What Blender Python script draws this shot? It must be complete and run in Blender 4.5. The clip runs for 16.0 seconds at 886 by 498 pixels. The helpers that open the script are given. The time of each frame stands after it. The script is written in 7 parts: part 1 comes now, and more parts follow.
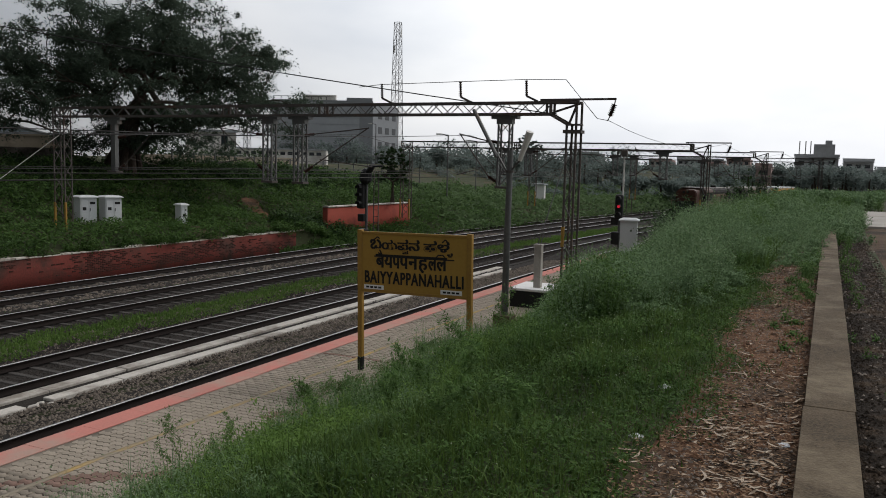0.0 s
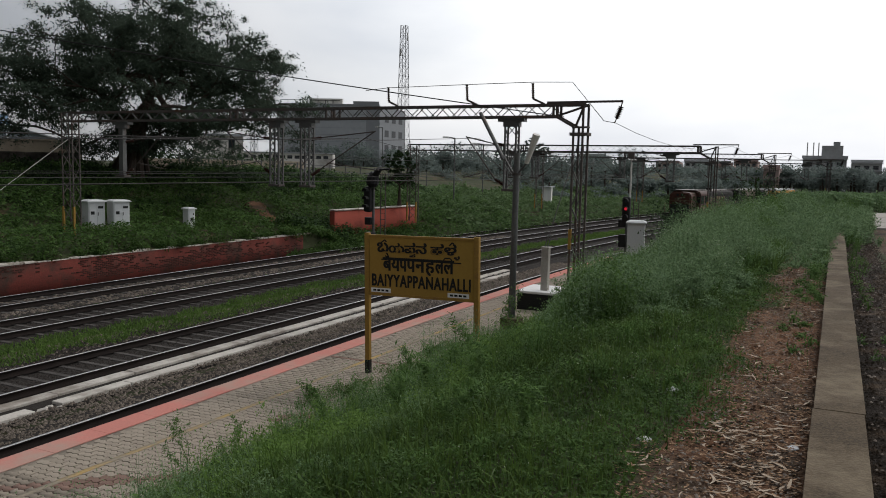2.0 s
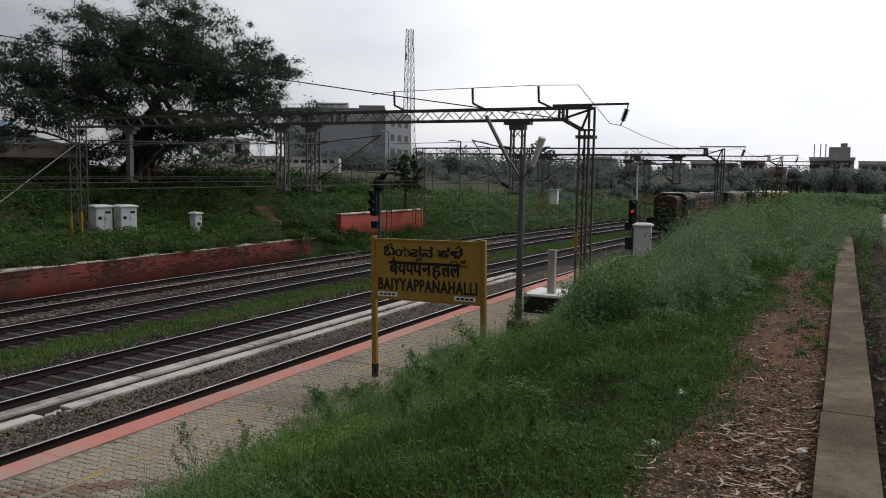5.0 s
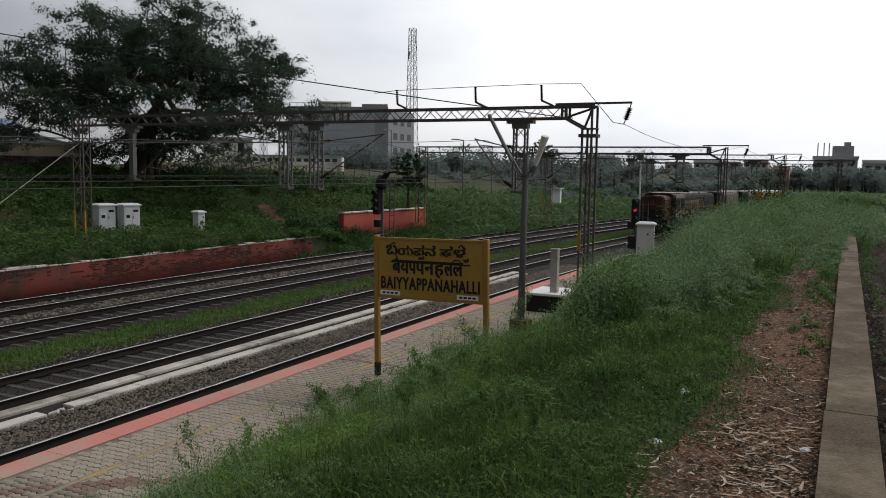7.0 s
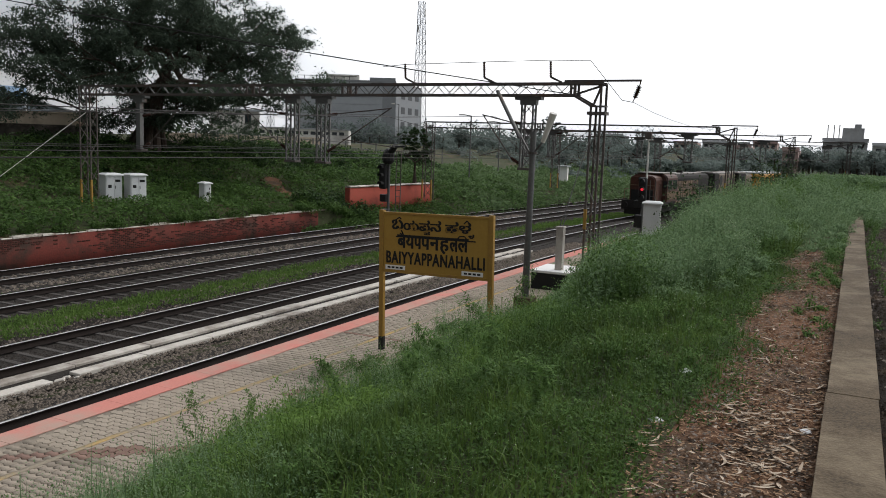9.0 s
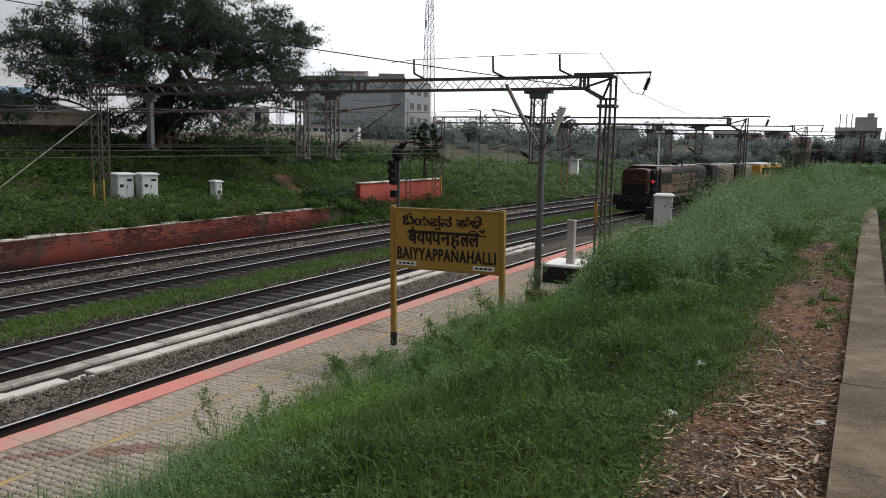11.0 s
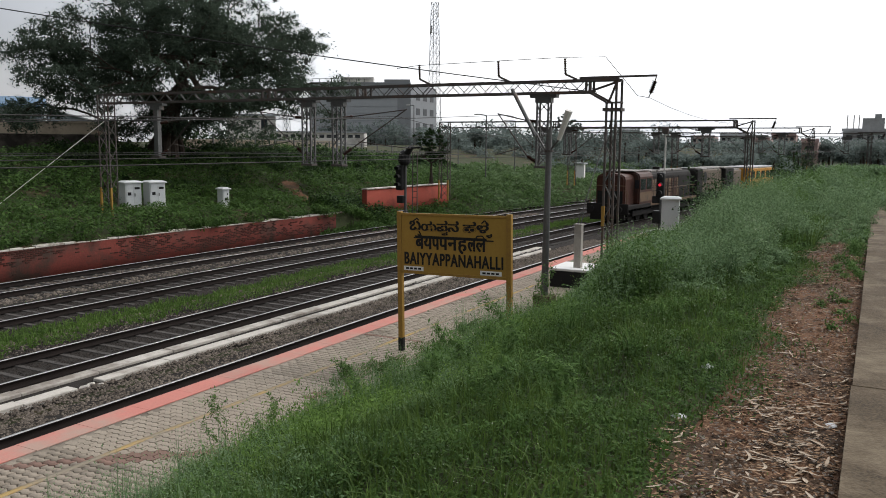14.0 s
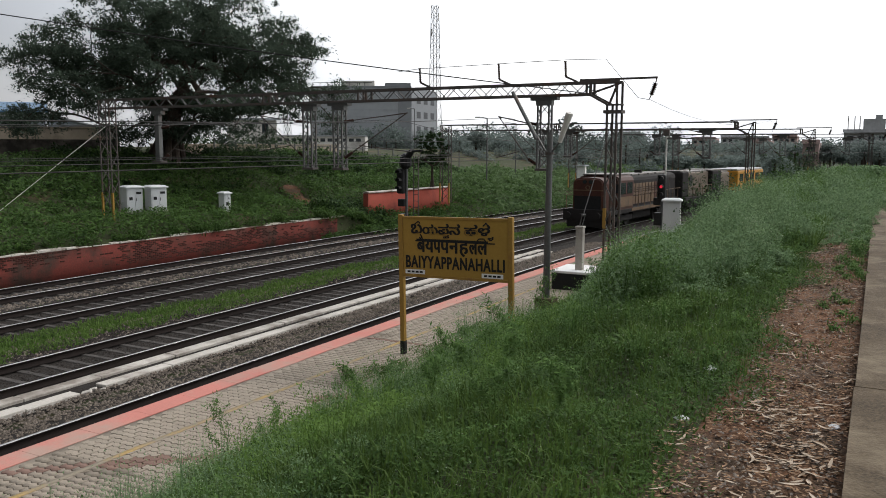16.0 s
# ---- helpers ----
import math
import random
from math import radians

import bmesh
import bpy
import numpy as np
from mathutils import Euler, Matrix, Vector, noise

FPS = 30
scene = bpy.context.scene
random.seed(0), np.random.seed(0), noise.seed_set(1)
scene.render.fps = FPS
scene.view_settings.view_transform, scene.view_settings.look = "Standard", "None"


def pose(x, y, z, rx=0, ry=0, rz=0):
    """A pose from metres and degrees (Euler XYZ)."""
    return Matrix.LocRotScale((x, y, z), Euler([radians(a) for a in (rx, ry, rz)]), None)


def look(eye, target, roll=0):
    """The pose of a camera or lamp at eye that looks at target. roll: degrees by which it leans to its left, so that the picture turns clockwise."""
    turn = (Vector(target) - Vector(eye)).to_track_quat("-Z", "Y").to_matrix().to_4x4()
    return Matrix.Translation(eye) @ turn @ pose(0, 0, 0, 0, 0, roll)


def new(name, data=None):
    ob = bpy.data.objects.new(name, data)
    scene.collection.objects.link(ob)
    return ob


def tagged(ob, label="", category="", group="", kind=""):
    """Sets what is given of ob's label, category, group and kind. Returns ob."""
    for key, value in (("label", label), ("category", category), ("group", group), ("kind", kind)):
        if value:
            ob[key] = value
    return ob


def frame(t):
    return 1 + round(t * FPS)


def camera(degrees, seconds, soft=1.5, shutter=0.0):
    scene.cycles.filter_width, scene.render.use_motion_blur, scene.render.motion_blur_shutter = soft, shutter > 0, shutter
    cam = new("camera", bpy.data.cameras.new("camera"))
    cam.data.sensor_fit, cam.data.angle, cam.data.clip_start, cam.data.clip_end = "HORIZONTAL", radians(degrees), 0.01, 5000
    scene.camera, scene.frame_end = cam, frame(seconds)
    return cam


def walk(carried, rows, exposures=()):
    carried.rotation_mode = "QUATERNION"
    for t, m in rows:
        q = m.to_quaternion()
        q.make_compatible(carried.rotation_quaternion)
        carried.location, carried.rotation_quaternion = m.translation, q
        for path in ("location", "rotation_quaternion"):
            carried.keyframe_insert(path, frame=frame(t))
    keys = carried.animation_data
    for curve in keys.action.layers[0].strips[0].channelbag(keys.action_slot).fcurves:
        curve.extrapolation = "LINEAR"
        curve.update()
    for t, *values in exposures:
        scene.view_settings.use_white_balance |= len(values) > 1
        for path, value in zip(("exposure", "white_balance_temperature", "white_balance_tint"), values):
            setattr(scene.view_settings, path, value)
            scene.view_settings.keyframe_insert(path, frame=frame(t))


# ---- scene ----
cam = camera(57.0, 16.0, soft=0.95)
EYE = 5.1          # height of the lens above the rails
PATH = [
    (0, pose(0, 0, EYE, 84.115, -1.355, 25.245)),
    (0.5, pose(0, 0, EYE, 83.949, -1.389, 25.291)),
    (1, pose(0, 0, EYE, 84.043, -1.278, 25.447)),
    (1.5, pose(0, 0, EYE, 84.197, -1.180, 25.600)),
    (2, pose(0, 0, EYE, 84.314, -1.127, 25.714)),
    (2.5, pose(0, 0, EYE, 84.444, -1.022, 25.840)),
    (3, pose(0, 0, EYE, 84.531, -0.967, 25.931)),
    (3.5, pose(0, 0, EYE, 84.533, -0.945, 26.006)),
    (4, pose(0, 0, EYE, 84.585, -0.895, 26.075)),
    (6.5, pose(0, 0, EYE, 84.450, -0.847, 26.245)),
    (7, pose(0, 0, EYE, 84.461, -0.860, 26.327)),
    (7.5, pose(0, 0, EYE, 84.314, -0.794, 26.312)),
    (8, pose(0, 0, EYE, 83.710, -0.873, 26.199)),
    (8.5, pose(0, 0, EYE, 82.873, -1.408, 26.403)),
    (9, pose(0, 0, EYE, 82.742, -1.844, 26.820)),
    (11.5, pose(0, 0, EYE, 82.322, -0.926, 27.606)),
    (12, pose(0, 0, EYE, 82.303, -0.940, 27.650)),
    (12.5, pose(0, 0, EYE, 82.337, -0.863, 27.718)),
    (13, pose(0, 0, EYE, 82.398, -0.754, 27.795)),
    (13.5, pose(0, 0, EYE, 82.581, -0.619, 27.870)),
    (14, pose(0, 0, EYE, 82.735, -0.478, 27.922)),
    (14.5, pose(0, 0, EYE, 82.834, -0.334, 27.961)),
    (15, pose(0, 0, EYE, 82.872, -0.282, 27.986)),
    (15.5, pose(0, 0, EYE, 82.924, -0.204, 27.985)),
    (16, pose(0, 0, EYE, 82.950, -0.149, 27.983)),
]
walk(cam, PATH, exposures=[(0, -1.95), (4, -1.95), (7, -1.92), (8, -1.93), (8.5, -1.76), (9, -1.46), (11.5, -1.38), (16, -1.35)])

# ---------------------------------------------------------------- light
world = bpy.data.worlds.new("sky")
scene.world = world
world.use_nodes = True
SUN_AZ, SUN_EL = radians(30), radians(38)      # azimuth from the tracks' direction, to the right


def make_sky():
    nt = world.node_tree
    n, l = nt.nodes, nt.links
    bg = n["Background"]
    sky = n.new("ShaderNodeTexSky")
    sky.sky_type, sky.sun_disc = "NISHITA", False
    sky.sun_elevation, sky.sun_rotation = SUN_EL, SUN_AZ
    sky.air_density, sky.dust_density = 1.0, 4.0
    co = n.new("ShaderNodeTexCoord")
    mp = n.new("ShaderNodeMapping")
    mp.inputs["Scale"].default_value = (1.0, 1.0, 2.6)
    cl = n.new("ShaderNodeTexNoise")
    cl.inputs["Scale"].default_value, cl.inputs["Detail"].default_value = 2.2, 6
    ramp = n.new("ShaderNodeValToRGB")
    ramp.color_ramp.elements[0].position, ramp.color_ramp.elements[0].color = 0.36, (8.6, 9.0, 9.7, 1)
    ramp.color_ramp.elements[1].position, ramp.color_ramp.elements[1].color = 0.62, (11.5, 11.6, 11.8, 1)
    mix = n.new("ShaderNodeMix")
    mix.data_type = "RGBA"
    mix.inputs["Factor"].default_value = 0.85       # thin cloud over the whole sky
    l.new(co.outputs["Generated"], mp.inputs["Vector"])
    l.new(mp.outputs["Vector"], cl.inputs["Vector"])
    l.new(cl.outputs["Fac"], ramp.inputs["Fac"])
    l.new(sky.outputs["Color"], mix.inputs["A"])
    l.new(ramp.outputs["Color"], mix.inputs["B"])
    # the haze is brightest round the hidden sun
    aim = n.new("ShaderNodeVectorMath")
    aim.operation = "DOT_PRODUCT"
    aim.inputs[1].default_value = (math.sin(SUN_AZ) * math.cos(SUN_EL), math.cos(SUN_AZ) * math.cos(SUN_EL), math.sin(SUN_EL))
    l.new(co.outputs["Generated"], aim.inputs[0])
    near = n.new("ShaderNodeMapRange")
    near.interpolation_type = "SMOOTHSTEP"
    near.inputs["From Min"].default_value, near.inputs["From Max"].default_value = -0.2, 0.78
    near.inputs["To Min"].default_value, near.inputs["To Max"].default_value = 0.62, 4.2
    l.new(aim.outputs["Value"], near.inputs["Value"])
    gain = n.new("ShaderNodeMix")
    gain.data_type, gain.blend_type = "RGBA", "MULTIPLY"
    gain.inputs["Factor"].default_value = 1.0
    l.new(mix.outputs["Result"], gain.inputs["A"])
    l.new(near.outputs["Result"], gain.inputs["B"])
    l.new(gain.outputs["Result"], bg.inputs["Color"])
    bg.inputs["Strength"].default_value = 0.105


make_sky()
sun = new("sun", bpy.data.lights.new("sun", "SUN"))
sun.data.energy, sun.data.angle, sun.data.color = 2.4, radians(9), (1.0, 0.96, 0.9)
sun.matrix_basis = look((math.sin(SUN_AZ) * math.cos(SUN_EL) * 100, math.cos(SUN_AZ) * math.cos(SUN_EL) * 100, math.sin(SUN_EL) * 100), (0, 0, 0))


# ---------------------------------------------------------------- materials
def material(name, a, b=None, rough=0.92, metal=0.0, scale=6.0, fine=60.0, bump=0.2, dirt=None, dirt_at=0.62, island=False, per_object=0.0, spec=0.15, stretch=(1, 1, 1)):
    """A surface of two base colours mixed by coarse and fine noise, with stains of a third and fine relief."""
    m = bpy.data.materials.new(name)
    m.use_nodes = True
    n, l = m.node_tree.nodes, m.node_tree.links
    p = n["Principled BSDF"]
    b = b or tuple(c * 0.75 for c in a)
    co = n.new("ShaderNodeTexCoord")
    mp = n.new("ShaderNodeMapping")
    mp.inputs["Scale"].default_value = stretch
    l.new(co.outputs["Object"], mp.inputs["Vector"])
    n1, n2 = n.new("ShaderNodeTexNoise"), n.new("ShaderNodeTexNoise")
    n1.inputs["Scale"].default_value, n1.inputs["Detail"].default_value = scale, 5
    n2.inputs["Scale"].default_value, n2.inputs["Detail"].default_value = fine, 3
    for q in (n1, n2):
        l.new(mp.outputs["Vector"], q.inputs["Vector"])
    add = n.new("ShaderNodeMath")
    add.operation = "ADD"
    add.use_clamp = True
    half = n.new("ShaderNodeMath")
    half.operation = "MULTIPLY_ADD"
    half.inputs[1].default_value, half.inputs[2].default_value = 1.5, -0.85
    l.new(n1.outputs["Fac"], add.inputs[0])
    l.new(n2.outputs["Fac"], half.inputs[0])
    l.new(half.outputs[0], add.inputs[1])
    mix = n.new("ShaderNodeMix")
    mix.data_type = "RGBA"
    mix.inputs["A"].default_value, mix.inputs["B"].default_value = (*a, 1), (*b, 1)
    source = add.outputs[0]
    if island:
        geo = n.new("ShaderNodeNewGeometry")
        av = n.new("ShaderNodeMath")
        av.operation = "MULTIPLY_ADD"
        av.inputs[1].default_value = 0.5
        sc = n.new("ShaderNodeMath")
        sc.operation = "MULTIPLY"
        sc.inputs[1].default_value = 0.5
        l.new(geo.outputs["Random Per Island"], sc.inputs[0])
        l.new(source, av.inputs[0])
        l.new(sc.outputs[0], av.inputs[2])
        source = av.outputs[0]
    l.new(source, mix.inputs["Factor"])
    out = mix.outputs["Result"]
    if dirt:
        n3 = n.new("ShaderNodeTexNoise")
        n3.inputs["Scale"].default_value, n3.inputs["Detail"].default_value = scale * 0.35, 6
        n3.inputs["Roughness"].default_value = 0.7
        l.new(mp.outputs["Vector"], n3.inputs["Vector"])
        rp = n.new("ShaderNodeMapRange")
        rp.inputs["From Min"].default_value, rp.inputs["From Max"].default_value = dirt_at - 0.08, dirt_at + 0.08
        l.new(n3.outputs["Fac"], rp.inputs["Value"])
        m2 = n.new("ShaderNodeMix")
        m2.data_type = "RGBA"
        m2.inputs["B"].default_value = (*dirt, 1)
        l.new(rp.outputs["Result"], m2.inputs["Factor"])
        l.new(out, m2.inputs["A"])
        out = m2.outputs["Result"]
    if per_object:
        oi = n.new("ShaderNodeObjectInfo")
        hs = n.new("ShaderNodeHueSaturation")
        mr = n.new("ShaderNodeMapRange")
        mr.inputs["To Min"].default_value, mr.inputs["To Max"].default_value = 1 - per_object, 1 + per_object
        l.new(oi.outputs["Random"], mr.inputs["Value"])
        l.new(mr.outputs["Result"], hs.inputs["Value"])
        l.new(out, hs.inputs["Color"])
        out = hs.outputs["Color"]
    l.new(out, p.inputs["Base Color"])
    p.inputs["Roughness"].default_value, p.inputs["Metallic"].default_value = rough, metal
    p.inputs["Specular IOR Level"].default_value = spec
    if bump:
        bp = n.new("ShaderNodeBump")
        bp.inputs["Strength"].default_value, bp.inputs["Distance"].default_value = bump, 0.02
        l.new(add.outputs[0], bp.inputs["Height"])
        l.new(bp.outputs["Normal"], p.inputs["Normal"])
    return m


def leafy(name, a, b, translucent=0.35, rough=0.7, spec=0.10):
    """Leaves: colour varied leaf by leaf, with light passing through."""
    m = material(name, a, b, rough=rough, scale=0.6, fine=3.0, bump=0, island=True, spec=spec)
    n, l = m.node_tree.nodes, m.node_tree.links
    p = n["Principled BSDF"]
    tr = n.new("ShaderNodeBsdfTranslucent")
    ms = n.new("ShaderNodeMixShader")
    ms.inputs["Fac"].default_value = translucent
    base = p.inputs["Base Color"].links[0].from_socket
    l.new(base, tr.inputs["Color"])
    l.new(p.outputs[0], ms.inputs[1])
    l.new(tr.outputs[0], ms.inputs[2])
    l.new(ms.outputs[0], n["Material Output"].inputs["Surface"])
    return m


def glow(name, colour, strength):
    m = bpy.data.materials.new(name)
    m.use_nodes = True
    p = m.node_tree.nodes["Principled BSDF"]
    p.inputs["Base Color"].default_value = (*colour, 1)
    p.inputs["Emission Color"].default_value = (*colour, 1)
    p.inputs["Emission Strength"].default_value = strength
    return m


M = {}
M["soil"] = material("soil", (0.0496, 0.0576, 0.024), (0.028, 0.0336, 0.016), scale=1.2, fine=22, bump=0.6, dirt=(0.104, 0.068, 0.044), dirt_at=0.60)
M["path"] = material("path_earth", (0.21, 0.108, 0.06), (0.05, 0.03, 0.02), scale=3.0, fine=40, bump=0.9, dirt=(0.075, 0.052, 0.035), dirt_at=0.54)
M["ballast"] = material("ballast_stone", (0.215, 0.178, 0.145), (0.008, 0.007, 0.006), scale=2.0, fine=30, bump=0.5, island=True)
M["ballast_dark"] = material("oily_ballast_stone", (0.0476, 0.0394, 0.034), (0.0109, 0.00952, 0.00816), scale=2.0, fine=30, bump=0.5, island=True)
M["ballast_bed"] = material("ballast_bed", (0.035, 0.03, 0.026), (0.016, 0.014, 0.012), scale=3, fine=25, bump=1.0)
M["sleeper"] = material("concrete_sleeper", (0.102, 0.0936, 0.0864), (0.042, 0.0372, 0.0336), scale=4, fine=40, bump=0.3, per_object=0.15)
# rust taken down to near black, with the rail sides' shadow in it
M["rail"] = material("shaded_rail_rust", (0.022, 0.016, 0.014), (0.010, 0.008, 0.007), rough=0.9, scale=5, fine=50, bump=0.2)
M["railtop"] = material("rail_head_steel", (0.465, 0.465, 0.465), (0.338, 0.33, 0.323), rough=0.32, metal=1.0, scale=3, fine=30, bump=0.03)
M["paver"] = material("paver", (0.345, 0.293, 0.232), (0.245, 0.208, 0.166), scale=1.2, fine=35, bump=0.3, dirt=(0.15, 0.127, 0.1), dirt_at=0.6, per_object=0.07)
M["paver_red"] = material("paver_red", (0.225, 0.142, 0.112), (0.165, 0.108, 0.088), scale=2, fine=35, bump=0.25, per_object=0.08)
M["joint"] = material("paver_joint", (0.055, 0.05, 0.0425), (0.035, 0.0325, 0.025), scale=4, fine=40, bump=0.3)
M["coping"] = material("red_coping_paint", (0.544, 0.214, 0.175), (0.447, 0.185, 0.151), scale=1.5, fine=30, bump=0.15, dirt=(0.40, 0.265, 0.215), dirt_at=0.56)
M["yellow_line"] = material("yellow_line_paint", (0.43, 0.29, 0.11), (0.33, 0.245, 0.13), scale=3, fine=25, bump=0.1, dirt=(0.26, 0.222, 0.168), dirt_at=0.475)
M["concrete"] = material("weathered_concrete", (0.42, 0.39, 0.35), (0.30, 0.28, 0.25), scale=1.6, fine=30, bump=0.3, dirt=(0.22, 0.20, 0.18), dirt_at=0.58)
M["parapet"] = material("kerb_wall_concrete", (0.12, 0.09, 0.058), (0.03, 0.022, 0.015), scale=3.0, fine=60, bump=0.3, dirt=(0.18, 0.143, 0.097), dirt_at=0.55)
M["drain"] = material("drain_limewash", (0.568, 0.533, 0.482), (0.404, 0.37, 0.327), scale=1.5, fine=28, bump=0.25, dirt=(0.232, 0.202, 0.172), dirt_at=0.55)
M["brick"] = material("eroded_dark_brick", (0.084, 0.0294, 0.0224), (0.0315, 0.0154, 0.0126), scale=3, fine=25, bump=0.4, dirt=(0.042, 0.0315, 0.0245), dirt_at=0.57, per_object=0.22)
M["plaster"] = material("red_painted_plaster", (0.173, 0.042, 0.0315), (0.0975, 0.03, 0.024), scale=1.2, fine=14, bump=0.35, dirt=(0.0525, 0.0338, 0.0263), dirt_at=0.53)
M["redwall"] = material("red_wall_paint", (0.306, 0.068, 0.0467), (0.23, 0.0553, 0.0391), scale=1.1, fine=14, bump=0.2, dirt=(0.119, 0.0382, 0.0306), dirt_at=0.60)
M["whitecap"] = material("limewashed_cap", (0.70, 0.66, 0.60), (0.52, 0.47, 0.42), scale=2.5, fine=20, bump=0.3, dirt=(0.22, 0.17, 0.13), dirt_at=0.56)
M["sign_yellow"] = material("sign_yellow_enamel", (0.375, 0.228, 0.05), (0.32, 0.19, 0.042), rough=0.5, scale=1.5, fine=20, bump=0.03, dirt=(0.33, 0.20, 0.055), dirt_at=0.62)
M["post_yellow"] = material("post_yellow_paint", (0.33, 0.195, 0.045), (0.26, 0.15, 0.038), rough=0.5, scale=5, fine=30, bump=0.08, dirt=(0.22, 0.11, 0.05), dirt_at=0.63)
M["black"] = material("black_paint", (0.022, 0.022, 0.022), (0.012, 0.012, 0.012), rough=0.55, scale=4, fine=30, bump=0.05)
M["white"] = material("white_paint", (0.78, 0.77, 0.75), (0.66, 0.65, 0.63), rough=0.55, scale=3, fine=30, bump=0.05)
M["galv"] = material("galvanised_steel", (0.145, 0.145, 0.143), (0.0935, 0.0918, 0.0892), rough=0.55, metal=0.55, scale=2.5, fine=20, bump=0.08, dirt=(0.136, 0.085, 0.0595), dirt_at=0.66)
M["rusty"] = material("rusty_steel", (0.115, 0.1, 0.092), (0.065, 0.058, 0.054), rough=0.75, metal=0.2, scale=3, fine=20, bump=0.15, dirt=(0.12, 0.066, 0.044), dirt_at=0.62)
M["insul"] = material("brown_porcelain", (0.045, 0.022, 0.016), rough=0.25, scale=4, bump=0)
M["wire"] = material("wire", (0.035, 0.033, 0.032), rough=0.6, scale=4, bump=0)
M["cabinet"] = material("cabinet_grey_white", (0.62, 0.63, 0.63), (0.52, 0.53, 0.53), rough=0.5, scale=2, fine=20, bump=0.04, dirt=(0.36, 0.33, 0.28), dirt_at=0.68)
M["bark"] = material("bark", (0.078, 0.06, 0.048), (0.036, 0.027, 0.021), scale=3, fine=18, bump=0.8)
M["tree"] = leafy("broad_leaves", (0.1, 0.134, 0.092), (0.048, 0.066, 0.053), 0.38, 0.9)
M["grass"] = leafy("grass_blades", (0.125, 0.198, 0.044), (0.021, 0.048, 0.012), 0.34, 0.6, 0.14)
M["weed"] = leafy("weed_leaves", (0.122, 0.212, 0.053), (0.029, 0.068, 0.02), 0.27)
M["weed_pale"] = leafy("pale_weed_leaves", (0.205, 0.298, 0.142), (0.068, 0.128, 0.06), 0.28)
M["cover"] = leafy("ground_cover_leaves", (0.082, 0.15, 0.034), (0.013, 0.034, 0.009), 0.28)
M["trackgrass"] = leafy("trackside_grass", (0.145, 0.23, 0.055), (0.05, 0.1, 0.024), 0.35)
M["frond"] = leafy("bright_weed_fronds", (0.16, 0.262, 0.054), (0.05, 0.105, 0.024), 0.33)
M["bank"] = leafy("bank_creeper", (0.103, 0.178, 0.0449), (0.0224, 0.0524, 0.0168), 0.35)
# bank green lightened to carry the haze over the further stretch
M["bankfar"] = leafy("hazed_bank_grass", (0.14, 0.21, 0.085), (0.06, 0.105, 0.045), 0.4)
M["bankdark"] = leafy("bank_shrub", (0.0357, 0.0663, 0.0221), (0.0204, 0.0408, 0.0153), 0.3)
# distance haze is put into this leaf colour, paler and greyer than near leaves
M["far"] = leafy("hazed_far_leaves", (0.2, 0.24, 0.215), (0.125, 0.158, 0.148), 0.45)
M["flower"] = leafy("small_pale_flowers", (0.38, 0.42, 0.31), (0.2, 0.25, 0.15), 0.3)
M["husk"] = material("dry_husk", (0.546, 0.458, 0.361), (0.282, 0.207, 0.141), scale=20, fine=90, bump=0.2, island=True)
M["chaff"] = material("brown_chaff", (0.42, 0.27, 0.165), (0.09, 0.055, 0.035), scale=20, fine=90, bump=0.2, island=True)
M["debris"] = material("dark_leaf_debris", (0.042, 0.031, 0.022), (0.013, 0.01, 0.008), scale=7, fine=70, bump=1.0, dirt=(0.085, 0.058, 0.038), dirt_at=0.58)
M["stone"] = material("loose_stone", (0.24, 0.20, 0.17), (0.14, 0.12, 0.10), scale=12, fine=60, bump=0.4, island=True)
M["litter"] = material("plastic_litter", (0.72, 0.73, 0.74), (0.52, 0.53, 0.55), rough=0.35, scale=20, bump=0.1)
M["asphalt"] = material("worn_road", (0.2, 0.132, 0.088), (0.105, 0.07, 0.048), scale=1.3, fine=45, bump=0.6, dirt=(0.06, 0.046, 0.035), dirt_at=0.56)
M["grey_wall"] = material("grey_cladding", (0.37, 0.385, 0.40), (0.32, 0.335, 0.35), scale=0.08, fine=1.0, bump=0.05)
M["grey_dark"] = material("grey_cladding_dark", (0.26, 0.27, 0.28), (0.22, 0.23, 0.24), scale=0.08, fine=1.0, bump=0.05)
M["pale_wall"] = material("pale_render", (0.68, 0.66, 0.62), (0.55, 0.53, 0.50), scale=0.25, fine=3, bump=0.1, dirt=(0.28, 0.26, 0.24), dirt_at=0.6, per_object=0.2)
# stained render whose flat grey has the haze of distance mixed in
M["far_wall"] = material("hazed_weathered_render", (0.5, 0.505, 0.51), (0.38, 0.385, 0.39), scale=0.25, fine=3, bump=0.1, dirt=(0.24, 0.235, 0.23), dirt_at=0.58, per_object=0.15)
M["pink_wall"] = material("pink_render", (0.42, 0.31, 0.285), (0.34, 0.255, 0.235), scale=0.25, fine=3, bump=0.1)
M["stained"] = material("stained_boundary_wall", (0.22, 0.19, 0.165), (0.12, 0.10, 0.09), scale=0.5, fine=4, bump=0.3, dirt=(0.045, 0.04, 0.035), dirt_at=0.52)
M["beige"] = material("beige_wall", (0.40, 0.335, 0.26), (0.33, 0.275, 0.215), scale=0.4, fine=4, bump=0.15, dirt=(0.2, 0.165, 0.13), dirt_at=0.62)
M["glass"] = material("dark_window_glass", (0.03, 0.035, 0.04), rough=0.12, scale=1, bump=0, spec=0.6)
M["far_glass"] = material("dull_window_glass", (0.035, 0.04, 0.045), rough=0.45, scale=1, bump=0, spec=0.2)
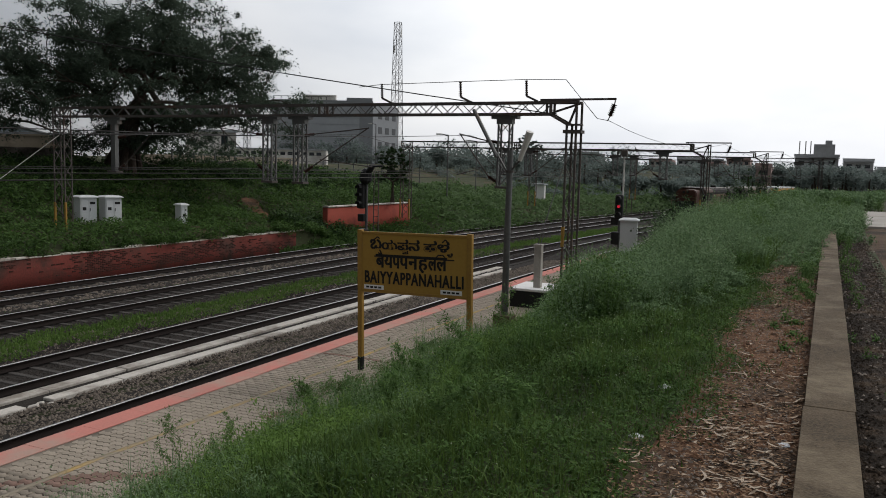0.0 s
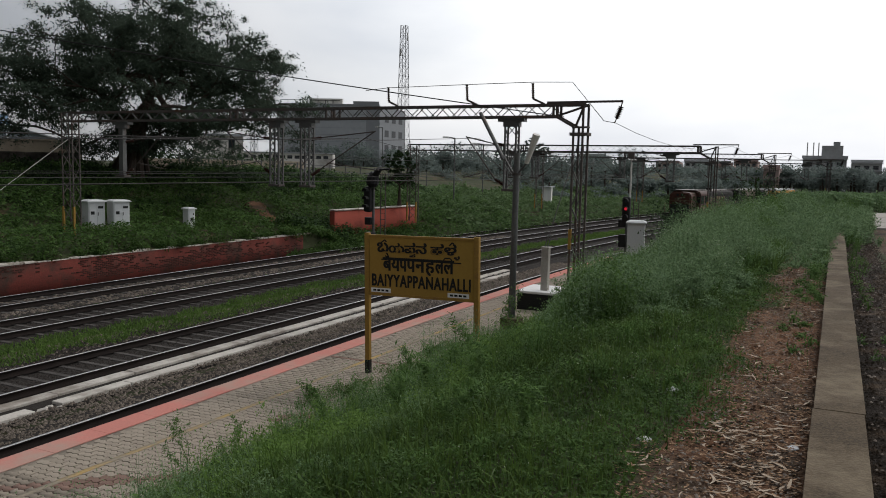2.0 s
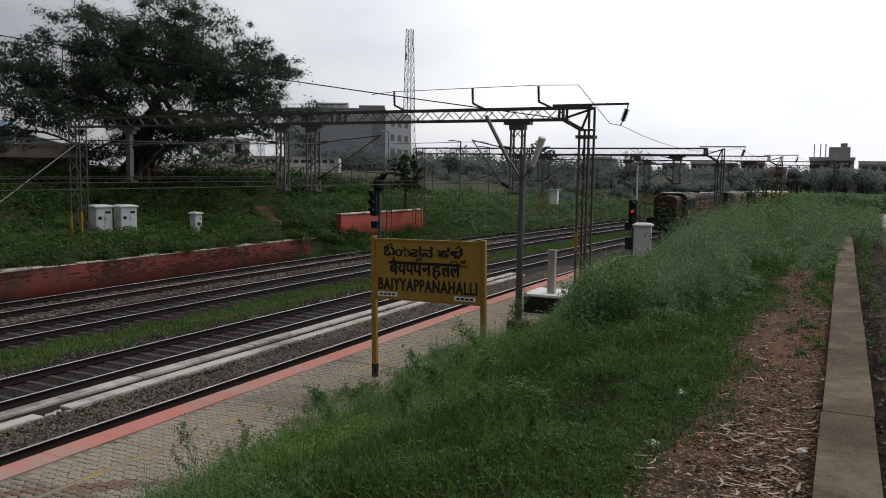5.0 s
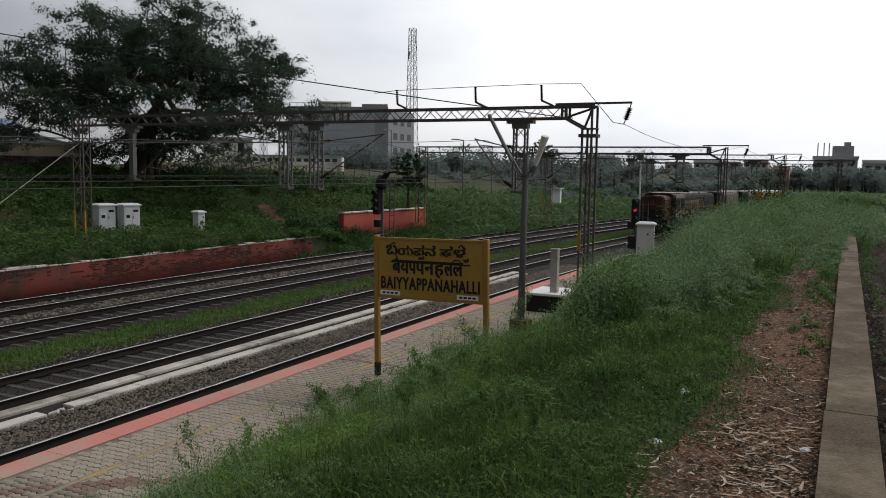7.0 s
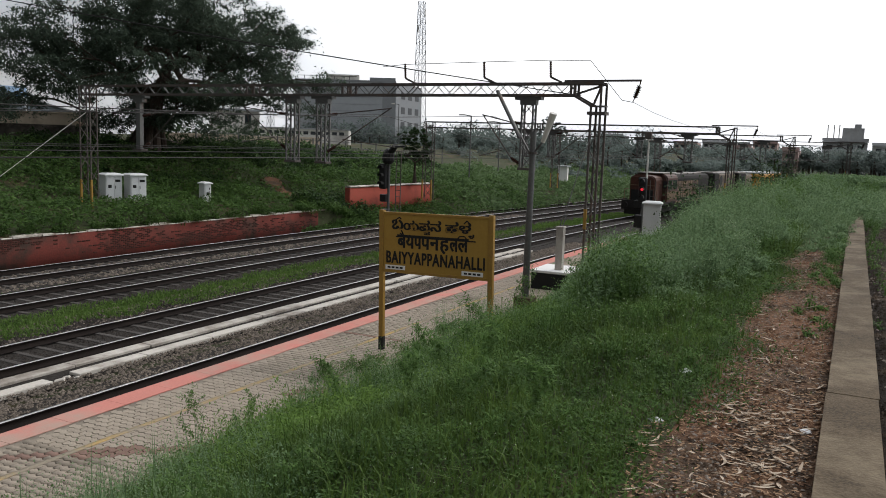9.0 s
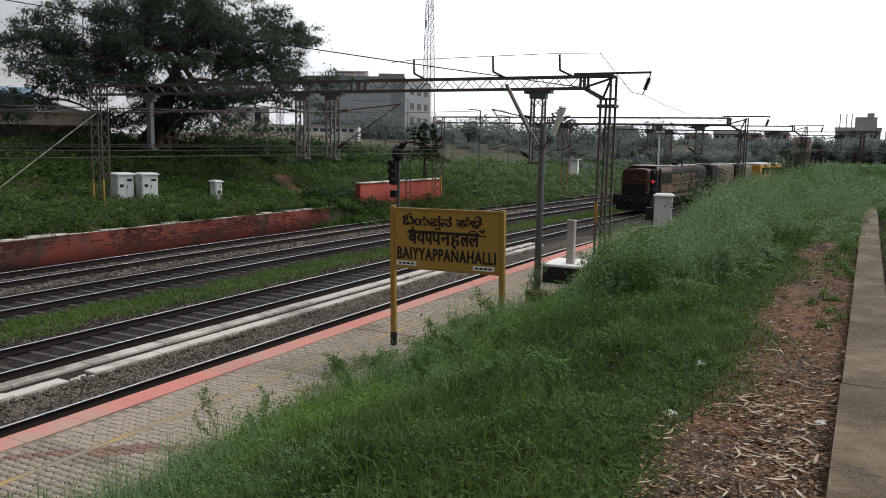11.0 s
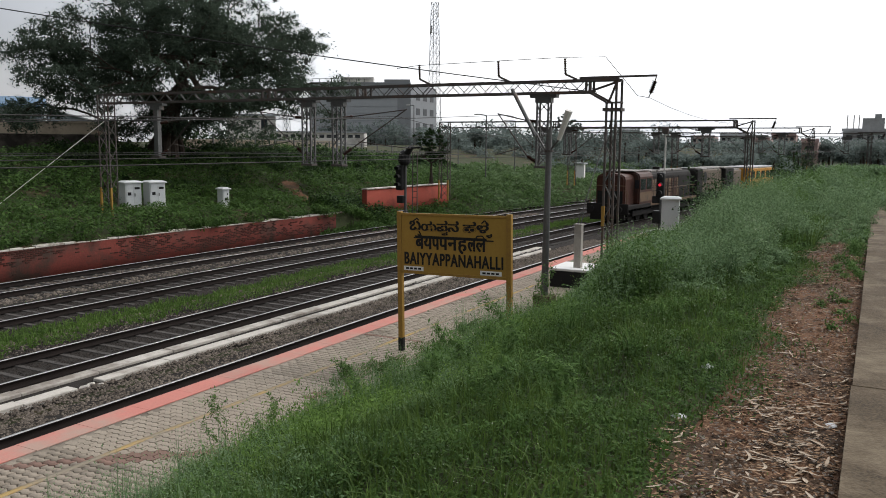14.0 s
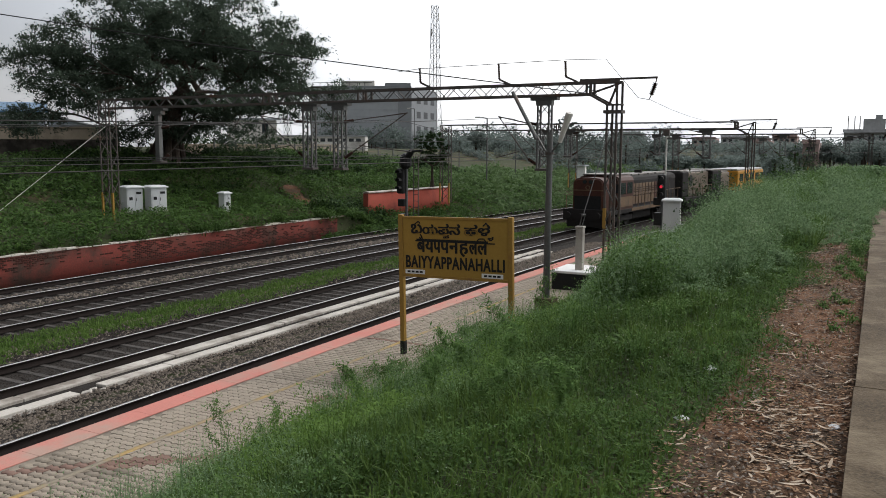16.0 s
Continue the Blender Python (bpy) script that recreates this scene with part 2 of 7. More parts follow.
M["blue_roof"] = material("blue_sheet_roof", (0.085, 0.17, 0.27), (0.065, 0.135, 0.215), rough=0.45, scale=0.4, fine=4, bump=0.05)
M["shed_wall"] = material("shed_cladding", (0.27, 0.31, 0.34), (0.2, 0.23, 0.255), rough=0.7, scale=0.5, fine=5, bump=0.1, dirt=(0.13, 0.13, 0.125), dirt_at=0.6)
M["sheet"] = material("grey_sheet_roof", (0.42, 0.43, 0.44), (0.33, 0.34, 0.35), rough=0.5, scale=0.4, fine=4, bump=0.05)
M["loco_red"] = material("loco_maroon_paint", (0.0863, 0.0345, 0.024), (0.0465, 0.021, 0.0158), rough=0.5, scale=1.5, fine=18, bump=0.05, dirt=(0.0413, 0.03, 0.0255), dirt_at=0.60)
M["loco_cream"] = material("loco_cream_paint", (0.198, 0.131, 0.081), (0.117, 0.0765, 0.0495), rough=0.55, scale=1.8, fine=18, bump=0.05, dirt=(0.0765, 0.0585, 0.045), dirt_at=0.58)
M["loco_blue"] = material("loco_dark_blue_paint", (0.035, 0.05, 0.085), (0.022, 0.03, 0.05), rough=0.5, scale=1.5, fine=15, bump=0.05)
M["loco_under"] = material("sooty_underframe", (0.028, 0.025, 0.024), (0.016, 0.015, 0.014), rough=0.8, scale=3, fine=20, bump=0.2)
# roof dust, with the sky's reflection painted in as a lighter grey
M["loco_roof"] = material("dusty_sky_paled_roof", (0.27, 0.25, 0.225), (0.13, 0.118, 0.105), rough=0.5, scale=1.5, fine=10, bump=0.1, dirt=(0.09, 0.08, 0.075), dirt_at=0.58)
M["tan"] = material("tan_body_paint", (0.176, 0.14, 0.104), (0.128, 0.1, 0.08), rough=0.6, scale=1.2, fine=12, bump=0.05, dirt=(0.088, 0.072, 0.06), dirt_at=0.6)
M["car_yellow"] = material("railcar_yellow", (0.465, 0.225, 0.03), (0.405, 0.188, 0.0263), rough=0.45, scale=1.2, fine=12, bump=0.03)
M["red_lamp"] = glow("red_signal_lamp", (1.0, 0.03, 0.06), 2.0)
M["lamp_grey"] = material("lamp_housing", (0.62, 0.60, 0.56), (0.52, 0.50, 0.47), rough=0.45, scale=3, bump=0.03)


# ---------------------------------------------------------------- builders
def box(bm, x0, x1, y0, y1, z0, z1, bevel=0.0):
    v = [bm.verts.new(p) for p in ((x0, y0, z0), (x1, y0, z0), (x1, y1, z0), (x0, y1, z0), (x0, y0, z1), (x1, y0, z1), (x1, y1, z1), (x0, y1, z1))]
    f = [bm.faces.new([v[i] for i in q]) for q in ((3, 2, 1, 0), (4, 5, 6, 7), (0, 1, 5, 4), (1, 2, 6, 5), (2, 3, 7, 6), (3, 0, 4, 7))]
    if bevel:
        bmesh.ops.bevel(bm, geom=list({e for q in f for e in q.edges}), offset=bevel, segments=2, affect="EDGES", profile=0.5)


def bar(bm, p, q, w=0.05, h=None, sides=4, w2=None):
    """A straight bar or tube from p to q."""
    p, q = Vector(p), Vector(q)
    h = h or w
    d = (q - p).normalized()
    side = d.cross(Vector((0, 0, 1)))
    side = side.normalized() if side.length > 1e-4 else Vector((1, 0, 0))
    up = side.cross(d)
    rings = []
    for c, k in ((p, 1.0), (q, (w2 or w) / w)):
        ring = []
        for i in range(sides):
            a = 2 * math.pi * (i + 0.5) / sides
            r = math.sqrt(2) if sides == 4 else 1.0
            ring.append(bm.verts.new(c + side * (math.cos(a) * w / 2 * r * k) + up * (math.sin(a) * h / 2 * r * k)))
        rings.append(ring)
    for i in range(sides):
        j = (i + 1) % sides
        bm.faces.new((rings[0][i], rings[0][j], rings[1][j], rings[1][i]))
    bm.faces.new(rings[0][::-1])
    bm.faces.new(rings[1])


def tube(bm, pts, w, sides=5):
    """One connected tube through points."""
    rings = []
    for i, p in enumerate(pts):
        d = (Vector(pts[min(i + 1, len(pts) - 1)]) - Vector(pts[max(i - 1, 0)])).normalized()
        side = d.cross(Vector((0, 0, 1)))
        side = side.normalized() if side.length > 1e-4 else Vector((1, 0, 0))
        up = side.cross(d)
        rings.append([bm.verts.new(Vector(p) + side * (math.cos(2 * math.pi * k / sides) * w / 2) + up * (math.sin(2 * math.pi * k / sides) * w / 2)) for k in range(sides)])
    for a, b in zip(rings, rings[1:]):
        for k in range(sides):
            j = (k + 1) % sides
            bm.faces.new((a[k], a[j], b[j], b[k]))
    bm.faces.new(rings[0][::-1])
    bm.faces.new(rings[-1])


def lathe(bm, c, profile, n=12):
    """A turned body about the vertical through c; profile: radius, height."""
    rings = [[bm.verts.new((c[0] + r * math.cos(2 * math.pi * i / n), c[1] + r * math.sin(2 * math.pi * i / n), c[2] + z)) for i in range(n)] for r, z in profile]
    for a, b in zip(rings, rings[1:]):
        for i in range(n):
            j = (i + 1) % n
            bm.faces.new((a[i], a[j], b[j], b[i]))
    bm.faces.new(rings[0][::-1])
    bm.faces.new(rings[-1])


def part(name, bm, mat, parent=None, label=""):
    me = bpy.data.meshes.new(name)
    bm.normal_update()
    bm.to_mesh(me)
    bm.free()
    me.materials.append(mat)
    ob = new(name, me)
    ob.parent = parent
    return tagged(ob, label)


def boxes(name, mat, parent, dims, label="", bevel=0.0):
    """One part of several boxes (x0, x1, y0, y1, z0, z1)."""
    bm = bmesh.new()
    for d in dims:
        box(bm, *d, bevel=bevel)
    return part(name, bm, mat, parent, label)


def bars(name, mat, parent, rows, label="", sides=4):
    bm = bmesh.new()
    for p, q, w in rows:
        bar(bm, p, q, w, sides=sides)
    return part(name, bm, mat, parent, label)


def thing(name, label, category, m=None, group="", kind=""):
    ob = new(name)
    if m is not None:
        ob.matrix_basis = m
    return tagged(ob, label, category, group, kind)


def sheet(name, verts, faces, mat, label="", category="", kind="", parent=None, smooth=False):
    """A mesh from arrays; faces all of one size."""
    me = bpy.data.meshes.new(name)
    verts, faces = np.asarray(verts, np.float32), np.asarray(faces, np.int32)
    k = faces.shape[1]
    me.vertices.add(len(verts))
    me.vertices.foreach_set("co", verts.ravel())
    me.loops.add(faces.size)
    me.loops.foreach_set("vertex_index", faces.ravel())
    me.polygons.add(len(faces))
    me.polygons.foreach_set("loop_start", np.arange(0, faces.size, k, dtype=np.int32))
    me.polygons.foreach_set("loop_total", np.full(len(faces), k, np.int32))
    if smooth:
        me.polygons.foreach_set("use_smooth", np.ones(len(faces), bool))
    me.update(calc_edges=True)
    me.materials.append(mat)
    ob = new(name, me)
    ob.parent = parent
    return tagged(ob, label, category, "", kind)


def bend(y):
    """How far the line has curved to the right at y."""
    y = np.asarray(y, float)
    return np.clip(np.minimum(y, 130) - 20, 0, None) ** 2 / 880 + np.clip(y - 130, 0, None) * 0.25


def bent(s, y, z=0.0):
    return Vector((s + float(bend(y)), y, z))


def heading(y):
    """The turn of the line at y, in degrees for pose()."""
    return -math.degrees(math.atan(max(0.0, min(y, 130) - 20) / 440))


def sweep(name, profile, y0, y1, step, mat, parent=None, label="", closed=True, **tags):
    """A profile (s, z) drawn along the line."""
    ys = np.arange(y0, y1 + step * 0.5, step)
    k = len(profile)
    pr = np.array(profile, float)
    v = np.zeros((len(ys), k, 3))
    v[:, :, 0] = pr[None, :, 0] + bend(ys)[:, None]
    v[:, :, 1] = ys[:, None]
    v[:, :, 2] = pr[None, :, 1]
    i = np.arange(len(ys) - 1)[:, None] * k
    j = np.arange(k if closed else k - 1)[None, :]
    jn = (j + 1) % k
    f = np.stack([i + j, i + jn, i + k + jn, i + k + j], -1).reshape(-1, 4)
    return sheet(name, v.reshape(-1, 3), f, mat, label, parent=parent, **tags)


# height of the earth across the line: s, z
PROFILE = np.array([(-900, 6), (-90, 4.9), (-60, 4.7), (-47, 4.45), (-43, 4.1), (-40, 3.3), (-36, 2.1), (-33.4, 1.65), (-28.95, 1.02), (-28.85, -0.32), (-10.4, -0.32), (-10.3, 0.70), (-7.2, 0.72),
                    (-6.75, 1.02), (-5.0, 2.02), (-2.6, 3.2), (-1.7, 3.46), (-1.2, 3.52), (-0.02, 3.54), (0.3, 3.42), (2.5, 3.36), (14, 3.35), (60, 3.3), (900, 5)])


def earth(s, y):
    """Height of the ground at s across the line and y along it."""
    s, y = np.asarray(s, float), np.asarray(y, float)
    z = np.interp(s, PROFILE[:, 0], PROFILE[:, 1])
    # past the end of the brick wall the bank runs down to the tracks
    k = np.clip((y - 41) / 3, 0, 1)
    soft = np.interp(s, [-43, -36, -31, -27.5], [4.1, 2.6, 0.95, -0.3])
    z = np.where((s > -36) & (s < -27.5), z * (1 - k) + np.maximum(soft, -0.32) * k, z)
    # the near bank widens over the end of the platform
    k2 = np.clip((y - 40) / 25, 0, 1)
    wide = np.interp(s, [-10.0, -8.6, -5, -2.6, -1.2], [-0.3, 0.5, 2.2, 3.2, 3.5])
    z = np.where((s > -10) & (s < -1.2), z * (1 - k2) + wide * k2, z)
    # further on the top of the bank sinks
    z = z - 0.9 * np.clip((y - 52) / 30, 0, 1) * np.interp(s, [-62, -50, -40, -33], [0, 1, 1, 0])
    z = z - 1.3 * np.clip((y - 62) / 32, 0, 1) * np.interp(s, [-64, -52, -37, -31], [0, 1, 1, 0])
    lump = 0.10 * np.sin(s * 1.7 + y * 0.6) * np.sin(y * 0.9 - s * 0.4) + 0.05 * np.sin(s * 4.1 + 1) * np.sin(y * 3.3)
    k3 = ((s > -7.2) & (s < -1.3)) | (s < -29.5)
    return z + np.where(k3, lump, 0.0)


# ---------------------------------------------------------------- ground
def make_ground():
    ss = np.unique(np.concatenate([PROFILE[:, 0], np.arange(-48, -28.9, 0.8), np.arange(-7.8, 1, 0.3), [-300, -150, -28.4, -28.0, -27.5, -27.0, -20, 5, 8, 25, 120, 300]]))
    ys = np.concatenate([np.arange(-30, 0, 3), np.arange(0, 16, 0.3), np.arange(16, 45, 0.6), np.arange(45, 140, 3), [160, 200, 260, 340, 450, 600, 800, 1100, 1500, 2200, 3200]])
    S, Y = np.meshgrid(ss, ys)
    Z = earth(S, Y)
    v = np.stack([S + bend(Y), Y, Z], -1)
    n = len(ss)
    i, j = np.meshgrid(np.arange(len(ys) - 1), np.arange(n - 1), indexing="ij")
    a = i * n + j
    f = np.stack([a, a + 1, a + n + 1, a + n], -1).reshape(-1, 4)
    sheet("ground", v.reshape(-1, 3), f, M["soil"], "brown earth with patchy green growth", "ground", "structure", smooth=True)


make_ground()
sweep("path", [(-0.95, 3.50), (-0.75, 3.54), (-0.05, 3.56), (-0.05, 3.3), (-0.95, 3.2)], 1.0, 24, 0.8, M["path"], None, "reddish dry earth footpath strewn with husks", kind="structure", category="path")

# the low concrete wall beside the path
parapet = thing("kerb_wall", "low weathered concrete wall edging the path", "wall", kind="structure")


def make_parapet():
    y = -1.0
    rnd = random.Random(4)
    while y < 21.5:
        ln = rnd.uniform(3.0, 4.4)
        bm = bmesh.new()
        dx, dz = rnd.uniform(-0.005, 0.005), rnd.uniform(-0.004, 0.003)
        box(bm, -0.05 + dx, 0.245 + dx, y, y + ln - 0.003, 3.05, 3.64 + dz, bevel=0.003)
        part("wall_section", bm, M["parapet"], parapet)
        y += ln


make_parapet()
sweep("road", [(0.75, 3.40), (6.5, 3.40), (6.5, 3.1), (0.75, 3.1)], -8, 36, 2.0, M["asphalt"], None, "worn earth road with dark dirt patches", kind="structure", category="road")

pad = thing("concrete_pad", "pale concrete slab where the earth road ends", "pavement", kind="structure")
for k in range(3):
    boxes("slab", M["concrete"], pad, [(1.2, 8.2, 29.4 + k * 4.0, 33.39 + k * 4.0, 3.2, 3.47)], bevel=0.01)

sweep("verge", [(0.22, 3.44), (0.5, 3.46), (0.85, 3.415), (0.85, 3.1), (0.22, 3.1)], -8, 30, 1.0, M["debris"], None, "dark strip of leaf debris beside the road", kind="structure", category="verge")

# ---------------------------------------------------------------- tracks
TRACKS = (-12.19, -16.96, -22.7, -26.85)


def make_track(c, k):
    tr = thing("track_%d" % k, "broad-gauge railway track on concrete sleepers and ballast", "railway track", kind="structure")
    h = 0.175
    for e in (-0.873, 0.873):
        s = c + e
        sweep("rail", [(s - 0.07, -h), (s + 0.07, -h), (s + 0.07, -h + 0.015), (s + 0.02, -h + 0.03), (s + 0.02, -0.035), (s + 0.035, -0.03), (s + 0.035, -0.004),
                       (s - 0.035, -0.004), (s - 0.035, -0.03), (s - 0.02, -0.035), (s - 0.02, -h + 0.03), (s - 0.07, -h + 0.015)], -12, 160, 2.0, M["rail"], tr)
        sweep("rail_head", [(s - 0.034, -0.006), (s + 0.034, -0.006), (s + 0.03, 0.002), (s - 0.03, 0.002)], -12, 160, 2.0, M["railtop"], tr, "polished steel running surface")
    bm = bmesh.new()
    box(bm, -1.37, 1.37, -0.085, 0.085, -0.40, -0.185, bevel=0.025)
    first = part("sleeper", bm, M["sleeper"], tr)
    first.matrix_basis = pose(c, -3, 0)
    y = -2.4
    while y < 85:
        ob = new("sleeper", first.data)
        ob.parent = tr
        ob.matrix_basis = Matrix.Translation(bent(c, y)) @ pose(0, 0, 0, 0, 0, heading(y))
        y += 0.6
    bed = [(c - 2.0, -0.225), (c - 0.6, -0.212), (c + 0.6, -0.212), (c + 2.0, -0.225), (c + 2.35, -0.42), (c - 2.35, -0.42)]
    sweep("ballast_bed", bed, -12, 160, 2.0, M["ballast_bed"], tr, "compacted dark stone ballast")


for k, c in enumerate(TRACKS):
    make_track(c, k + 1)


def stones(name, s0, s1, y0, y1, z, n, size, mat, seed, label):
    """Broken stones strewn over a strip: small irregular tetrahedra-like lumps."""
    r = np.random.RandomState(seed)
    s = r.uniform(s0, s1, n)
    y = y0 + (y1 - y0) * r.uniform(0, 1, n) ** 1.6
    clear = np.min(np.abs(s[:, None] - np.array([c + e for c in TRACKS for e in (-0.873, 0.873)])[None]), 1) > 0.15
    s, y, n = s[clear], y[clear], int(clear.sum())
    base = np.array([(-1, -0.7, 0), (1, -0.8, 0), (0.8, 0.9, 0), (-0.9, 0.8, 0), (-0.3, -0.3, 0.9), (0.5, 0.2, 0.8)], float)
    q = base[None] * r.uniform(0.55, 1.25, (n, 6, 3)) * (size * r.uniform(0.6, 1.3, n) * (1 + y / 60))[:, None, None]
    a = r.uniform(0, 6.28, n)
    ca, sa = np.cos(a)[:, None], np.sin(a)[:, None]
    x2 = q[:, :, 0] * ca - q[:, :, 1] * sa
    y2 = q[:, :, 0] * sa + q[:, :, 1] * ca
    zz = z(s, y) if callable(z) else z
    v = np.stack([x2 + (s + bend(y))[:, None], y2 + y[:, None], q[:, :, 2] + np.broadcast_to(zz, (n,))[:, None] - size * 0.3], -1)
    t = np.array([(0, 1, 4), (1, 2, 5), (2, 3, 5), (3, 0, 4), (1, 5, 4), (3, 4, 5)])
    f = (np.arange(n)[:, None, None] * 6 + t[None]).reshape(-1, 3)
    return sheet(name, v.reshape(-1, 3), f, mat, label, "stones", "stuff")


stones("ballast", -14.95, -11.2, 2, 45, -0.21, 34000, 0.027, M["ballast"], 1, "loose grey-brown broken ballast stones")
stones("ballast", -19.6, -16.0, 6, 55, -0.215, 16000, 0.038, M["ballast_dark"], 2, "loose grey-brown broken ballast stones")
stones("ballast", -20.2, -18.0, 6, 50, -0.225, 5000, 0.04, M["ballast"], 6, "loose grey-brown broken ballast stones")
stones("ballast", -24.6, -20.9, 8, 60, -0.22, 8000, 0.045, M["ballast_dark"], 3, "loose grey-brown broken ballast stones")
stones("ballast", -28.7, -24.9, 12, 60, -0.22, 8000, 0.05, M["ballast"], 5, "pale dusty ballast stones along the brick wall")

# the limewashed drain between the first two tracks
drain = thing("drain", "limewashed concrete track drain with one broken edge", "drain", kind="structure")


def make_drain():
    rnd = random.Random(7)
    for s0, s1 in ((-15.24, -14.90), (-15.93, -15.56)):
        y = -4.0
        while y < 38:
            ln = rnd.uniform(1.9, 2.3)
            broken = s0 > -15.3 and y < 11.42 < y + ln
            if broken:
                ln = 11.42 - y
            bm = bmesh.new()
            d = rnd.uniform(-0.015, 0.015)
            x = float(bend(y))
            box(bm, s0 + d + x, s1 + d + x, y, y + ln - 0.012, -0.5, -0.155 + rnd.uniform(-0.012, 0.012), bevel=0.02)
            part("drain_edge", bm, M["drain"], drain)
            y += ln
            if broken:
                y = 12.08
    for x, y, k in ((-14.98, 11.62, 0.11), (-15.06, 11.85, 0.08), (-14.86, 11.95, 0.06)):
        bm = bmesh.new()
        box(bm, -k, k, -k * 0.7, k * 0.7, -0.12, 0.0, bevel=0.02)
        lump = part("broken_edge", bm, M["drain"], drain, "broken lump of limewashed concrete")
        lump.matrix_basis = pose(x, y, -0.19, 9, -14, 35 * k * 10)
    sweep("drain_bottom", [(-15.58, -0.40), (-15.22, -0.40), (-15.22, -0.5), (-15.58, -0.5)], -4, 38, 2, M["ballast_bed"], drain, "dark silted channel")


make_drain()

# ---------------------------------------------------------------- platform
platform = thing("platform", "paved station platform with a red painted edge", "platform", kind="structure")
PLAT = 0.84
sweep("platform_core", [(-10.46, -0.4), (-10.46, 0.775), (-6.9, 0.775), (-6.9, -0.4)], -6, 40, 2.0, M["joint"], platform, "dark joint bedding and face")


def make_platform():
    rnd = random.Random(3)
    y = -6.0
    while y < 39.5:
        bm = bmesh.new()
        box(bm, -10.52, -10.07 + rnd.uniform(-0.012, 0.012), y, y + 0.998, 0.72, PLAT + rnd.uniform(-0.002, 0.002), bevel=0.005)
        ob = part("coping_slab", bm, M["coping"], platform, "red painted coping slab" if y < -5 else "")
        ob.matrix_basis = Matrix.Translation((float(bend(y)), 0, 0))
        y += 1.0
    # zigzag pavers: rows along the platform, cells 0.2 m long and 0.1 m wide
    def paver():
        bm = bmesh.new()
        g, L, W, a = 0.013, 0.25, 0.125, 0.018
        side = [((k / 4 - 0.5) * (L - g), a if k % 2 == 0 else -a) for k in range(5)]
        out = [(u, w - (W - g) / 2) for u, w in side] + [(u, w + (W - g) / 2) for u, w in side[::-1]]
        top = [bm.verts.new((x * 0.994, v * 0.985, 0.0)) for x, v in out]
        mid = [bm.verts.new((x, v, -0.003)) for x, v in out]
        low = [bm.verts.new((x, v, -0.05)) for x, v in out]
        bm.faces.new(top)
        n = len(out)
        for p, q in ((top, mid), (mid, low)):
            for i in range(n):
                j = (i + 1) % n
                bm.faces.new((p[i], p[j], q[j], q[i]))
        bmesh.ops.recalc_face_normals(bm, faces=bm.faces)
        me = bpy.data.meshes.new("paver")
        bm.to_mesh(me)
        bm.free()
        return me
    me = paver()
    me.materials.append(M["paver"])
    red = me.copy()
    red.materials[0] = M["paver_red"]
    W, L = 0.125, 0.25
    base = np.array([v.co[:] for v in me.vertices])
    me.calc_loop_triangles()
    tri = [tuple(k.vertices) for k in me.loop_triangles]
    tri = np.array(tri)
    far = {"paver": [], "paver_red": []}
    count = 0
    for b in range(int(37 / W)):
        y = 2.0 + (b + 0.5) * W
        for a in range(13):
            s = -10.07 + L * (a + (0.5 if b % 2 else 0.0)) + 0.06
            if s < -9.99:
                continue
            edge = -7.15 + 0.12 * math.sin(y * 1.3) + 0.08 * math.sin(y * 3.1)
            if s > edge + 0.15 or y > 38:
                continue
            dz = PLAT - 0.004 + rnd.uniform(-0.003, 0.003)
            is_red = abs((y - 7.3) - (s + 8.94) * 0.86) < 0.16 or (abs((y - 11.3) - (s + 7.9) * 1.0) < 0.2 and s > -8.3) or (abs(y - 15.2) < 0.1 and s < -8.6)
            near = 7.2 < y < 11.6 and s < -7.9 and count < 300
            if near:
                ob = new("paver", red if is_red else me)
                ob.parent = platform
                ob.matrix_basis = pose(s, y, dz, rnd.uniform(-0.5, 0.5), rnd.uniform(-0.5, 0.5), 0)
                count += 1
            else:
                far["paver_red" if is_red else "paver"].append(base + (s + float(bend(y)), y, dz))
    for kind, rows in far.items():
        v = np.array(rows)
        f = (np.arange(len(v))[:, None, None] * len(base) + tri[None]).reshape(-1, 3)
        tagged(sheet("paving", v.reshape(-1, 3), f, M[kind], parent=platform), "grey zigzag paving blocks" if kind == "paver" else "reddish zigzag paving blocks", kind="stuff")
    sweep("paving_edge", [(-10.066, PLAT - 0.012), (-9.80, PLAT - 0.012), (-9.80, PLAT - 0.05), (-10.066, PLAT - 0.05)], -6, 38, 2.0, M["paver"], platform, "mortared paving edge")
    # the worn yellow line
    sweep("yellow_line", [(-9.16, PLAT + 0.002), (-9.06, PLAT + 0.002), (-9.06, PLAT - 0.01), (-9.16, PLAT - 0.01)], 3, 36, 2.0, M["yellow_line"], platform, "worn yellow safety line")


# ---------------------------------------------------------------- walls of the far bank
brick_wall = thing("wall_brick", "red painted brick retaining wall with a limewashed top, paint flaking", "wall", kind="structure")


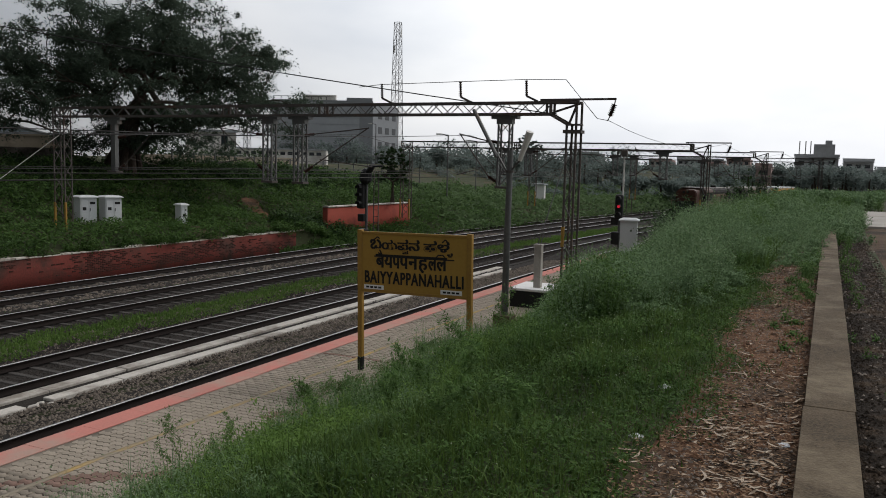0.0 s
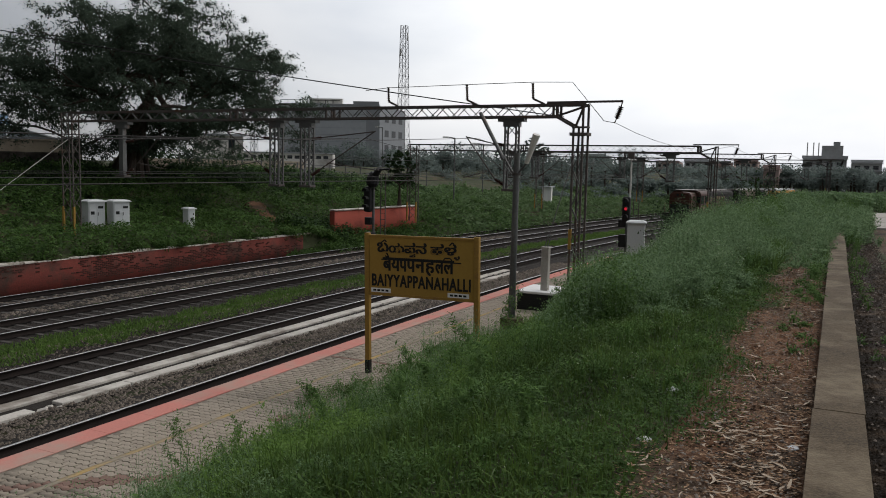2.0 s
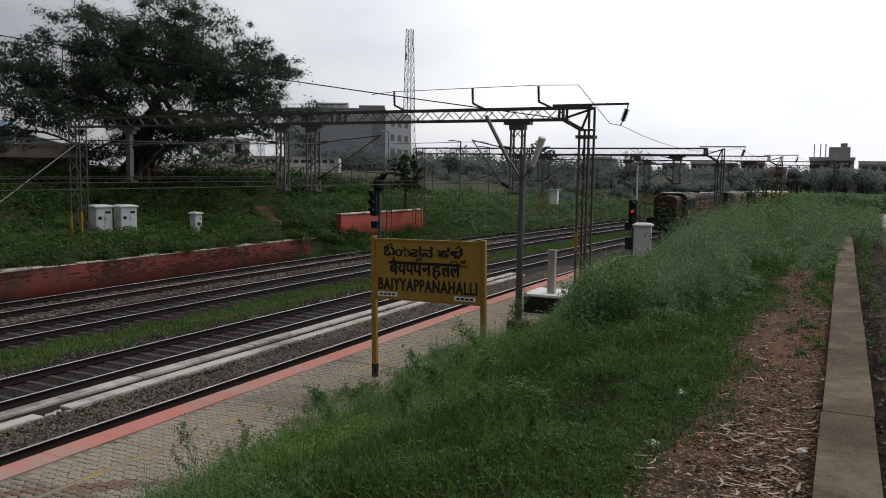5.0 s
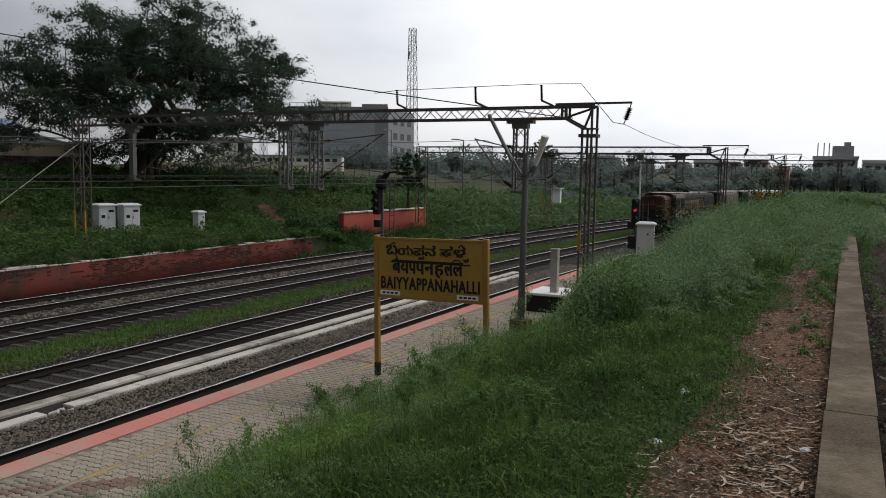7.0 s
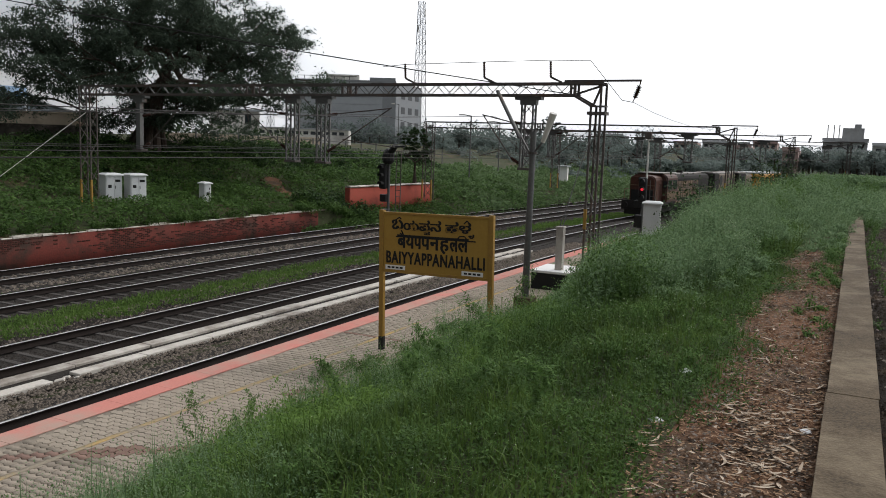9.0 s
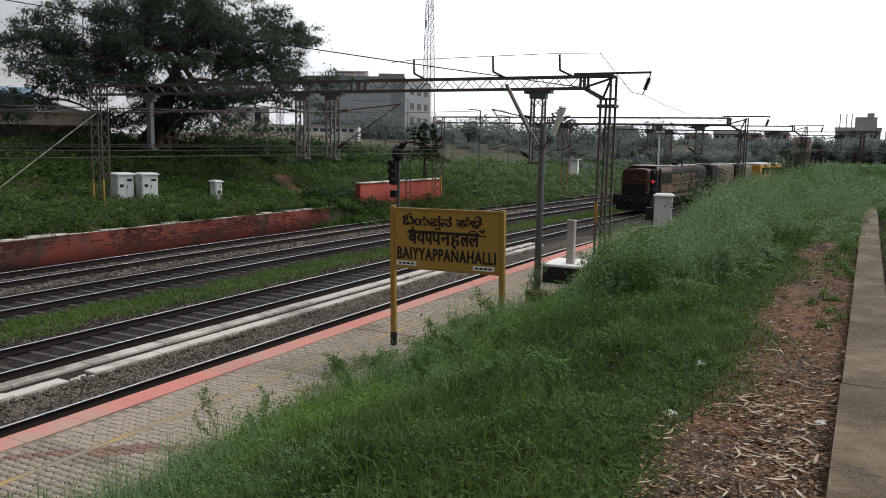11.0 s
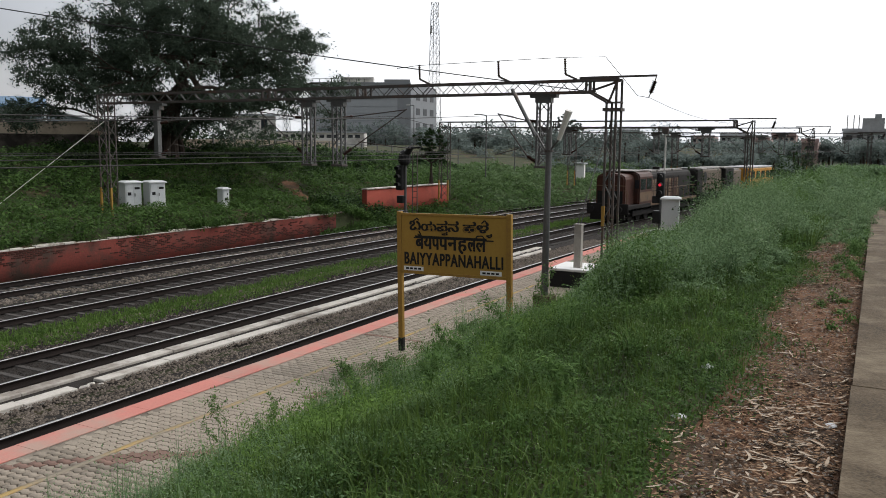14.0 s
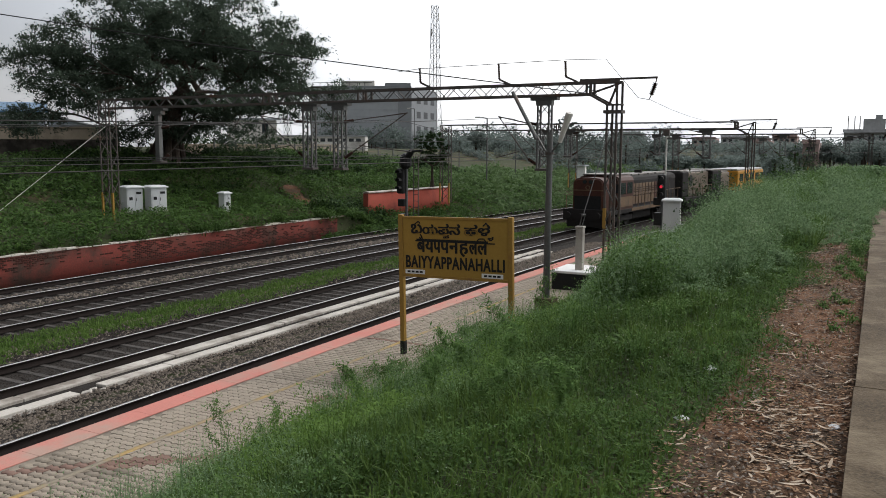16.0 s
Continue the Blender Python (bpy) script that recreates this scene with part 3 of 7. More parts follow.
def make_brick_wall():
    s = -28.86
    rnd = random.Random(11)
    sweep("wall_core", [(s - 0.35, -0.5), (s - 0.35, 0.96), (s, 0.96), (s, -0.5)], 4, 40.6, 2.0, M["plaster"], brick_wall, "flaking red plaster")
    y = 4.0
    while y < 40.5:
        ln = rnd.uniform(0.4, 1.3)
        if rnd.random() < 0.12:
            y += ln * 0.5
            continue
        bm = bmesh.new()
        box(bm, s - 0.40, s + 0.03 + rnd.uniform(-0.03, 0.02), y, y + ln - 0.03, 0.962, 1.04 + rnd.uniform(-0.05, 0.03), bevel=0.016)
        ob = part("cap_stone", bm, M["whitecap"], brick_wall)
        ob.matrix_basis = Matrix.Translation((float(bend(y)), 0, 0))
        y += ln
    bm = bmesh.new()
    box(bm, -0.02, 0.012, -0.095, 0.095, -0.028, 0.028, bevel=0.006)
    me = bpy.data.meshes.new("brick")
    bm.to_mesh(me)
    bm.free()
    me.materials.append(M["brick"])
    rest = []
    n = 0
    for row in range(12):
        for b in range(160):
            y = 4.2 + b * 0.226 + (0.113 if row % 2 else 0)
            z = 0.06 + row * 0.077
            if y > 40 or noise.noise(Vector((y * 0.22, z * 0.9, 3.3))) + 0.6 * noise.noise(Vector((y * 2.3, z * 9, 9))) < 0.08:
                continue
            dx = rnd.uniform(-0.006, 0.004)
            if 20 < y < 32 and n < 300:
                ob = new("brick", me)
                ob.parent = brick_wall
                ob.matrix_basis = pose(s + dx + float(bend(y)), y, z)
                n += 1
            else:
                rest.append((s + dx + float(bend(y)), y, z))
    base = np.array([v.co[:] for v in me.vertices])
    tri = []
    for p in me.polygons:
        q = list(p.vertices)
        tri += [(q[0], q[i], q[i + 1]) for i in range(1, len(q) - 1)]
    v = (base[None] + np.array(rest)[:, None]).reshape(-1, 3)
    f = (np.arange(len(rest))[:, None, None] * len(base) + np.array(tri)[None]).reshape(-1, 3)
    tagged(sheet("brickwork", v, f, M["brick"], parent=brick_wall), "exposed red bricks", kind="stuff")


make_brick_wall()

red_wall = thing("wall_red", "red painted masonry retaining wall with a pale top edge", "wall", kind="structure")
sweep("wall_body", [(-30.2, 0.2), (-30.2, 2.16), (-29.9, 2.16), (-29.8, 0.2)], 44.6, 54.6, 1.0, M["redwall"], red_wall)
sweep("wall_cap", [(-30.26, 2.165), (-30.26, 2.26), (-29.84, 2.26), (-29.84, 2.165)], 44.55, 54.65, 1.01, M["whitecap"], red_wall, "limewashed top edge")
boxes("wall_end", M["redwall"], red_wall, [(-30.2 + 0.69, -29.84 + 0.69, 44.5, 44.6, 0.2, 2.16), (-30.2 + 1.36, -29.84 + 1.36, 54.6, 54.7, 0.2, 2.16)])


# ---------------------------------------------------------------- station sign
def text_mesh(body, size, thick=0.025):
    cu = bpy.data.curves.new("letters", "FONT")
    cu.space_character = 1.12
    cu.body, cu.size, cu.extrude, cu.align_x, cu.resolution_u = body, size, 0.002, "LEFT", 3
    cu.offset = thick * size
    ob = bpy.data.objects.new("letters", cu)
    scene.collection.objects.link(ob)
    dg = bpy.context.evaluated_depsgraph_get()
    dg.update()
    me = bpy.data.meshes.new_from_object(ob.evaluated_get(dg))
    bpy.data.objects.remove(ob)
    bpy.data.curves.remove(cu)
    return me


def lettering(name, pieces, mat, parent, label, m, thick=0.02, bold=0.0):
    """Pieces (text, size, x, z, width): each laid with its left edge at x, foot at z, squeezed to the width given."""
    bm = bmesh.new()
    for body, x, z, w, h in pieces:
        me = text_mesh(body, 1.0, thick)
        if not len(me.vertices):
            continue
        v = np.array([p.co[:] for p in me.vertices])
        lo, hi = v.min(0), v.max(0)
        me.transform(Matrix.Translation((x, z, 0)) @ Matrix.Diagonal((w / (hi[0] - lo[0]), h / (hi[1] - lo[1]), 1, 1)) @ Matrix.Translation((-lo[0], -lo[1], 0)))
        for k in range(3 if bold else 1):
            me.transform(Matrix.Translation(((0.0, bold, -2 * bold)[k], 0, 0.0004 * k)))
            bm.from_mesh(me)
    ob = part(name, bm, mat, parent, label)
    ob.matrix_basis = m
    return ob


def make_sign():
    # stands across the platform; its board faces the lens
    sign = thing("station_sign", "yellow station name board with black lettering on two yellow posts", "sign", pose(-8.53, 14.33, PLAT, 0, -1.0, 0))
    W, B, T = 2.44, 1.66, 2.86
    for x, foot in ((0.0, -0.1), (W, 0.45)):
        bm = bmesh.new()
        box(bm, x - 0.05, x + 0.05, -0.05, 0.05, foot, T + 0.05, bevel=0.008)
        post = part("post", bm, M["post_yellow"], sign)
        bm = bmesh.new()
        box(bm, x - 0.053, x + 0.053, -0.053, 0.053, foot, foot + 0.38, bevel=0.008)
        part("post_foot", bm, M["black"], post, "black painted post foot")
    bm = bmesh.new()
    box(bm, 0.055, W - 0.055, -0.03, 0.0, B, T, bevel=0.006)
    board = part("board", bm, M["sign_yellow"], sign, "yellow enamelled name board")
    boxes("board_frame", M["post_yellow"], sign, [(0.052, W - 0.052, -0.042, 0.012, T - 0.03, T + 0.02), (0.052, W - 0.052, -0.042, 0.012, B - 0.02, B + 0.03)], bevel=0.004)
    up = Matrix.Translation((0, -0.0335, B)) @ Matrix.Rotation(math.pi / 2, 4, "X")
    lettering("lettering", [("BAIYYAPPANAHALLI", 0.12, 0.175, 2.2, 0.25)], M["black"], board, "black latin capitals", up, 0.02, 0.004)
    deva = [("ब", 0.38, 0.50, 0.20, 0.27), ("य", 0.57, 0.50, 0.20, 0.27), ("प", 0.76, 0.50, 0.17, 0.27), ("प", 0.92, 0.50, 0.20, 0.27),
            ("न", 1.12, 0.50, 0.21, 0.27), ("ह", 1.34, 0.44, 0.21, 0.33), ("ल", 1.56, 0.50, 0.18, 0.27), ("ल", 1.74, 0.50, 0.22, 0.27)]
    dv = lettering("lettering", deva, M["black"], board, "black devanagari letters", up, 0.010, 0.009)
    # head stroke and vowel strokes
    for p, q in (((0.34, 0.725), (2.12, 0.725)), ((0.53, 0.73), (0.43, 0.80)), ((0.53, 0.73), (0.48, 0.84)), ((1.71, 0.5), (1.71, 0.72)), ((1.71, 0.73), (1.77, 0.81)), ((1.77, 0.81), (1.88, 0.815)), ((1.88, 0.815), (1.95, 0.73))):
        bm = bmesh.new()
        bar(bm, (p[0], p[1], 0), (q[0], q[1], 0), 0.024, 0.004)
        part("letter_stroke", bm, M["black"], board).matrix_basis = up
    kann = [("ಬ", 0.25, 0.87, 0.25, 0.20), ("ಯ", 0.52, 0.87, 0.34, 0.20), ("ಪ", 0.88, 0.87, 0.23, 0.22), ("ಪ", 0.99, 0.795, 0.12, 0.07), ("ನ", 1.13, 0.87, 0.23, 0.22),
            ("ಹ", 1.46, 0.87, 0.28, 0.22), ("ಳ", 1.76, 0.87, 0.25, 0.22), ("ಳ", 1.97, 0.78, 0.11, 0.085)]
    lettering("lettering", kann, M["black"], board, "black kannada letters", up, 0.012, 0.009)
    for p, q in (((0.33, 1.06), (0.42, 1.12)), ((0.42, 1.12), (0.46, 1.08)), ((0.46, 0.86), (0.50, 0.80)), ((0.50, 0.80), (0.46, 0.77)), ((1.86, 1.06), (1.93, 1.12)), ((1.93, 1.12), (1.98, 1.07))
                 ):
        bm = bmesh.new()
        bar(bm, (p[0], p[1], 0), (q[0], q[1], 0), 0.026, 0.004)
        part("letter_stroke", bm, M["black"], board).matrix_basis = up
    for x in (0.10, 1.83):
        bm = bmesh.new()
        box(bm, x, x + 0.46, 0.045, 0.135, -0.001, 0.002)
        ob = part("white_plate", bm, M["white"], board, "small white painted plate")
        ob.matrix_basis = up
        bm = bmesh.new()
        for i in range(4):
            box(bm, x + 0.05 + i * 0.095, x + 0.12 + i * 0.095, 0.07, 0.108, 0.0022, 0.004)
        ob = part("plate_marks", bm, M["black"], board)
        ob.matrix_basis = up


make_sign()


# ---------------------------------------------------------------- overhead line portals
def lattice_mast(name, parent, x, y, z0, z1, w=0.55, d=0.4, mat=None, leg=0.075, bay=0.62):
    """A four-legged lattice mast: legs and lacing."""
    mat = mat or M["rusty"]
    legs = [(x + a * w / 2, y + b * d / 2) for a, b in ((-1, -1), (1, -1), (1, 1), (-1, 1))]
    mast = bars(name, mat, parent, [((lx, ly, z0), (lx, ly, z1), leg) for lx, ly in legs])
    rows = []
    n = max(2, int((z1 - z0) / bay))
    for i in range(n):
        a, b = z0 + (z1 - z0) * i / n, z0 + (z1 - z0) * (i + 1) / n
        for k in range(4):
            p, q = legs[k], legs[(k + 1) % 4]
            if i % 2:
                p, q = q, p
            rows.append(((*p, a), (*q, b), 0.03))
    tagged(bars("lacing", mat, mast, rows), kind="stuff")
    return mast


def insulator(name, parent, p, q, r=0.075, mat=None):
    """A string of sheds along p to q."""
    p, q = Vector(p), Vector(q)
    bm = bmesh.new()
    n = 7
    for i in range(n):
        a, b = p.lerp(q, i / n), p.lerp(q, (i + 0.7) / n)
        bar(bm, a, b, r * 2, sides=8, w2=r * 1.1)
    bar(bm, p, q, r * 0.9, sides=6)
    return part(name, bm, mat or M["insul"], parent)


def drop_arm(parent, x, z_beam, z_low, concrete=False):
    """A short mast hung from the beam, with its wide head."""
    boxes("hanger_head", M["galv"], parent, [(x - 0.5, x + 0.5, -0.16, 0.16, z_beam - 0.16, z_beam - 0.05), (x - 0.26, x - 0.14, -0.12, 0.12, z_beam - 0.05, z_beam + 0.04), (x + 0.14, x + 0.26, -0.12, 0.12, z_beam - 0.05, z_beam + 0.04),
                                          (x - 0.3, x + 0.3, -0.14, 0.14, z_beam - 0.34, z_beam - 0.16)])
    if concrete:
        bm = bmesh.new()
        bar(bm, (x, 0, z_low), (x, 0, z_beam - 0.3), 0.26, 0.22)
        part("drop_mast", bm, M["galv"], parent, "grey drop mast")
    else:
        lattice_mast("drop_mast", parent, x, 0, z_low, z_beam - 0.3, 0.42, 0.3, M["galv"], 0.06, 0.4)
    boxes("mast_clamp", M["rusty"], parent, [(x - 0.28, x + 0.28, -0.2, 0.2, z_low, z_low + 0.08)])


def cantilever(parent, x, z, reach, down=0.9):
    """A bracket with insulators that carries the contact wire over a track."""
    d = 1 if reach > 0 else -1
    insulator("insulator", parent, (x + 0.25 * d, 0, z), (x + 0.7 * d, 0, z + 0.06))
    insulator("insulator", parent, (x + 0.25 * d, 0, z - 1.45), (x + 0.62 * d, 0, z - 1.22))
    bars("bracket_tube", M["rusty"], parent, [((x + 0.7 * d, 0, z + 0.06), (x + reach, 0, z + 0.3), 0.045), ((x + 0.62 * d, 0, z - 1.22), (x + reach, 0, z + 0.32), 0.05),
                                              ((x + 0.95 * d, 0, z - 0.95), (x + reach * 1.05, 0, z - 1.2), 0.035)], sides=6)


def make_portal(y, right, left, low_r, low_l, zt=7.35, main=False):
    """A portal across the line at y. right, left: s of its columns; low_r, low_l: heights of their feet."""
    po = thing("overhead_portal", "steel lattice portal that carries the overhead line across the tracks", "portal", Matrix.Translation((float(bend(y)), y, 0)), "overhead line portals")
    zb = zt - 0.4
    # right column: two twin legs joined by lacing and spread at the head
    legs = [(right - 0.36, -0.17), (right - 0.27, 0.17), (right - 0.03, -0.17), (right + 0.06, 0.17)]
    col = bars("column", M["rusty"], po, [((x, a, low_r), (x, a, zt - (0.75 if x < right - 0.2 else 0.0)), 0.07) for x, a in legs], "rust-streaked steel column")
    rows, n = [], 8
    for i in range(n):
        a, b = low_r + 5.2 * i / n, low_r + 5.2 * (i + 1) / n
        p, q = (right - 0.36, right - 0.03) if i % 2 else (right - 0.03, right - 0.36)
        rows += [((p, -0.17, a), (q, -0.17, b), 0.035), ((p + 0.09, 0.17, a), (q + 0.09, 0.17, b), 0.03)]
    tagged(bars("lacing", M["galv"], col, rows), kind="stuff")
    boxes("yellow_band", M["post_yellow"], col, [(right - 0.41, right - 0.31, -0.22, -0.12, low_r + 1.75, low_r + 2.45)], "yellow number band")
    boxes("tie_plate", M["rusty"], col, [(right - 0.48, right + 0.16, -0.24, 0.24, zt - 1.06, zt - 0.95), (right - 0.42, right + 0.12, -0.2, 0.2, zt - 0.79, zt - 0.74)])
    bars("knee_brace", M["rusty"], col, [((right - 1.05, -0.17, zb + 0.02), (right - 0.38, -0.17, zt - 0.75), 0.075), ((right - 1.0, 0.17, zb + 0.02), (right - 0.30, 0.17, zt - 0.75), 0.075),
                                         ((right - 0.95, 0, zb + 0.05), (right + 0.1, 0, zt - 0.02), 0.07), ((right - 0.33, 0, zt - 0.72), (right - 0.05, 0, zt - 0.02), 0.07)])
    # beam
    L, R = left, right + 0.06
    beam = None
    for a in (-0.2, 0.2):
        for z in (zb, zt):
            chord = bars("beam_chord" if beam else "beam", M["rusty"], beam or po, [((L, a, z), (R if z > 7.1 else right - 0.95, a, z), 0.085)], "" if beam else "long lattice beam")
            beam = beam or chord
    rows = []
    n = int((R - L) / 0.45)
    for i in range(n):
        a, b = L + (R - 0.9 - L) * i / n, L + (R - 0.9 - L) * (i + 1) / n
        z0, z1 = (zb, zt) if i % 2 else (zt, zb)
        rows += [((a, -0.2, z0), (b, -0.2, z1), 0.028 if main else 0.014), ((a, 0.2, z1), (b, 0.2, z0), 0.028 if main else 0.014)]
    tagged(bars("lacing", M["galv"], beam, rows), kind="stuff")
    ups = [R - 1.0, R - 1.15] + [L + (R - L) * k for k in (0.395, 0.41, 0.585, 0.60)]
    for x in ups:
        for a in (-0.2, 0.2):
            bars("joint_post", M["rusty"], beam, [((x, a, zb), (x, a, zt), 0.075)])
    # left column
    lattice_mast("far_column", po, left + 0.2, 0, low_l, zt, 0.7, 0.4, M["rusty"], 0.05)
    boxes("yellow_band", M["post_yellow"], po, [(left - 0.20, left - 0.11, -0.24, -0.15, low_l, low_l + 1.4), (left + 0.51, left + 0.6, -0.24, -0.15, low_l, low_l + 1.4)], "yellow painted foot")
    # high line on upright insulators, and its end arm
    bars("end_arm", M["rusty"], po, [((right - 1.4, 0, zt + 0.10), (right + 1.28, 0, zt + 0.10), 0.07)])
    insulator("insulator", po, (right + 1.22, 0, zt - 0.08), (right + 1.08, 0, zt - 0.48), 0.11)
    bars("link", M["rusty"], po, [((right + 1.26, 0, zt + 0.1), (right + 1.22, 0, zt - 0.08), 0.035)])
    bars("link", M["rusty"], po, [((right + 1.08, 0, zt - 0.48), (right + 1.02, 0, zt - 0.62), 0.03)])
    if main:
        for x in (right - 1.95, right - 4.5, right - 7.8):
            insulator("insulator", po, (x, 0, zt + 0.78), (x + 0.03, 0, zt + 0.22), 0.06)
            bars("insulator_foot", M["rusty"], po, [((x + 0.03, 0, zt + 0.24), (x + 0.45, 0, zt + 0.05), 0.07)])
        bm = bmesh.new()
        tube(bm, [(right - 8.8, 0, zt + 0.68), (right - 7.8, 0, zt + 0.76), (right - 4.5, 0, zt + 0.80), (right - 1.95, 0, zt + 0.82), (right - 0.5, 0, zt + 0.78), (right + 0.65, 0, zt - 0.55), (right + 1.02, 0, zt - 0.62)], 0.025)
        part("jumper_wire", bm, M["wire"], po)
        drop_arm(po, -10.68, zb, 4.3)
        drop_arm(po, -19.55, zb, 4.2)
        drop_arm(po, -21.08, zb, 4.2)
        drop_arm(po, -29.8, zb, 4.4, concrete=True)
        cantilever(po, -10.68, 5.95, -1.8)
        cantilever(po, -19.55, 6.15, 3.2)
        cantilever(po, -21.08, 6.15, -2.6)
        cantilever(po, -29.8, 6.0, 2.4)
    else:
        for x, r in ((-10.6, -1.8), (-19.5, 2.6), (-21.1, -2.4)):
            drop_arm(po, x, zb, 4.5)
            cantilever(po, x, 6.1, r)
    return po


make_portal(27.7, -8.0, -33.4, 0.6, 1.5, 7.35, main=True)
make_portal(52.3, -7.9, -28.95, 0.9, 1.2, 6.72)
make_portal(74.5, -8.2, -29.2, 1.2, 1.4, 6.75)
make_portal(101.0, -8.2, -29.4, 1.2, 1.4, 6.75)


def make_wire(name, pts, r, label, mat=None):
    """A sagging line through points."""
    bm = bmesh.new()
    tube(bm, pts, r)
    ob = part(name, bm, mat or M["wire"], None, label)
    return tagged(ob, category="wire")


STAY_A, STAY_B = (-35.35, 22.3, 1.5), (-33.3, 27.7, 6.1)
GUY = (-29.95, 19.0, 10.13)


def contact_lines():
    ends = (-26, 27.7, 52.3, 74.5, 101, 150)
    for c in TRACKS:
        low = [bent(c, y, 4.68) for y in np.arange(-26, 150, 8)]
        make_wire("contact_wire", low, 0.022, "thin dark contact wire above a track")
        cat = []
        for a, b in zip(ends, ends[1:]):
            for k in range(8):
                u = k / 8
                y = a + (b - a) * u
                cat.append(bent(c + 0.15, y, 6.2 - 0.75 * 4 * u * (1 - u)))
        make_wire("catenary_wire", cat, 0.02, "thin dark catenary wire above a track")
    # the feeder on the near side
    pts = []
    for a, b in zip(ends, ends[1:]):
        for k in range(8):
            u = k / 8
            y = a + (b - a) * u
            pts.append(bent(-7.0, y, 6.75 - 0.5 * 4 * u * (1 - u)))
    make_wire("return_wire", pts[8:], 0.02, "thin dark feeder wire along the line")
    # the heavy wire that crosses from above the tree to the beam's head
    a, b = Vector(GUY), Vector((-9.0, 27.6, 6.98))
    make_wire("guy_wire", [a.lerp(b, k / 10) - Vector((0, 0, 0.10 * 4 * k / 10 * (1 - k / 10))) for k in range(11)], 0.04, "heavy dark wire slung across the tracks")


contact_lines()
make_wire("column_stay", [Vector(STAY_A), Vector(STAY_B)], 0.032, "pale stay wire of the far portal column", M["lamp_grey"])


# ---------------------------------------------------------------- platform things
def make_lamp_post():
    lp = thing("platform_lamp", "grey steel lamp post with two arms on a concrete block", "lamp post", pose(-7.55, 20.03, PLAT, 0, 0.4, 0))
    boxes("base_block", M["parapet"], lp, [(-0.24, 0.24, -0.24, 0.24, -0.05, 0.36)], "weathered concrete block", bevel=0.02)
    bm = bmesh.new()
    bar(bm, (0, 0, 0.3), (0, 0, 4.68), 0.19, sides=14, w2=0.15)
    part("pole", bm, M["galv"], lp)
    bars("collar", M["rusty"], lp, [((0, 0, 4.1), (0, 0, 4.16), 0.24)], sides=10)
    bars("arm", M["galv"], lp, [((0, 0, 4.1), (0.32, -0.1, 4.45), 0.05), ((0.0, 0, 4.0), (-0.45, 0.15, 4.62), 0.05), ((0.05, 0, 3.1), (-0.1, 0, 4.2), 0.03)], sides=8)
    bm = bmesh.new()
    bar(bm, (0.30, -0.1, 4.42), (0.60, -0.25, 5.15), 0.13, 0.10, sides=10, w2=0.23)
    part("lamp_head", bm, M["lamp_grey"], lp, "pale streetlight head tipped upwards")
    bm = bmesh.new()
    bar(bm, (-0.42, 0.13, 4.5), (-1.2, 0.3, 5.74), 0.12, 0.10, sides=8)
    part("lamp_head", bm, M["galv"], lp, "long grey tube light housing")


make_lamp_post()


def make_plinth():
    pl = thing("anchor_plinth", "black-sided masonry plinth with a whitewashed top on the platform", "plinth", pose(-8.62, 23.3, PLAT))
    boxes("plinth_body", M["black"], pl, [(0, 2.1, 0, 1.5, -0.05, 0.50)], "black painted sides", bevel=0.02)
    boxes("plinth_top", M["white"], pl, [(-0.03, 2.13, -0.03, 1.53, 0.504, 0.58)], "whitewashed top slab", bevel=0.015)
    bm = bmesh.new()
    box(bm, 0.62, 0.84, 0.35, 0.57, 0.5, 1.86, bevel=0.012)
    part("pillar", bm, M["concrete"], pl, "grey concrete pillar")
    bm = bmesh.new()
    box(bm, 0.60, 0.86, 0.33, 0.59, 1.864, 1.92, bevel=0.01)
    part("pillar_cap", bm, M["concrete"], pl)
    bars("anchor_bolt", M["galv"], pl, [((0.70, 0.45, 1.9), (0.78, 0.45, 2.25), 0.025), ((0.78, 0.45, 1.9), (0.86, 0.5, 2.25), 0.025), ((0.76, 0.45, 2.25), (0.88, 0.5, 2.25), 0.05)])


make_plinth()
make_wire("stay_wire", [Vector((-7.82, 23.78, 3.08)), Vector((-8.0, 25.7, 4.5)), Vector((-8.15, 27.5, 5.85))], 0.03, "taut steel stay from the pillar to the portal")


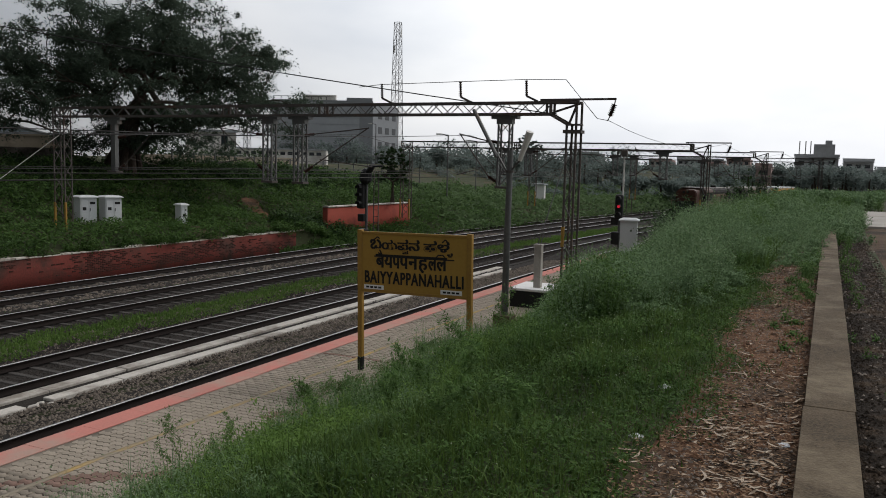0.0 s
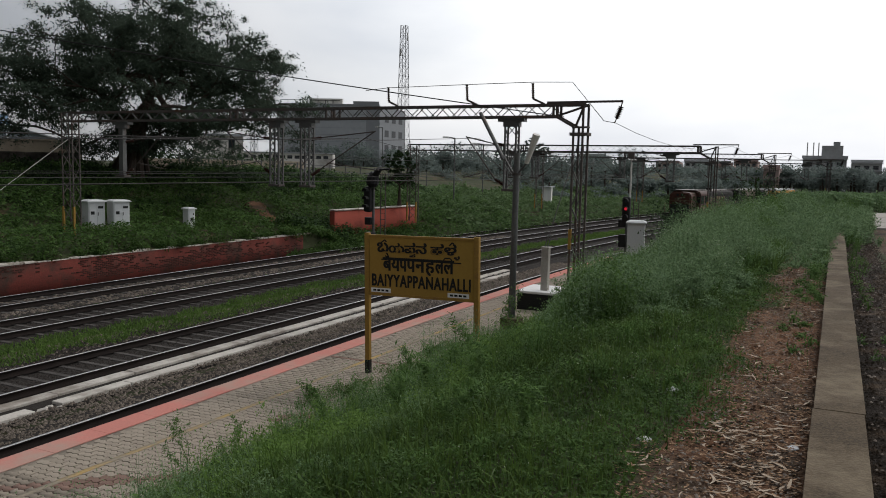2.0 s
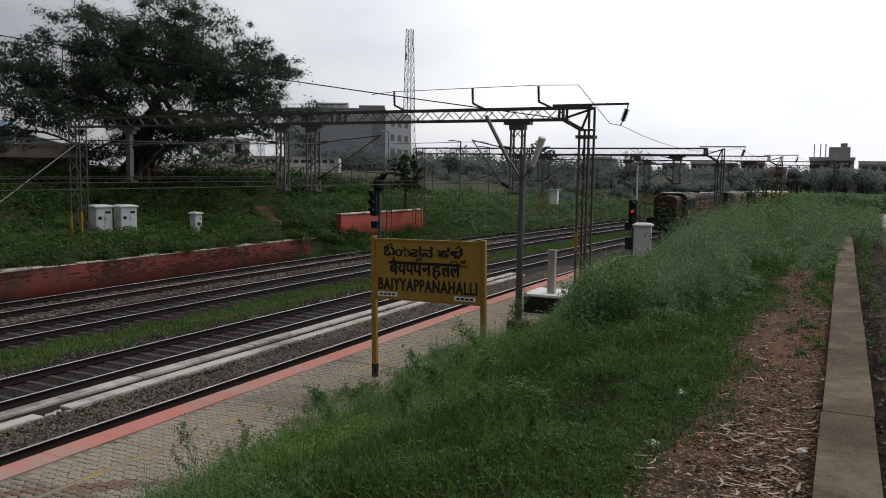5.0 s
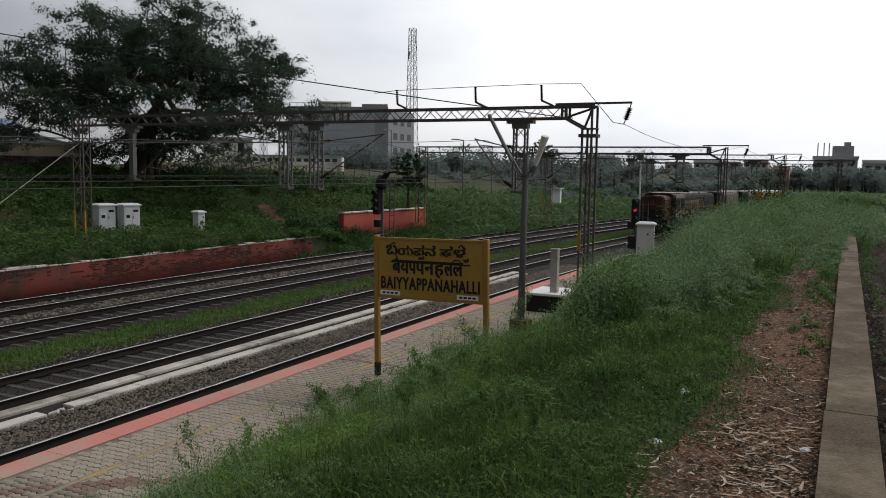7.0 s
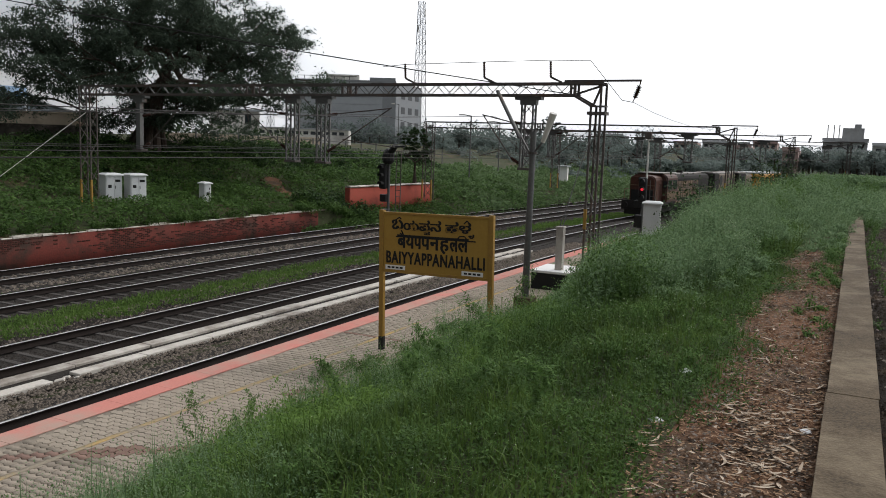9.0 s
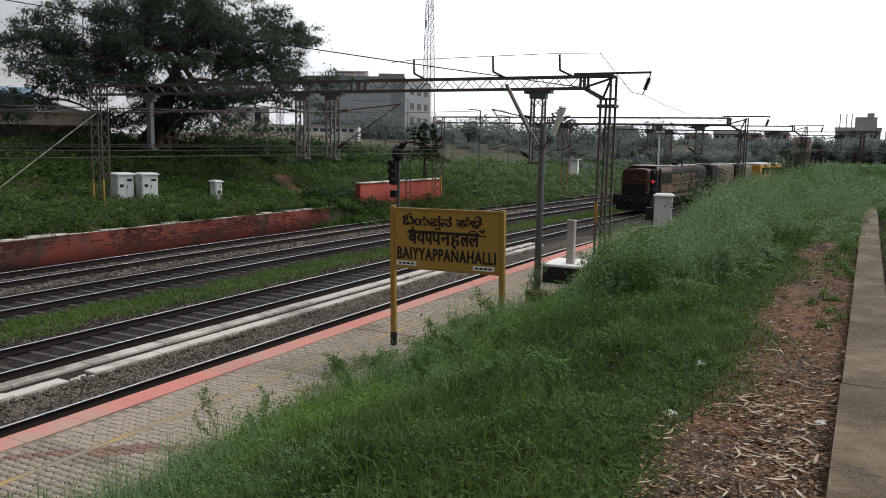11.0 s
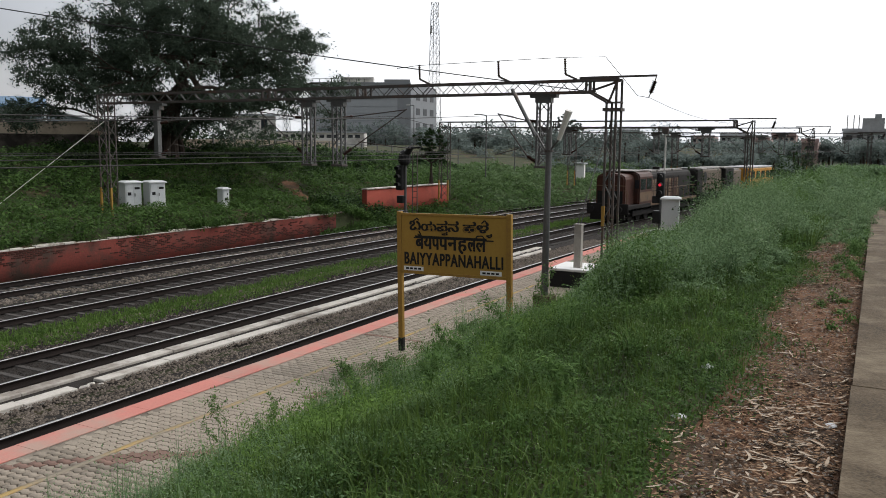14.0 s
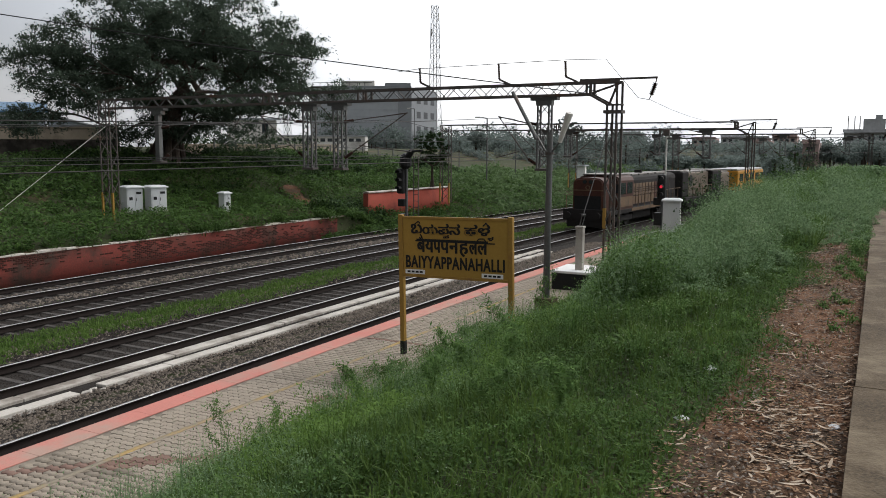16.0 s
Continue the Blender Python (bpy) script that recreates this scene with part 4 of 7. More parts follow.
def make_signal(name, at, height, label, lit, hood):
    sg = thing(name, label, "signal", Matrix.Translation(at))
    bm = bmesh.new()
    bar(bm, (0, 0, -0.1), (0, 0, height - 1.2), 0.13, sides=12)
    part("pole", bm, M["galv"], sg)
    z = height - (2.3 if hood else 1.55)
    x0 = -0.22 if hood else 0.0
    bm = bmesh.new()
    box(bm, x0 - 0.19, x0 + 0.19, -0.28, 0.02, z - 0.1, z + 1.1, bevel=0.09)
    head = part("signal_head", bm, M["black"], sg, "black signal head")
    for i, k in enumerate((0.15, 0.53, 0.91)):
        bm = bmesh.new()
        for j in range(9):
            a, b = math.pi * j / 8 - 0.15, math.pi * (j + 1) / 8 - 0.15
            p = [Vector((x0 + 0.13 * math.cos(t), y, z + k + 0.13 * math.sin(t))) for t in (a, b) for y in (-0.28, -0.5)]
            v = [bm.verts.new(q) for q in p]
            bm.faces.new((v[0], v[1], v[3], v[2]))
        part("hood", bm, M["black"], head)
        bm = bmesh.new()
        bar(bm, (x0, -0.275, z + k), (x0, -0.30, z + k), 0.13, sides=12)
        part("lens", bm, M["red_lamp"] if lit == i else M["glass"], head, "lit red lens" if lit == i else "")
    bars("ladder", M["rusty"], sg, [((0.25, 0.25, 0), (0.25, 0.25, height - 0.6), 0.035), ((0.5, 0.25, 0), (0.5, 0.25, height - 0.6), 0.035)] +
         [((0.25, 0.25, 0.3 + 0.3 * i), (0.5, 0.25, 0.3 + 0.3 * i), 0.025) for i in range(int((height - 1) / 0.3))])
    boxes("relay_box", M["black"], sg, [(-0.32, 0.05, -0.24, 0.16, 1.5, 2.1)], bevel=0.03)
    boxes("relay_box", M["black"], sg, [(-0.36, -0.02, -0.22, 0.1, 2.45, 2.8)], bevel=0.03)
    if hood:
        bm = bmesh.new()
        bar(bm, (0.0, -0.1, height - 1.22), (0.0, -0.1, height - 1.05), 0.36, sides=12, w2=0.6)
        bar(bm, (0.0, -0.1, height - 1.05), (0.04, -0.1, height - 0.68), 0.62, sides=12, w2=0.56)
        bar(bm, (0.04, -0.1, height - 0.7), (0.12, -0.1, height - 0.56), 0.54, sides=12, w2=0.34)
        bar(bm, (0.1, -0.12, height - 0.74), (0.5, -0.32, height - 0.36), 0.36, 0.32, sides=10, w2=0.28)
        bar(bm, (0.45, -0.3, height - 0.40), (1.15, -0.55, height - 0.36), 0.09, 0.09, sides=6)
        part("route_indicator", bm, M["black"], sg, "black route indicator on top")
    return sg


make_signal("signal", (-19.7, 33.4, -0.1), 5.45, "black colour-light signal with route indicator, between tracks", -1, True)
make_signal("signal", tuple(bent(-9.35, 38.9, 0.0)), 4.35, "black colour-light signal showing red beside the track", 1, False)


def make_mast(at, h):
    m = thing("line_mast", "slim grey mast with a small box on top beside the track", "mast", Matrix.Translation(at))
    bars("pole", M["lamp_grey"], m, [((0, 0, 0), (0, 0, h), 0.085)], sides=10)
    boxes("top_box", M["rusty"], m, [(-0.13, 0.13, -0.12, 0.12, h, h + 0.3)], bevel=0.02)
    boxes("arm", M["galv"], m, [(0.0, 1.3, -0.04, 0.04, h - 0.16, h - 0.08)])


make_mast(tuple(bent(-9.35, 39.35, 0.3)), 5.4)


def make_cabinet(at, w, d, h, turn, label, group=""):
    cb = thing("equipment_cabinet", label, "cabinet", Matrix.Translation(at) @ pose(0, 0, 0, 0, 0, turn), group)
    boxes("plinth", M["concrete"], cb, [(-w / 2 - 0.08, w / 2 + 0.08, -d / 2 - 0.08, d / 2 + 0.08, -0.6, 0.12)], bevel=0.01)
    boxes("body", M["cabinet"], cb, [(-w / 2, w / 2, -d / 2, d / 2, 0.12, h)], bevel=0.015)
    for x0, x1 in ((-w / 2 + 0.05, -0.01), (0.01, w / 2 - 0.05)):
        boxes("door", M["cabinet"], cb, [(x0, x1, -d / 2 - 0.022, -d / 2 - 0.002, 0.2, h - 0.08)], bevel=0.006)
    boxes("vent", M["black"], cb, [(0.06, w / 2 - 0.1, -d / 2 - 0.03, -d / 2 - 0.024, h - 0.32, h - 0.2)], "dark louvred vent")
    boxes("vent", M["black"], cb, [(-w / 2 + 0.12, -w / 2 + 0.3, -d / 2 - 0.03, -d / 2 - 0.024, h - 0.62, h - 0.46)], "dark louvred vent")
    bm = bmesh.new()
    x0, x1, y0, y1 = -w / 2 - 0.07, w / 2 + 0.07, -d / 2 - 0.09, d / 2 + 0.07
    lo = [bm.verts.new(p) for p in ((x0, y0, h), (x1, y0, h), (x1, y1, h), (x0, y1, h))]
    mid = [bm.verts.new(p) for p in ((x0, y0, h + 0.05), (x1, y0, h + 0.05), (x1, y1, h + 0.05), (x0, y1, h + 0.05))]
    top = [bm.verts.new(p) for p in ((x0 + 0.15, y0 + 0.12, h + 0.12), (x1 - 0.15, y0 + 0.12, h + 0.12), (x1 - 0.15, y1 - 0.12, h + 0.12), (x0 + 0.15, y1 - 0.12, h + 0.12))]
    for a, b in ((lo, mid), (mid, top)):
        for i in range(4):
            bm.faces.new((a[i], a[(i + 1) % 4], b[(i + 1) % 4], b[i]))
    bm.faces.new(lo[::-1])
    bm.faces.new(top)
    part("roof", bm, M["cabinet"], cb)
    bars("door_handle", M["galv"], cb, [((0.06, -d / 2 - 0.05, h * 0.5), (0.06, -d / 2 - 0.05, h * 0.5 + 0.16), 0.03)])


make_cabinet((-34.05, 29.75, 1.68), 0.85, 0.78, 1.34, 72, "pale grey trackside equipment cabinet on a concrete plinth", "trackside cabinets")
make_cabinet((-33.35, 30.7, 1.68), 0.85, 0.78, 1.34, 72, "pale grey trackside equipment cabinet on a concrete plinth", "trackside cabinets")
make_cabinet((-32.5, 34.9, 1.38), 0.44, 0.52, 1.14, 78, "small pale grey equipment cabinet among weeds", "trackside cabinets")
make_cabinet(tuple(bent(-8.3, 36.7, 1.0)), 0.75, 0.7, 1.8, 190, "grey signalling cabinet half hidden in weeds", "trackside cabinets")


# ---------------------------------------------------------------- train
def low_built(vehicle, k=0.91):
    """Brings the body down to the low loading height of this line; the wheels keep their size."""
    for ob in vehicle.children_recursive:
        if ob.type == "MESH" and not ob.name.startswith("wheels"):
            ob.data.transform(Matrix.Diagonal((1, 1, k, 1)))


def make_loco():
    """A diesel engine with a short hood, a cab and a long hood. Its front buffers are at y = 0 and it reaches back along +y."""
    lo = thing("diesel_locomotive", "dirty maroon and tan diesel locomotive rolling on the second track", "locomotive")
    L = 16.6
    boxes("underframe", M["loco_under"], lo, [(-1.42, 1.42, 0.35, L - 0.35, 1.02, 1.32), (-1.0, 1.0, 6.3, 10.0, 0.42, 1.02)], "sooty frame and fuel tank", bevel=0.03)
    boxes("buffer_beam", M["loco_under"], lo, [(-1.45, 1.45, 0.28, 0.42, 0.70, 1.46), (-1.2, 1.2, 0.3, 0.45, 0.25, 0.7)], bevel=0.02)
    for x in (-0.98, 0.98):
        bm = bmesh.new()
        bar(bm, (x, 0.3, 1.08), (x, -0.12, 1.08), 0.2, sides=12)
        bar(bm, (x, -0.12, 1.08), (x, -0.2, 1.08), 0.46, sides=14)
        part("buffer", bm, M["loco_under"], lo)
    boxes("coupler", M["loco_under"], lo, [(-0.14, 0.14, -0.25, 0.35, 0.95, 1.2)], bevel=0.03)

    def hood(name, y0, y1, hw, top, mat, label=""):
        bm = bmesh.new()
        sec = [(-hw, 1.32), (hw, 1.32), (hw, top - 0.42), (hw * 0.93, top - 0.2), (hw * 0.72, top - 0.06), (0, top), (-hw * 0.72, top - 0.06), (-hw * 0.93, top - 0.2), (-hw, top - 0.42)]
        rings = [[bm.verts.new((x, y, z)) for x, z in sec] for y in (y0, y1)]
        n = len(sec)
        for i in range(n):
            j = (i + 1) % n
            bm.faces.new((rings[0][i], rings[0][j], rings[1][j], rings[1][i]))
        bm.faces.new(rings[0][::-1])
        bm.faces.new(rings[1])
        bmesh.ops.recalc_face_normals(bm, faces=bm.faces)
        bmesh.ops.bevel(bm, geom=[e for e in bm.edges if abs(e.verts[0].co.y - e.verts[1].co.y) < 1e-4 and abs(e.verts[0].co.y - y0) < 1e-4], offset=0.1, segments=3, affect="EDGES")
        return part(name, bm, mat, lo, label)

    short = hood("short_hood", 0.75, 2.5, 1.02, 3.62, M["loco_red"], "maroon short hood with rounded edges")
    boxes("front_grille", M["black"], short, [(-0.88, 0.88, 0.722, 0.745, 1.34, 2.36)], "dark grille panel")
    boxes("pale_band", M["loco_cream"], short, [(-1.03, 1.03, 0.72, 0.742, 2.72, 2.77)], "thin cream line")
    for x in (-0.2, 0.2):
        bm = bmesh.new()
        bar(bm, (x, 0.76, 3.32), (x, 0.68, 3.32), 0.26, sides=12)
        part("headlight", bm, M["glass"], short, "unlit round headlight")
    bm = bmesh.new()
    for i in range(16):
        a, b = 2 * math.pi * i / 16, 2 * math.pi * (i + 1) / 16
        bar(bm, (0.13 * math.cos(a), 0.725, 2.93 + 0.13 * math.sin(a)), (0.13 * math.cos(b), 0.725, 2.93 + 0.13 * math.sin(b)), 0.035)
    part("emblem", bm, M["loco_cream"], short, "small pale round emblem")
    cab = hood("cab", 2.5, 5.2, 1.4, 3.78, M["loco_red"], "maroon cab with side windows")
    boxes("cab_roof", M["loco_roof"], cab, [(-1.05, 1.05, 2.35, 5.4, 3.74, 3.82)], "dusty grey cab roof with sky sheen in its colour", bevel=0.02)
    for sx in (-1, 1):
        x0, x1 = sorted((sx * 1.39, sx * 1.42))
        boxes("window", M["glass"], cab, [(x0, x1, 2.75, 3.7, 2.4, 3.2)])
        boxes("window", M["glass"], cab, [(x0, x1, 4.0, 4.95, 2.4, 3.2)])
        x0, x1 = sorted((sx * 1.10, sx * 1.38))
        boxes("windscreen", M["glass"], cab, [(x0, x1, 2.475, 2.497, 2.5, 3.12)])
        x0, x1 = sorted((sx * 1.401, sx * 1.415))
        boxes("side_panel", M["loco_cream"], cab, [(x0, x1, 2.65, 5.05, 1.5, 2.2)], "cream lower panel")
    long = hood("long_hood", 5.2, L - 0.8, 1.0, 3.66, M["loco_under"], "sooty long hood with engine doors")
    rnd = random.Random(5)
    for sx in (-1, 1):
        y = 5.4
        while y < L - 4.4:
            w = 0.54
            bm = bmesh.new()
            x0, x1 = sorted((sx * 1.002, sx * 1.03))
            box(bm, x0, x1, y, y + w, 1.5, 3.02, bevel=0.01)
            door = part("engine_door", bm, M["loco_cream"] if rnd.random() < 0.75 else M["loco_red"], long)
            bm = bmesh.new()
            x0, x1 = sorted((sx * 1.032, sx * 1.045))
            for k in range(5):
                box(bm, x0, x1, y + 0.1, y + w - 0.1, 2.1 + k * 0.14, 2.16 + k * 0.14)
            part("louvre", bm, M["loco_under"], door)
            y += w + 0.13
        x0, x1 = sorted((sx * 1.002, sx * 1.04))
        boxes("radiator_panel", M["loco_under"], long, [(x0, x1, L - 4.2, L - 1.0, 1.45, 3.2)], "sooty dark radiator panel", bevel=0.01)
        x0, x1 = sorted((sx * 1.3, sx * 1.42))
        rows = [((sx * 1.36, y, 1.32), (sx * 1.36, y, 2.32), 0.04) for y in np.arange(5.0, L - 0.4, 1.3)]
        rows += [((sx * 1.36, 5.0, 2.32), (sx * 1.36, L - 0.6, 2.32), 0.04), ((sx * 1.30, 0.45, 1.4), (sx * 1.30, 0.45, 2.4), 0.05), ((sx * 1.30, 0.45, 2.4), (sx * 1.05, 0.6, 2.4), 0.05)]
        bars("handrail", M["loco_cream"], lo, rows, sides=6)
        boxes("walkway_valance", M["loco_cream"], lo, [(*sorted((sx * 1.40, sx * 1.44)), 4.9, L - 0.5, 1.10, 1.32)])
        boxes("steps", M["loco_under"], lo, [(*sorted((sx * 1.1, sx * 1.42)), 0.5, 0.85, z, z + 0.05) for z in (0.4, 0.72)])
    for y, w in ((5.0, 1.5), (6.8, 1.2), (8.3, 1.6), (10.3, 1.2), (12.0, 2.3)):
        boxes("roof_hatch", M["loco_roof"], long, [(-0.72, 0.72, y, y + w, 3.6, 3.72)], bevel=0.03)
    boxes("exhaust_stack", M["loco_under"], long, [(-0.25, 0.25, 9.95, 10.25, 3.6, 3.95)], bevel=0.02)
    for yb in (1.9, 10.9):
        boxes("bogie_frame", M["loco_under"], lo, [(-1.2, -1.05, yb, yb + 3.8, 0.45, 0.85), (1.05, 1.2, yb, yb + 3.8, 0.45, 0.85), (-1.1, 1.1, yb + 0.2, yb + 3.6, 0.55, 0.8)], bevel=0.03)
        for k in range(3):
            w = new("wheelset")
            w.parent = lo
            w.matrix_basis = Matrix.Translation((0, yb + 0.3 + k * 1.6, 0.545))
            bm = bmesh.new()
            for x in (-0.84, 0.84):
                bar(bm, (x - 0.07, 0, 0), (x + 0.07, 0, 0), 1.08, sides=20)
            bar(bm, (-0.8, 0, 0), (0.8, 0, 0), 0.2, sides=8)
            part("wheels", bm, M["loco_under"], w)
            wheels.append((w, 0.54))
    low_built(lo)
    return lo


wheels = []
loco = make_loco()


def make_second_engine():
    """The engine behind, running backwards: dark radiator end, tan engine doors, cab, pale roof."""
    wg = thing("diesel_locomotive", "tan and sooty black second diesel locomotive with a dusty, sky-paled roof", "locomotive")
    L = 14.2
    boxes("underframe", M["loco_under"], wg, [(-1.4, 1.4, 0.2, L - 0.2, 0.95, 1.25)], bevel=0.02)
    boxes("radiator_end", M["loco_under"], wg, [(-1.05, 1.05, 0.4, 1.9, 1.25, 3.28)], "sooty radiator end", bevel=0.12)
    body = boxes("body", M["tan"], wg, [(-1.02, 1.02, 1.91, 7.2, 1.25, 3.2)], "tan painted engine hood", bevel=0.09)
    boxes("cab", M["loco_under"], wg, [(-1.38, 1.38, 7.21, 9.8, 1.25, 3.24)], "sooty black cab", bevel=0.1)
    boxes("short_hood", M["tan"], wg, [(-1.0, 1.0, 9.81, L - 0.5, 1.25, 3.0)], "tan short hood", bevel=0.1)
    for y0, y1, w, z in ((0.5, 1.85, 0.8, 3.285), (2.0, 3.5, 0.85, 3.205), (3.65, 5.2, 0.85, 3.205), (5.35, 7.1, 0.85, 3.205), (7.1, 9.95, 1.25, 3.245), (10.0, L - 0.6, 0.85, 3.005)):
        boxes("roof_panel", M["loco_roof"], wg, [(-w, w, y0, y1, z, z + 0.1)], "dusty roof panel paled by sky sheen in its colour", bevel=0.03)
    for sx in (-1, 1):
        bm = bmesh.new()
        bar(bm, (sx * 1.015, 2.45, 2.55), (sx * 1.045, 2.45, 2.55), 0.95, sides=20)
        part("fan_opening", bm, M["black"], body, "dark round fan opening")
        for y in np.arange(3.2, 6.9, 0.62):
            bm = bmesh.new()
            box(bm, *sorted((sx * 1.022, sx * 1.045)), y, y + 0.52, 1.4, 2.75, bevel=0.01)
            part("engine_door", bm, M["tan"], body)
        boxes("window", M["glass"], wg, [(*sorted((sx * 1.382, sx * 1.405)), 7.6, 8.35, 2.3, 2.95)])
        boxes("window", M["glass"], wg, [(*sorted((sx * 1.382, sx * 1.405)), 8.65, 9.4, 2.3, 2.95)])
        for y in np.arange(2.0, 7.3, 0.85):
            bars("rail_post", M["loco_cream"], wg, [((sx * 1.36, y, 1.25), (sx * 1.36, y, 2.1), 0.045)], sides=6)
        bars("handrail", M["loco_cream"], wg, [((sx * 1.36, 2.0, 2.1), (sx * 1.36, 7.1, 2.1), 0.045)], sides=6)
    for x in (-0.98, 0.98):
        for y0, y1 in ((0.2, -0.3), (L - 0.2, L + 0.3)):
            bm = bmesh.new()
            bar(bm, (x, y0, 1.0), (x, y1, 1.0), 0.4, sides=12)
            part("buffer", bm, M["loco_under"], wg)
    for yb in (1.6, 9.2):
        boxes("bogie_frame", M["loco_under"], wg, [(-1.2, -1.05, yb - 0.3, yb + 3.5, 0.45, 0.85), (1.05, 1.2, yb - 0.3, yb + 3.5, 0.45, 0.85)], bevel=0.03)
        for k in range(3):
            w = new("wheelset")
            w.parent = wg
            w.matrix_basis = Matrix.Translation((0, yb + k * 1.6, 0.545))
            bm = bmesh.new()
            for x in (-0.84, 0.84):
                bar(bm, (x - 0.07, 0, 0), (x + 0.07, 0, 0), 1.08, sides=20)
            bar(bm, (-0.8, 0, 0), (0.8, 0, 0), 0.2, sides=8)
            part("wheels", bm, M["loco_under"], w)
            wheels.append((w, 0.54))
    return wg


second = make_second_engine()


def make_railcar():
    rc = thing("inspection_railcar", "bright yellow rail inspection car with dark windows", "rail vehicle")
    L = 9.0
    boxes("underframe", M["loco_under"], rc, [(-1.3, 1.3, 0.2, L - 0.2, 0.7, 1.1)], bevel=0.02)
    boxes("body", M["car_yellow"], rc, [(-1.35, 1.35, 0.3, L - 0.3, 1.1, 3.3)], bevel=0.08)
    boxes("roof", M["sheet"], rc, [(-1.25, 1.25, 0.4, L - 0.4, 3.305, 3.5)], "pale roof", bevel=0.08)
    for sx in (-1, 1):
        for y in (0.9, 2.6, 4.3, 6.0, 7.4):
            boxes("window", M["glass"], rc, [(*sorted((sx * 1.352, sx * 1.375)), y, y + 1.1, 2.25, 3.0)])
    boxes("end_panel", M["white"], rc, [(-1.2, 1.2, L - 0.29, L - 0.26, 1.2, 3.2)], "white end panel")
    for y in (2.0, 7.0):
        w = new("wheelset")
        w.parent = rc
        w.matrix_basis = Matrix.Translation((0, y, 0.46))
        bm = bmesh.new()
        for x in (-0.84, 0.84):
            bar(bm, (x - 0.07, 0, 0), (x + 0.07, 0, 0), 0.92, sides=18)
        bar(bm, (-0.8, 0, 0), (0.8, 0, 0), 0.2, sides=8)
        part("wheels", bm, M["loco_under"], w)
        wheels.append((w, 0.46))
    low_built(rc, 0.93)
    return rc


railcar = make_railcar()


# ---------------------------------------------------------------- plants
def leaves(n, r, at, size, droop=0.5, aspect=0.45, folded=False):
    """n leaves: pointed blades of one triangle, or folded diamonds where they are seen close. at: (n, 3); size: (n,)."""
    a = r.uniform(0, 6.283, n)
    t = r.normal(0, droop, n)
    d = np.stack([np.cos(a) * np.cos(t), np.sin(a) * np.cos(t), np.sin(t)], -1)
    w = np.stack([-np.sin(a), np.cos(a), r.uniform(-0.5, 0.5, n)], -1)
    s = size[:, None]
    if not folded:
        v = np.stack([at + d * s * 0.6, at - d * s * 0.4 + w * s * aspect * 0.55, at - d * s * 0.4 - w * s * aspect * 0.55], 1)
        return v.reshape(-1, 3), np.arange(n * 3).reshape(-1, 3)
    u = np.cross(w, d)
    v = np.stack([at - d * s * 0.5, at + w * s * aspect * 0.5 + u * s * 0.06, at + d * s * 0.5, at - w * s * aspect * 0.5 + u * s * 0.06], 1)
    f = np.arange(n)[:, None, None] * 4 + np.array([(0, 1, 2), (0, 2, 3)])[None]
    return v.reshape(-1, 3), f.reshape(-1, 3)


def join(chunks):
    vs, fs, k = [], [], 0
    for v, f in chunks:
        vs.append(v)
        fs.append(f + k)
        k += len(v)
    return np.concatenate(vs), np.concatenate(fs)


def blades(n, r, at, h, lean=0.35, width=0.008):
    """Grass blades: two-step bent strips ending in a point."""
    a = r.uniform(0, 6.283, n)
    b = r.uniform(0, 6.283, n)
    k = np.abs(r.normal(0, lean, n))
    side = np.stack([np.cos(a), np.sin(a), np.zeros(n)], -1) * (width * r.uniform(0.7, 1.4, n))[:, None]
    off = np.stack([np.cos(b), np.sin(b), np.zeros(n)], -1)
    hh = h[:, None]
    mid = at + off * hh * (k * 0.35)[:, None] + np.array([0, 0, 1.0]) * hh * 0.55
    top = at + off * hh * k[:, None] + np.array([0, 0, 1.0]) * hh * (1 - 0.3 * k)[:, None]
    v = np.stack([at - side, at + side, mid - side * 0.8, mid + side * 0.8, top], 1)
    f = np.arange(n)[:, None, None] * 5 + np.array([(0, 1, 3), (0, 3, 2), (2, 3, 4)])[None]
    return v.reshape(-1, 3), f.reshape(-1, 3)


def weed_plants(r, roots, height, per, size, spread=0.28):
    """Upright branching weeds: stems with small leaves round them. roots (n, 3), height (n,)."""
    n = len(roots)
    stems = 4
    a = r.uniform(0, 6.283, (n, stems))
    k = r.uniform(0.1, 1.0, (n, stems)) * spread
    tip = roots[:, None] + np.stack([np.cos(a) * k * height[:, None], np.sin(a) * k * height[:, None], height[:, None] * r.uniform(0.6, 1.0, (n, stems))], -1)
    t = r.uniform(0.12, 1.0, (n, stems, per)) ** 0.7
    at = roots[:, None, None] * (1 - t[..., None]) + tip[:, :, None] * t[..., None]
    out = (0.16 * height[:, None, None] * (1.15 - t) + 0.02)[..., None]
    at = at + r.normal(0, 1, at.shape) * out * np.array([1, 1, 0.6])
    at = at.reshape(-1, 3)
    lv = leaves(len(at), r, at, size * r.uniform(0.6, 1.5, len(at)), 0.6)
    base = np.repeat(roots[:, None], stems, 1).reshape(-1, 3)
    tp = tip.reshape(-1, 3)
    w = np.stack([np.cos(a + 1.57), np.sin(a + 1.57), 0 * a], -1).reshape(-1, 3) * (0.006 + 0.1 * size)
    sv = np.stack([base - w, base + w, tp], 1).reshape(-1, 3)
    return [lv, (sv, np.arange(len(sv)).reshape(-1, 3))]


def area(r, n, s0, s1, y0, y1, law=1.0):
    s = r.uniform(s0, s1, n)
    y = y0 + (y1 - y0) * r.uniform(0, 1, n) ** law
    return s, y


def on_ground(s, y, sink=0.02):
    return np.stack([s + bend(y), y, earth(s, y) - sink], -1)


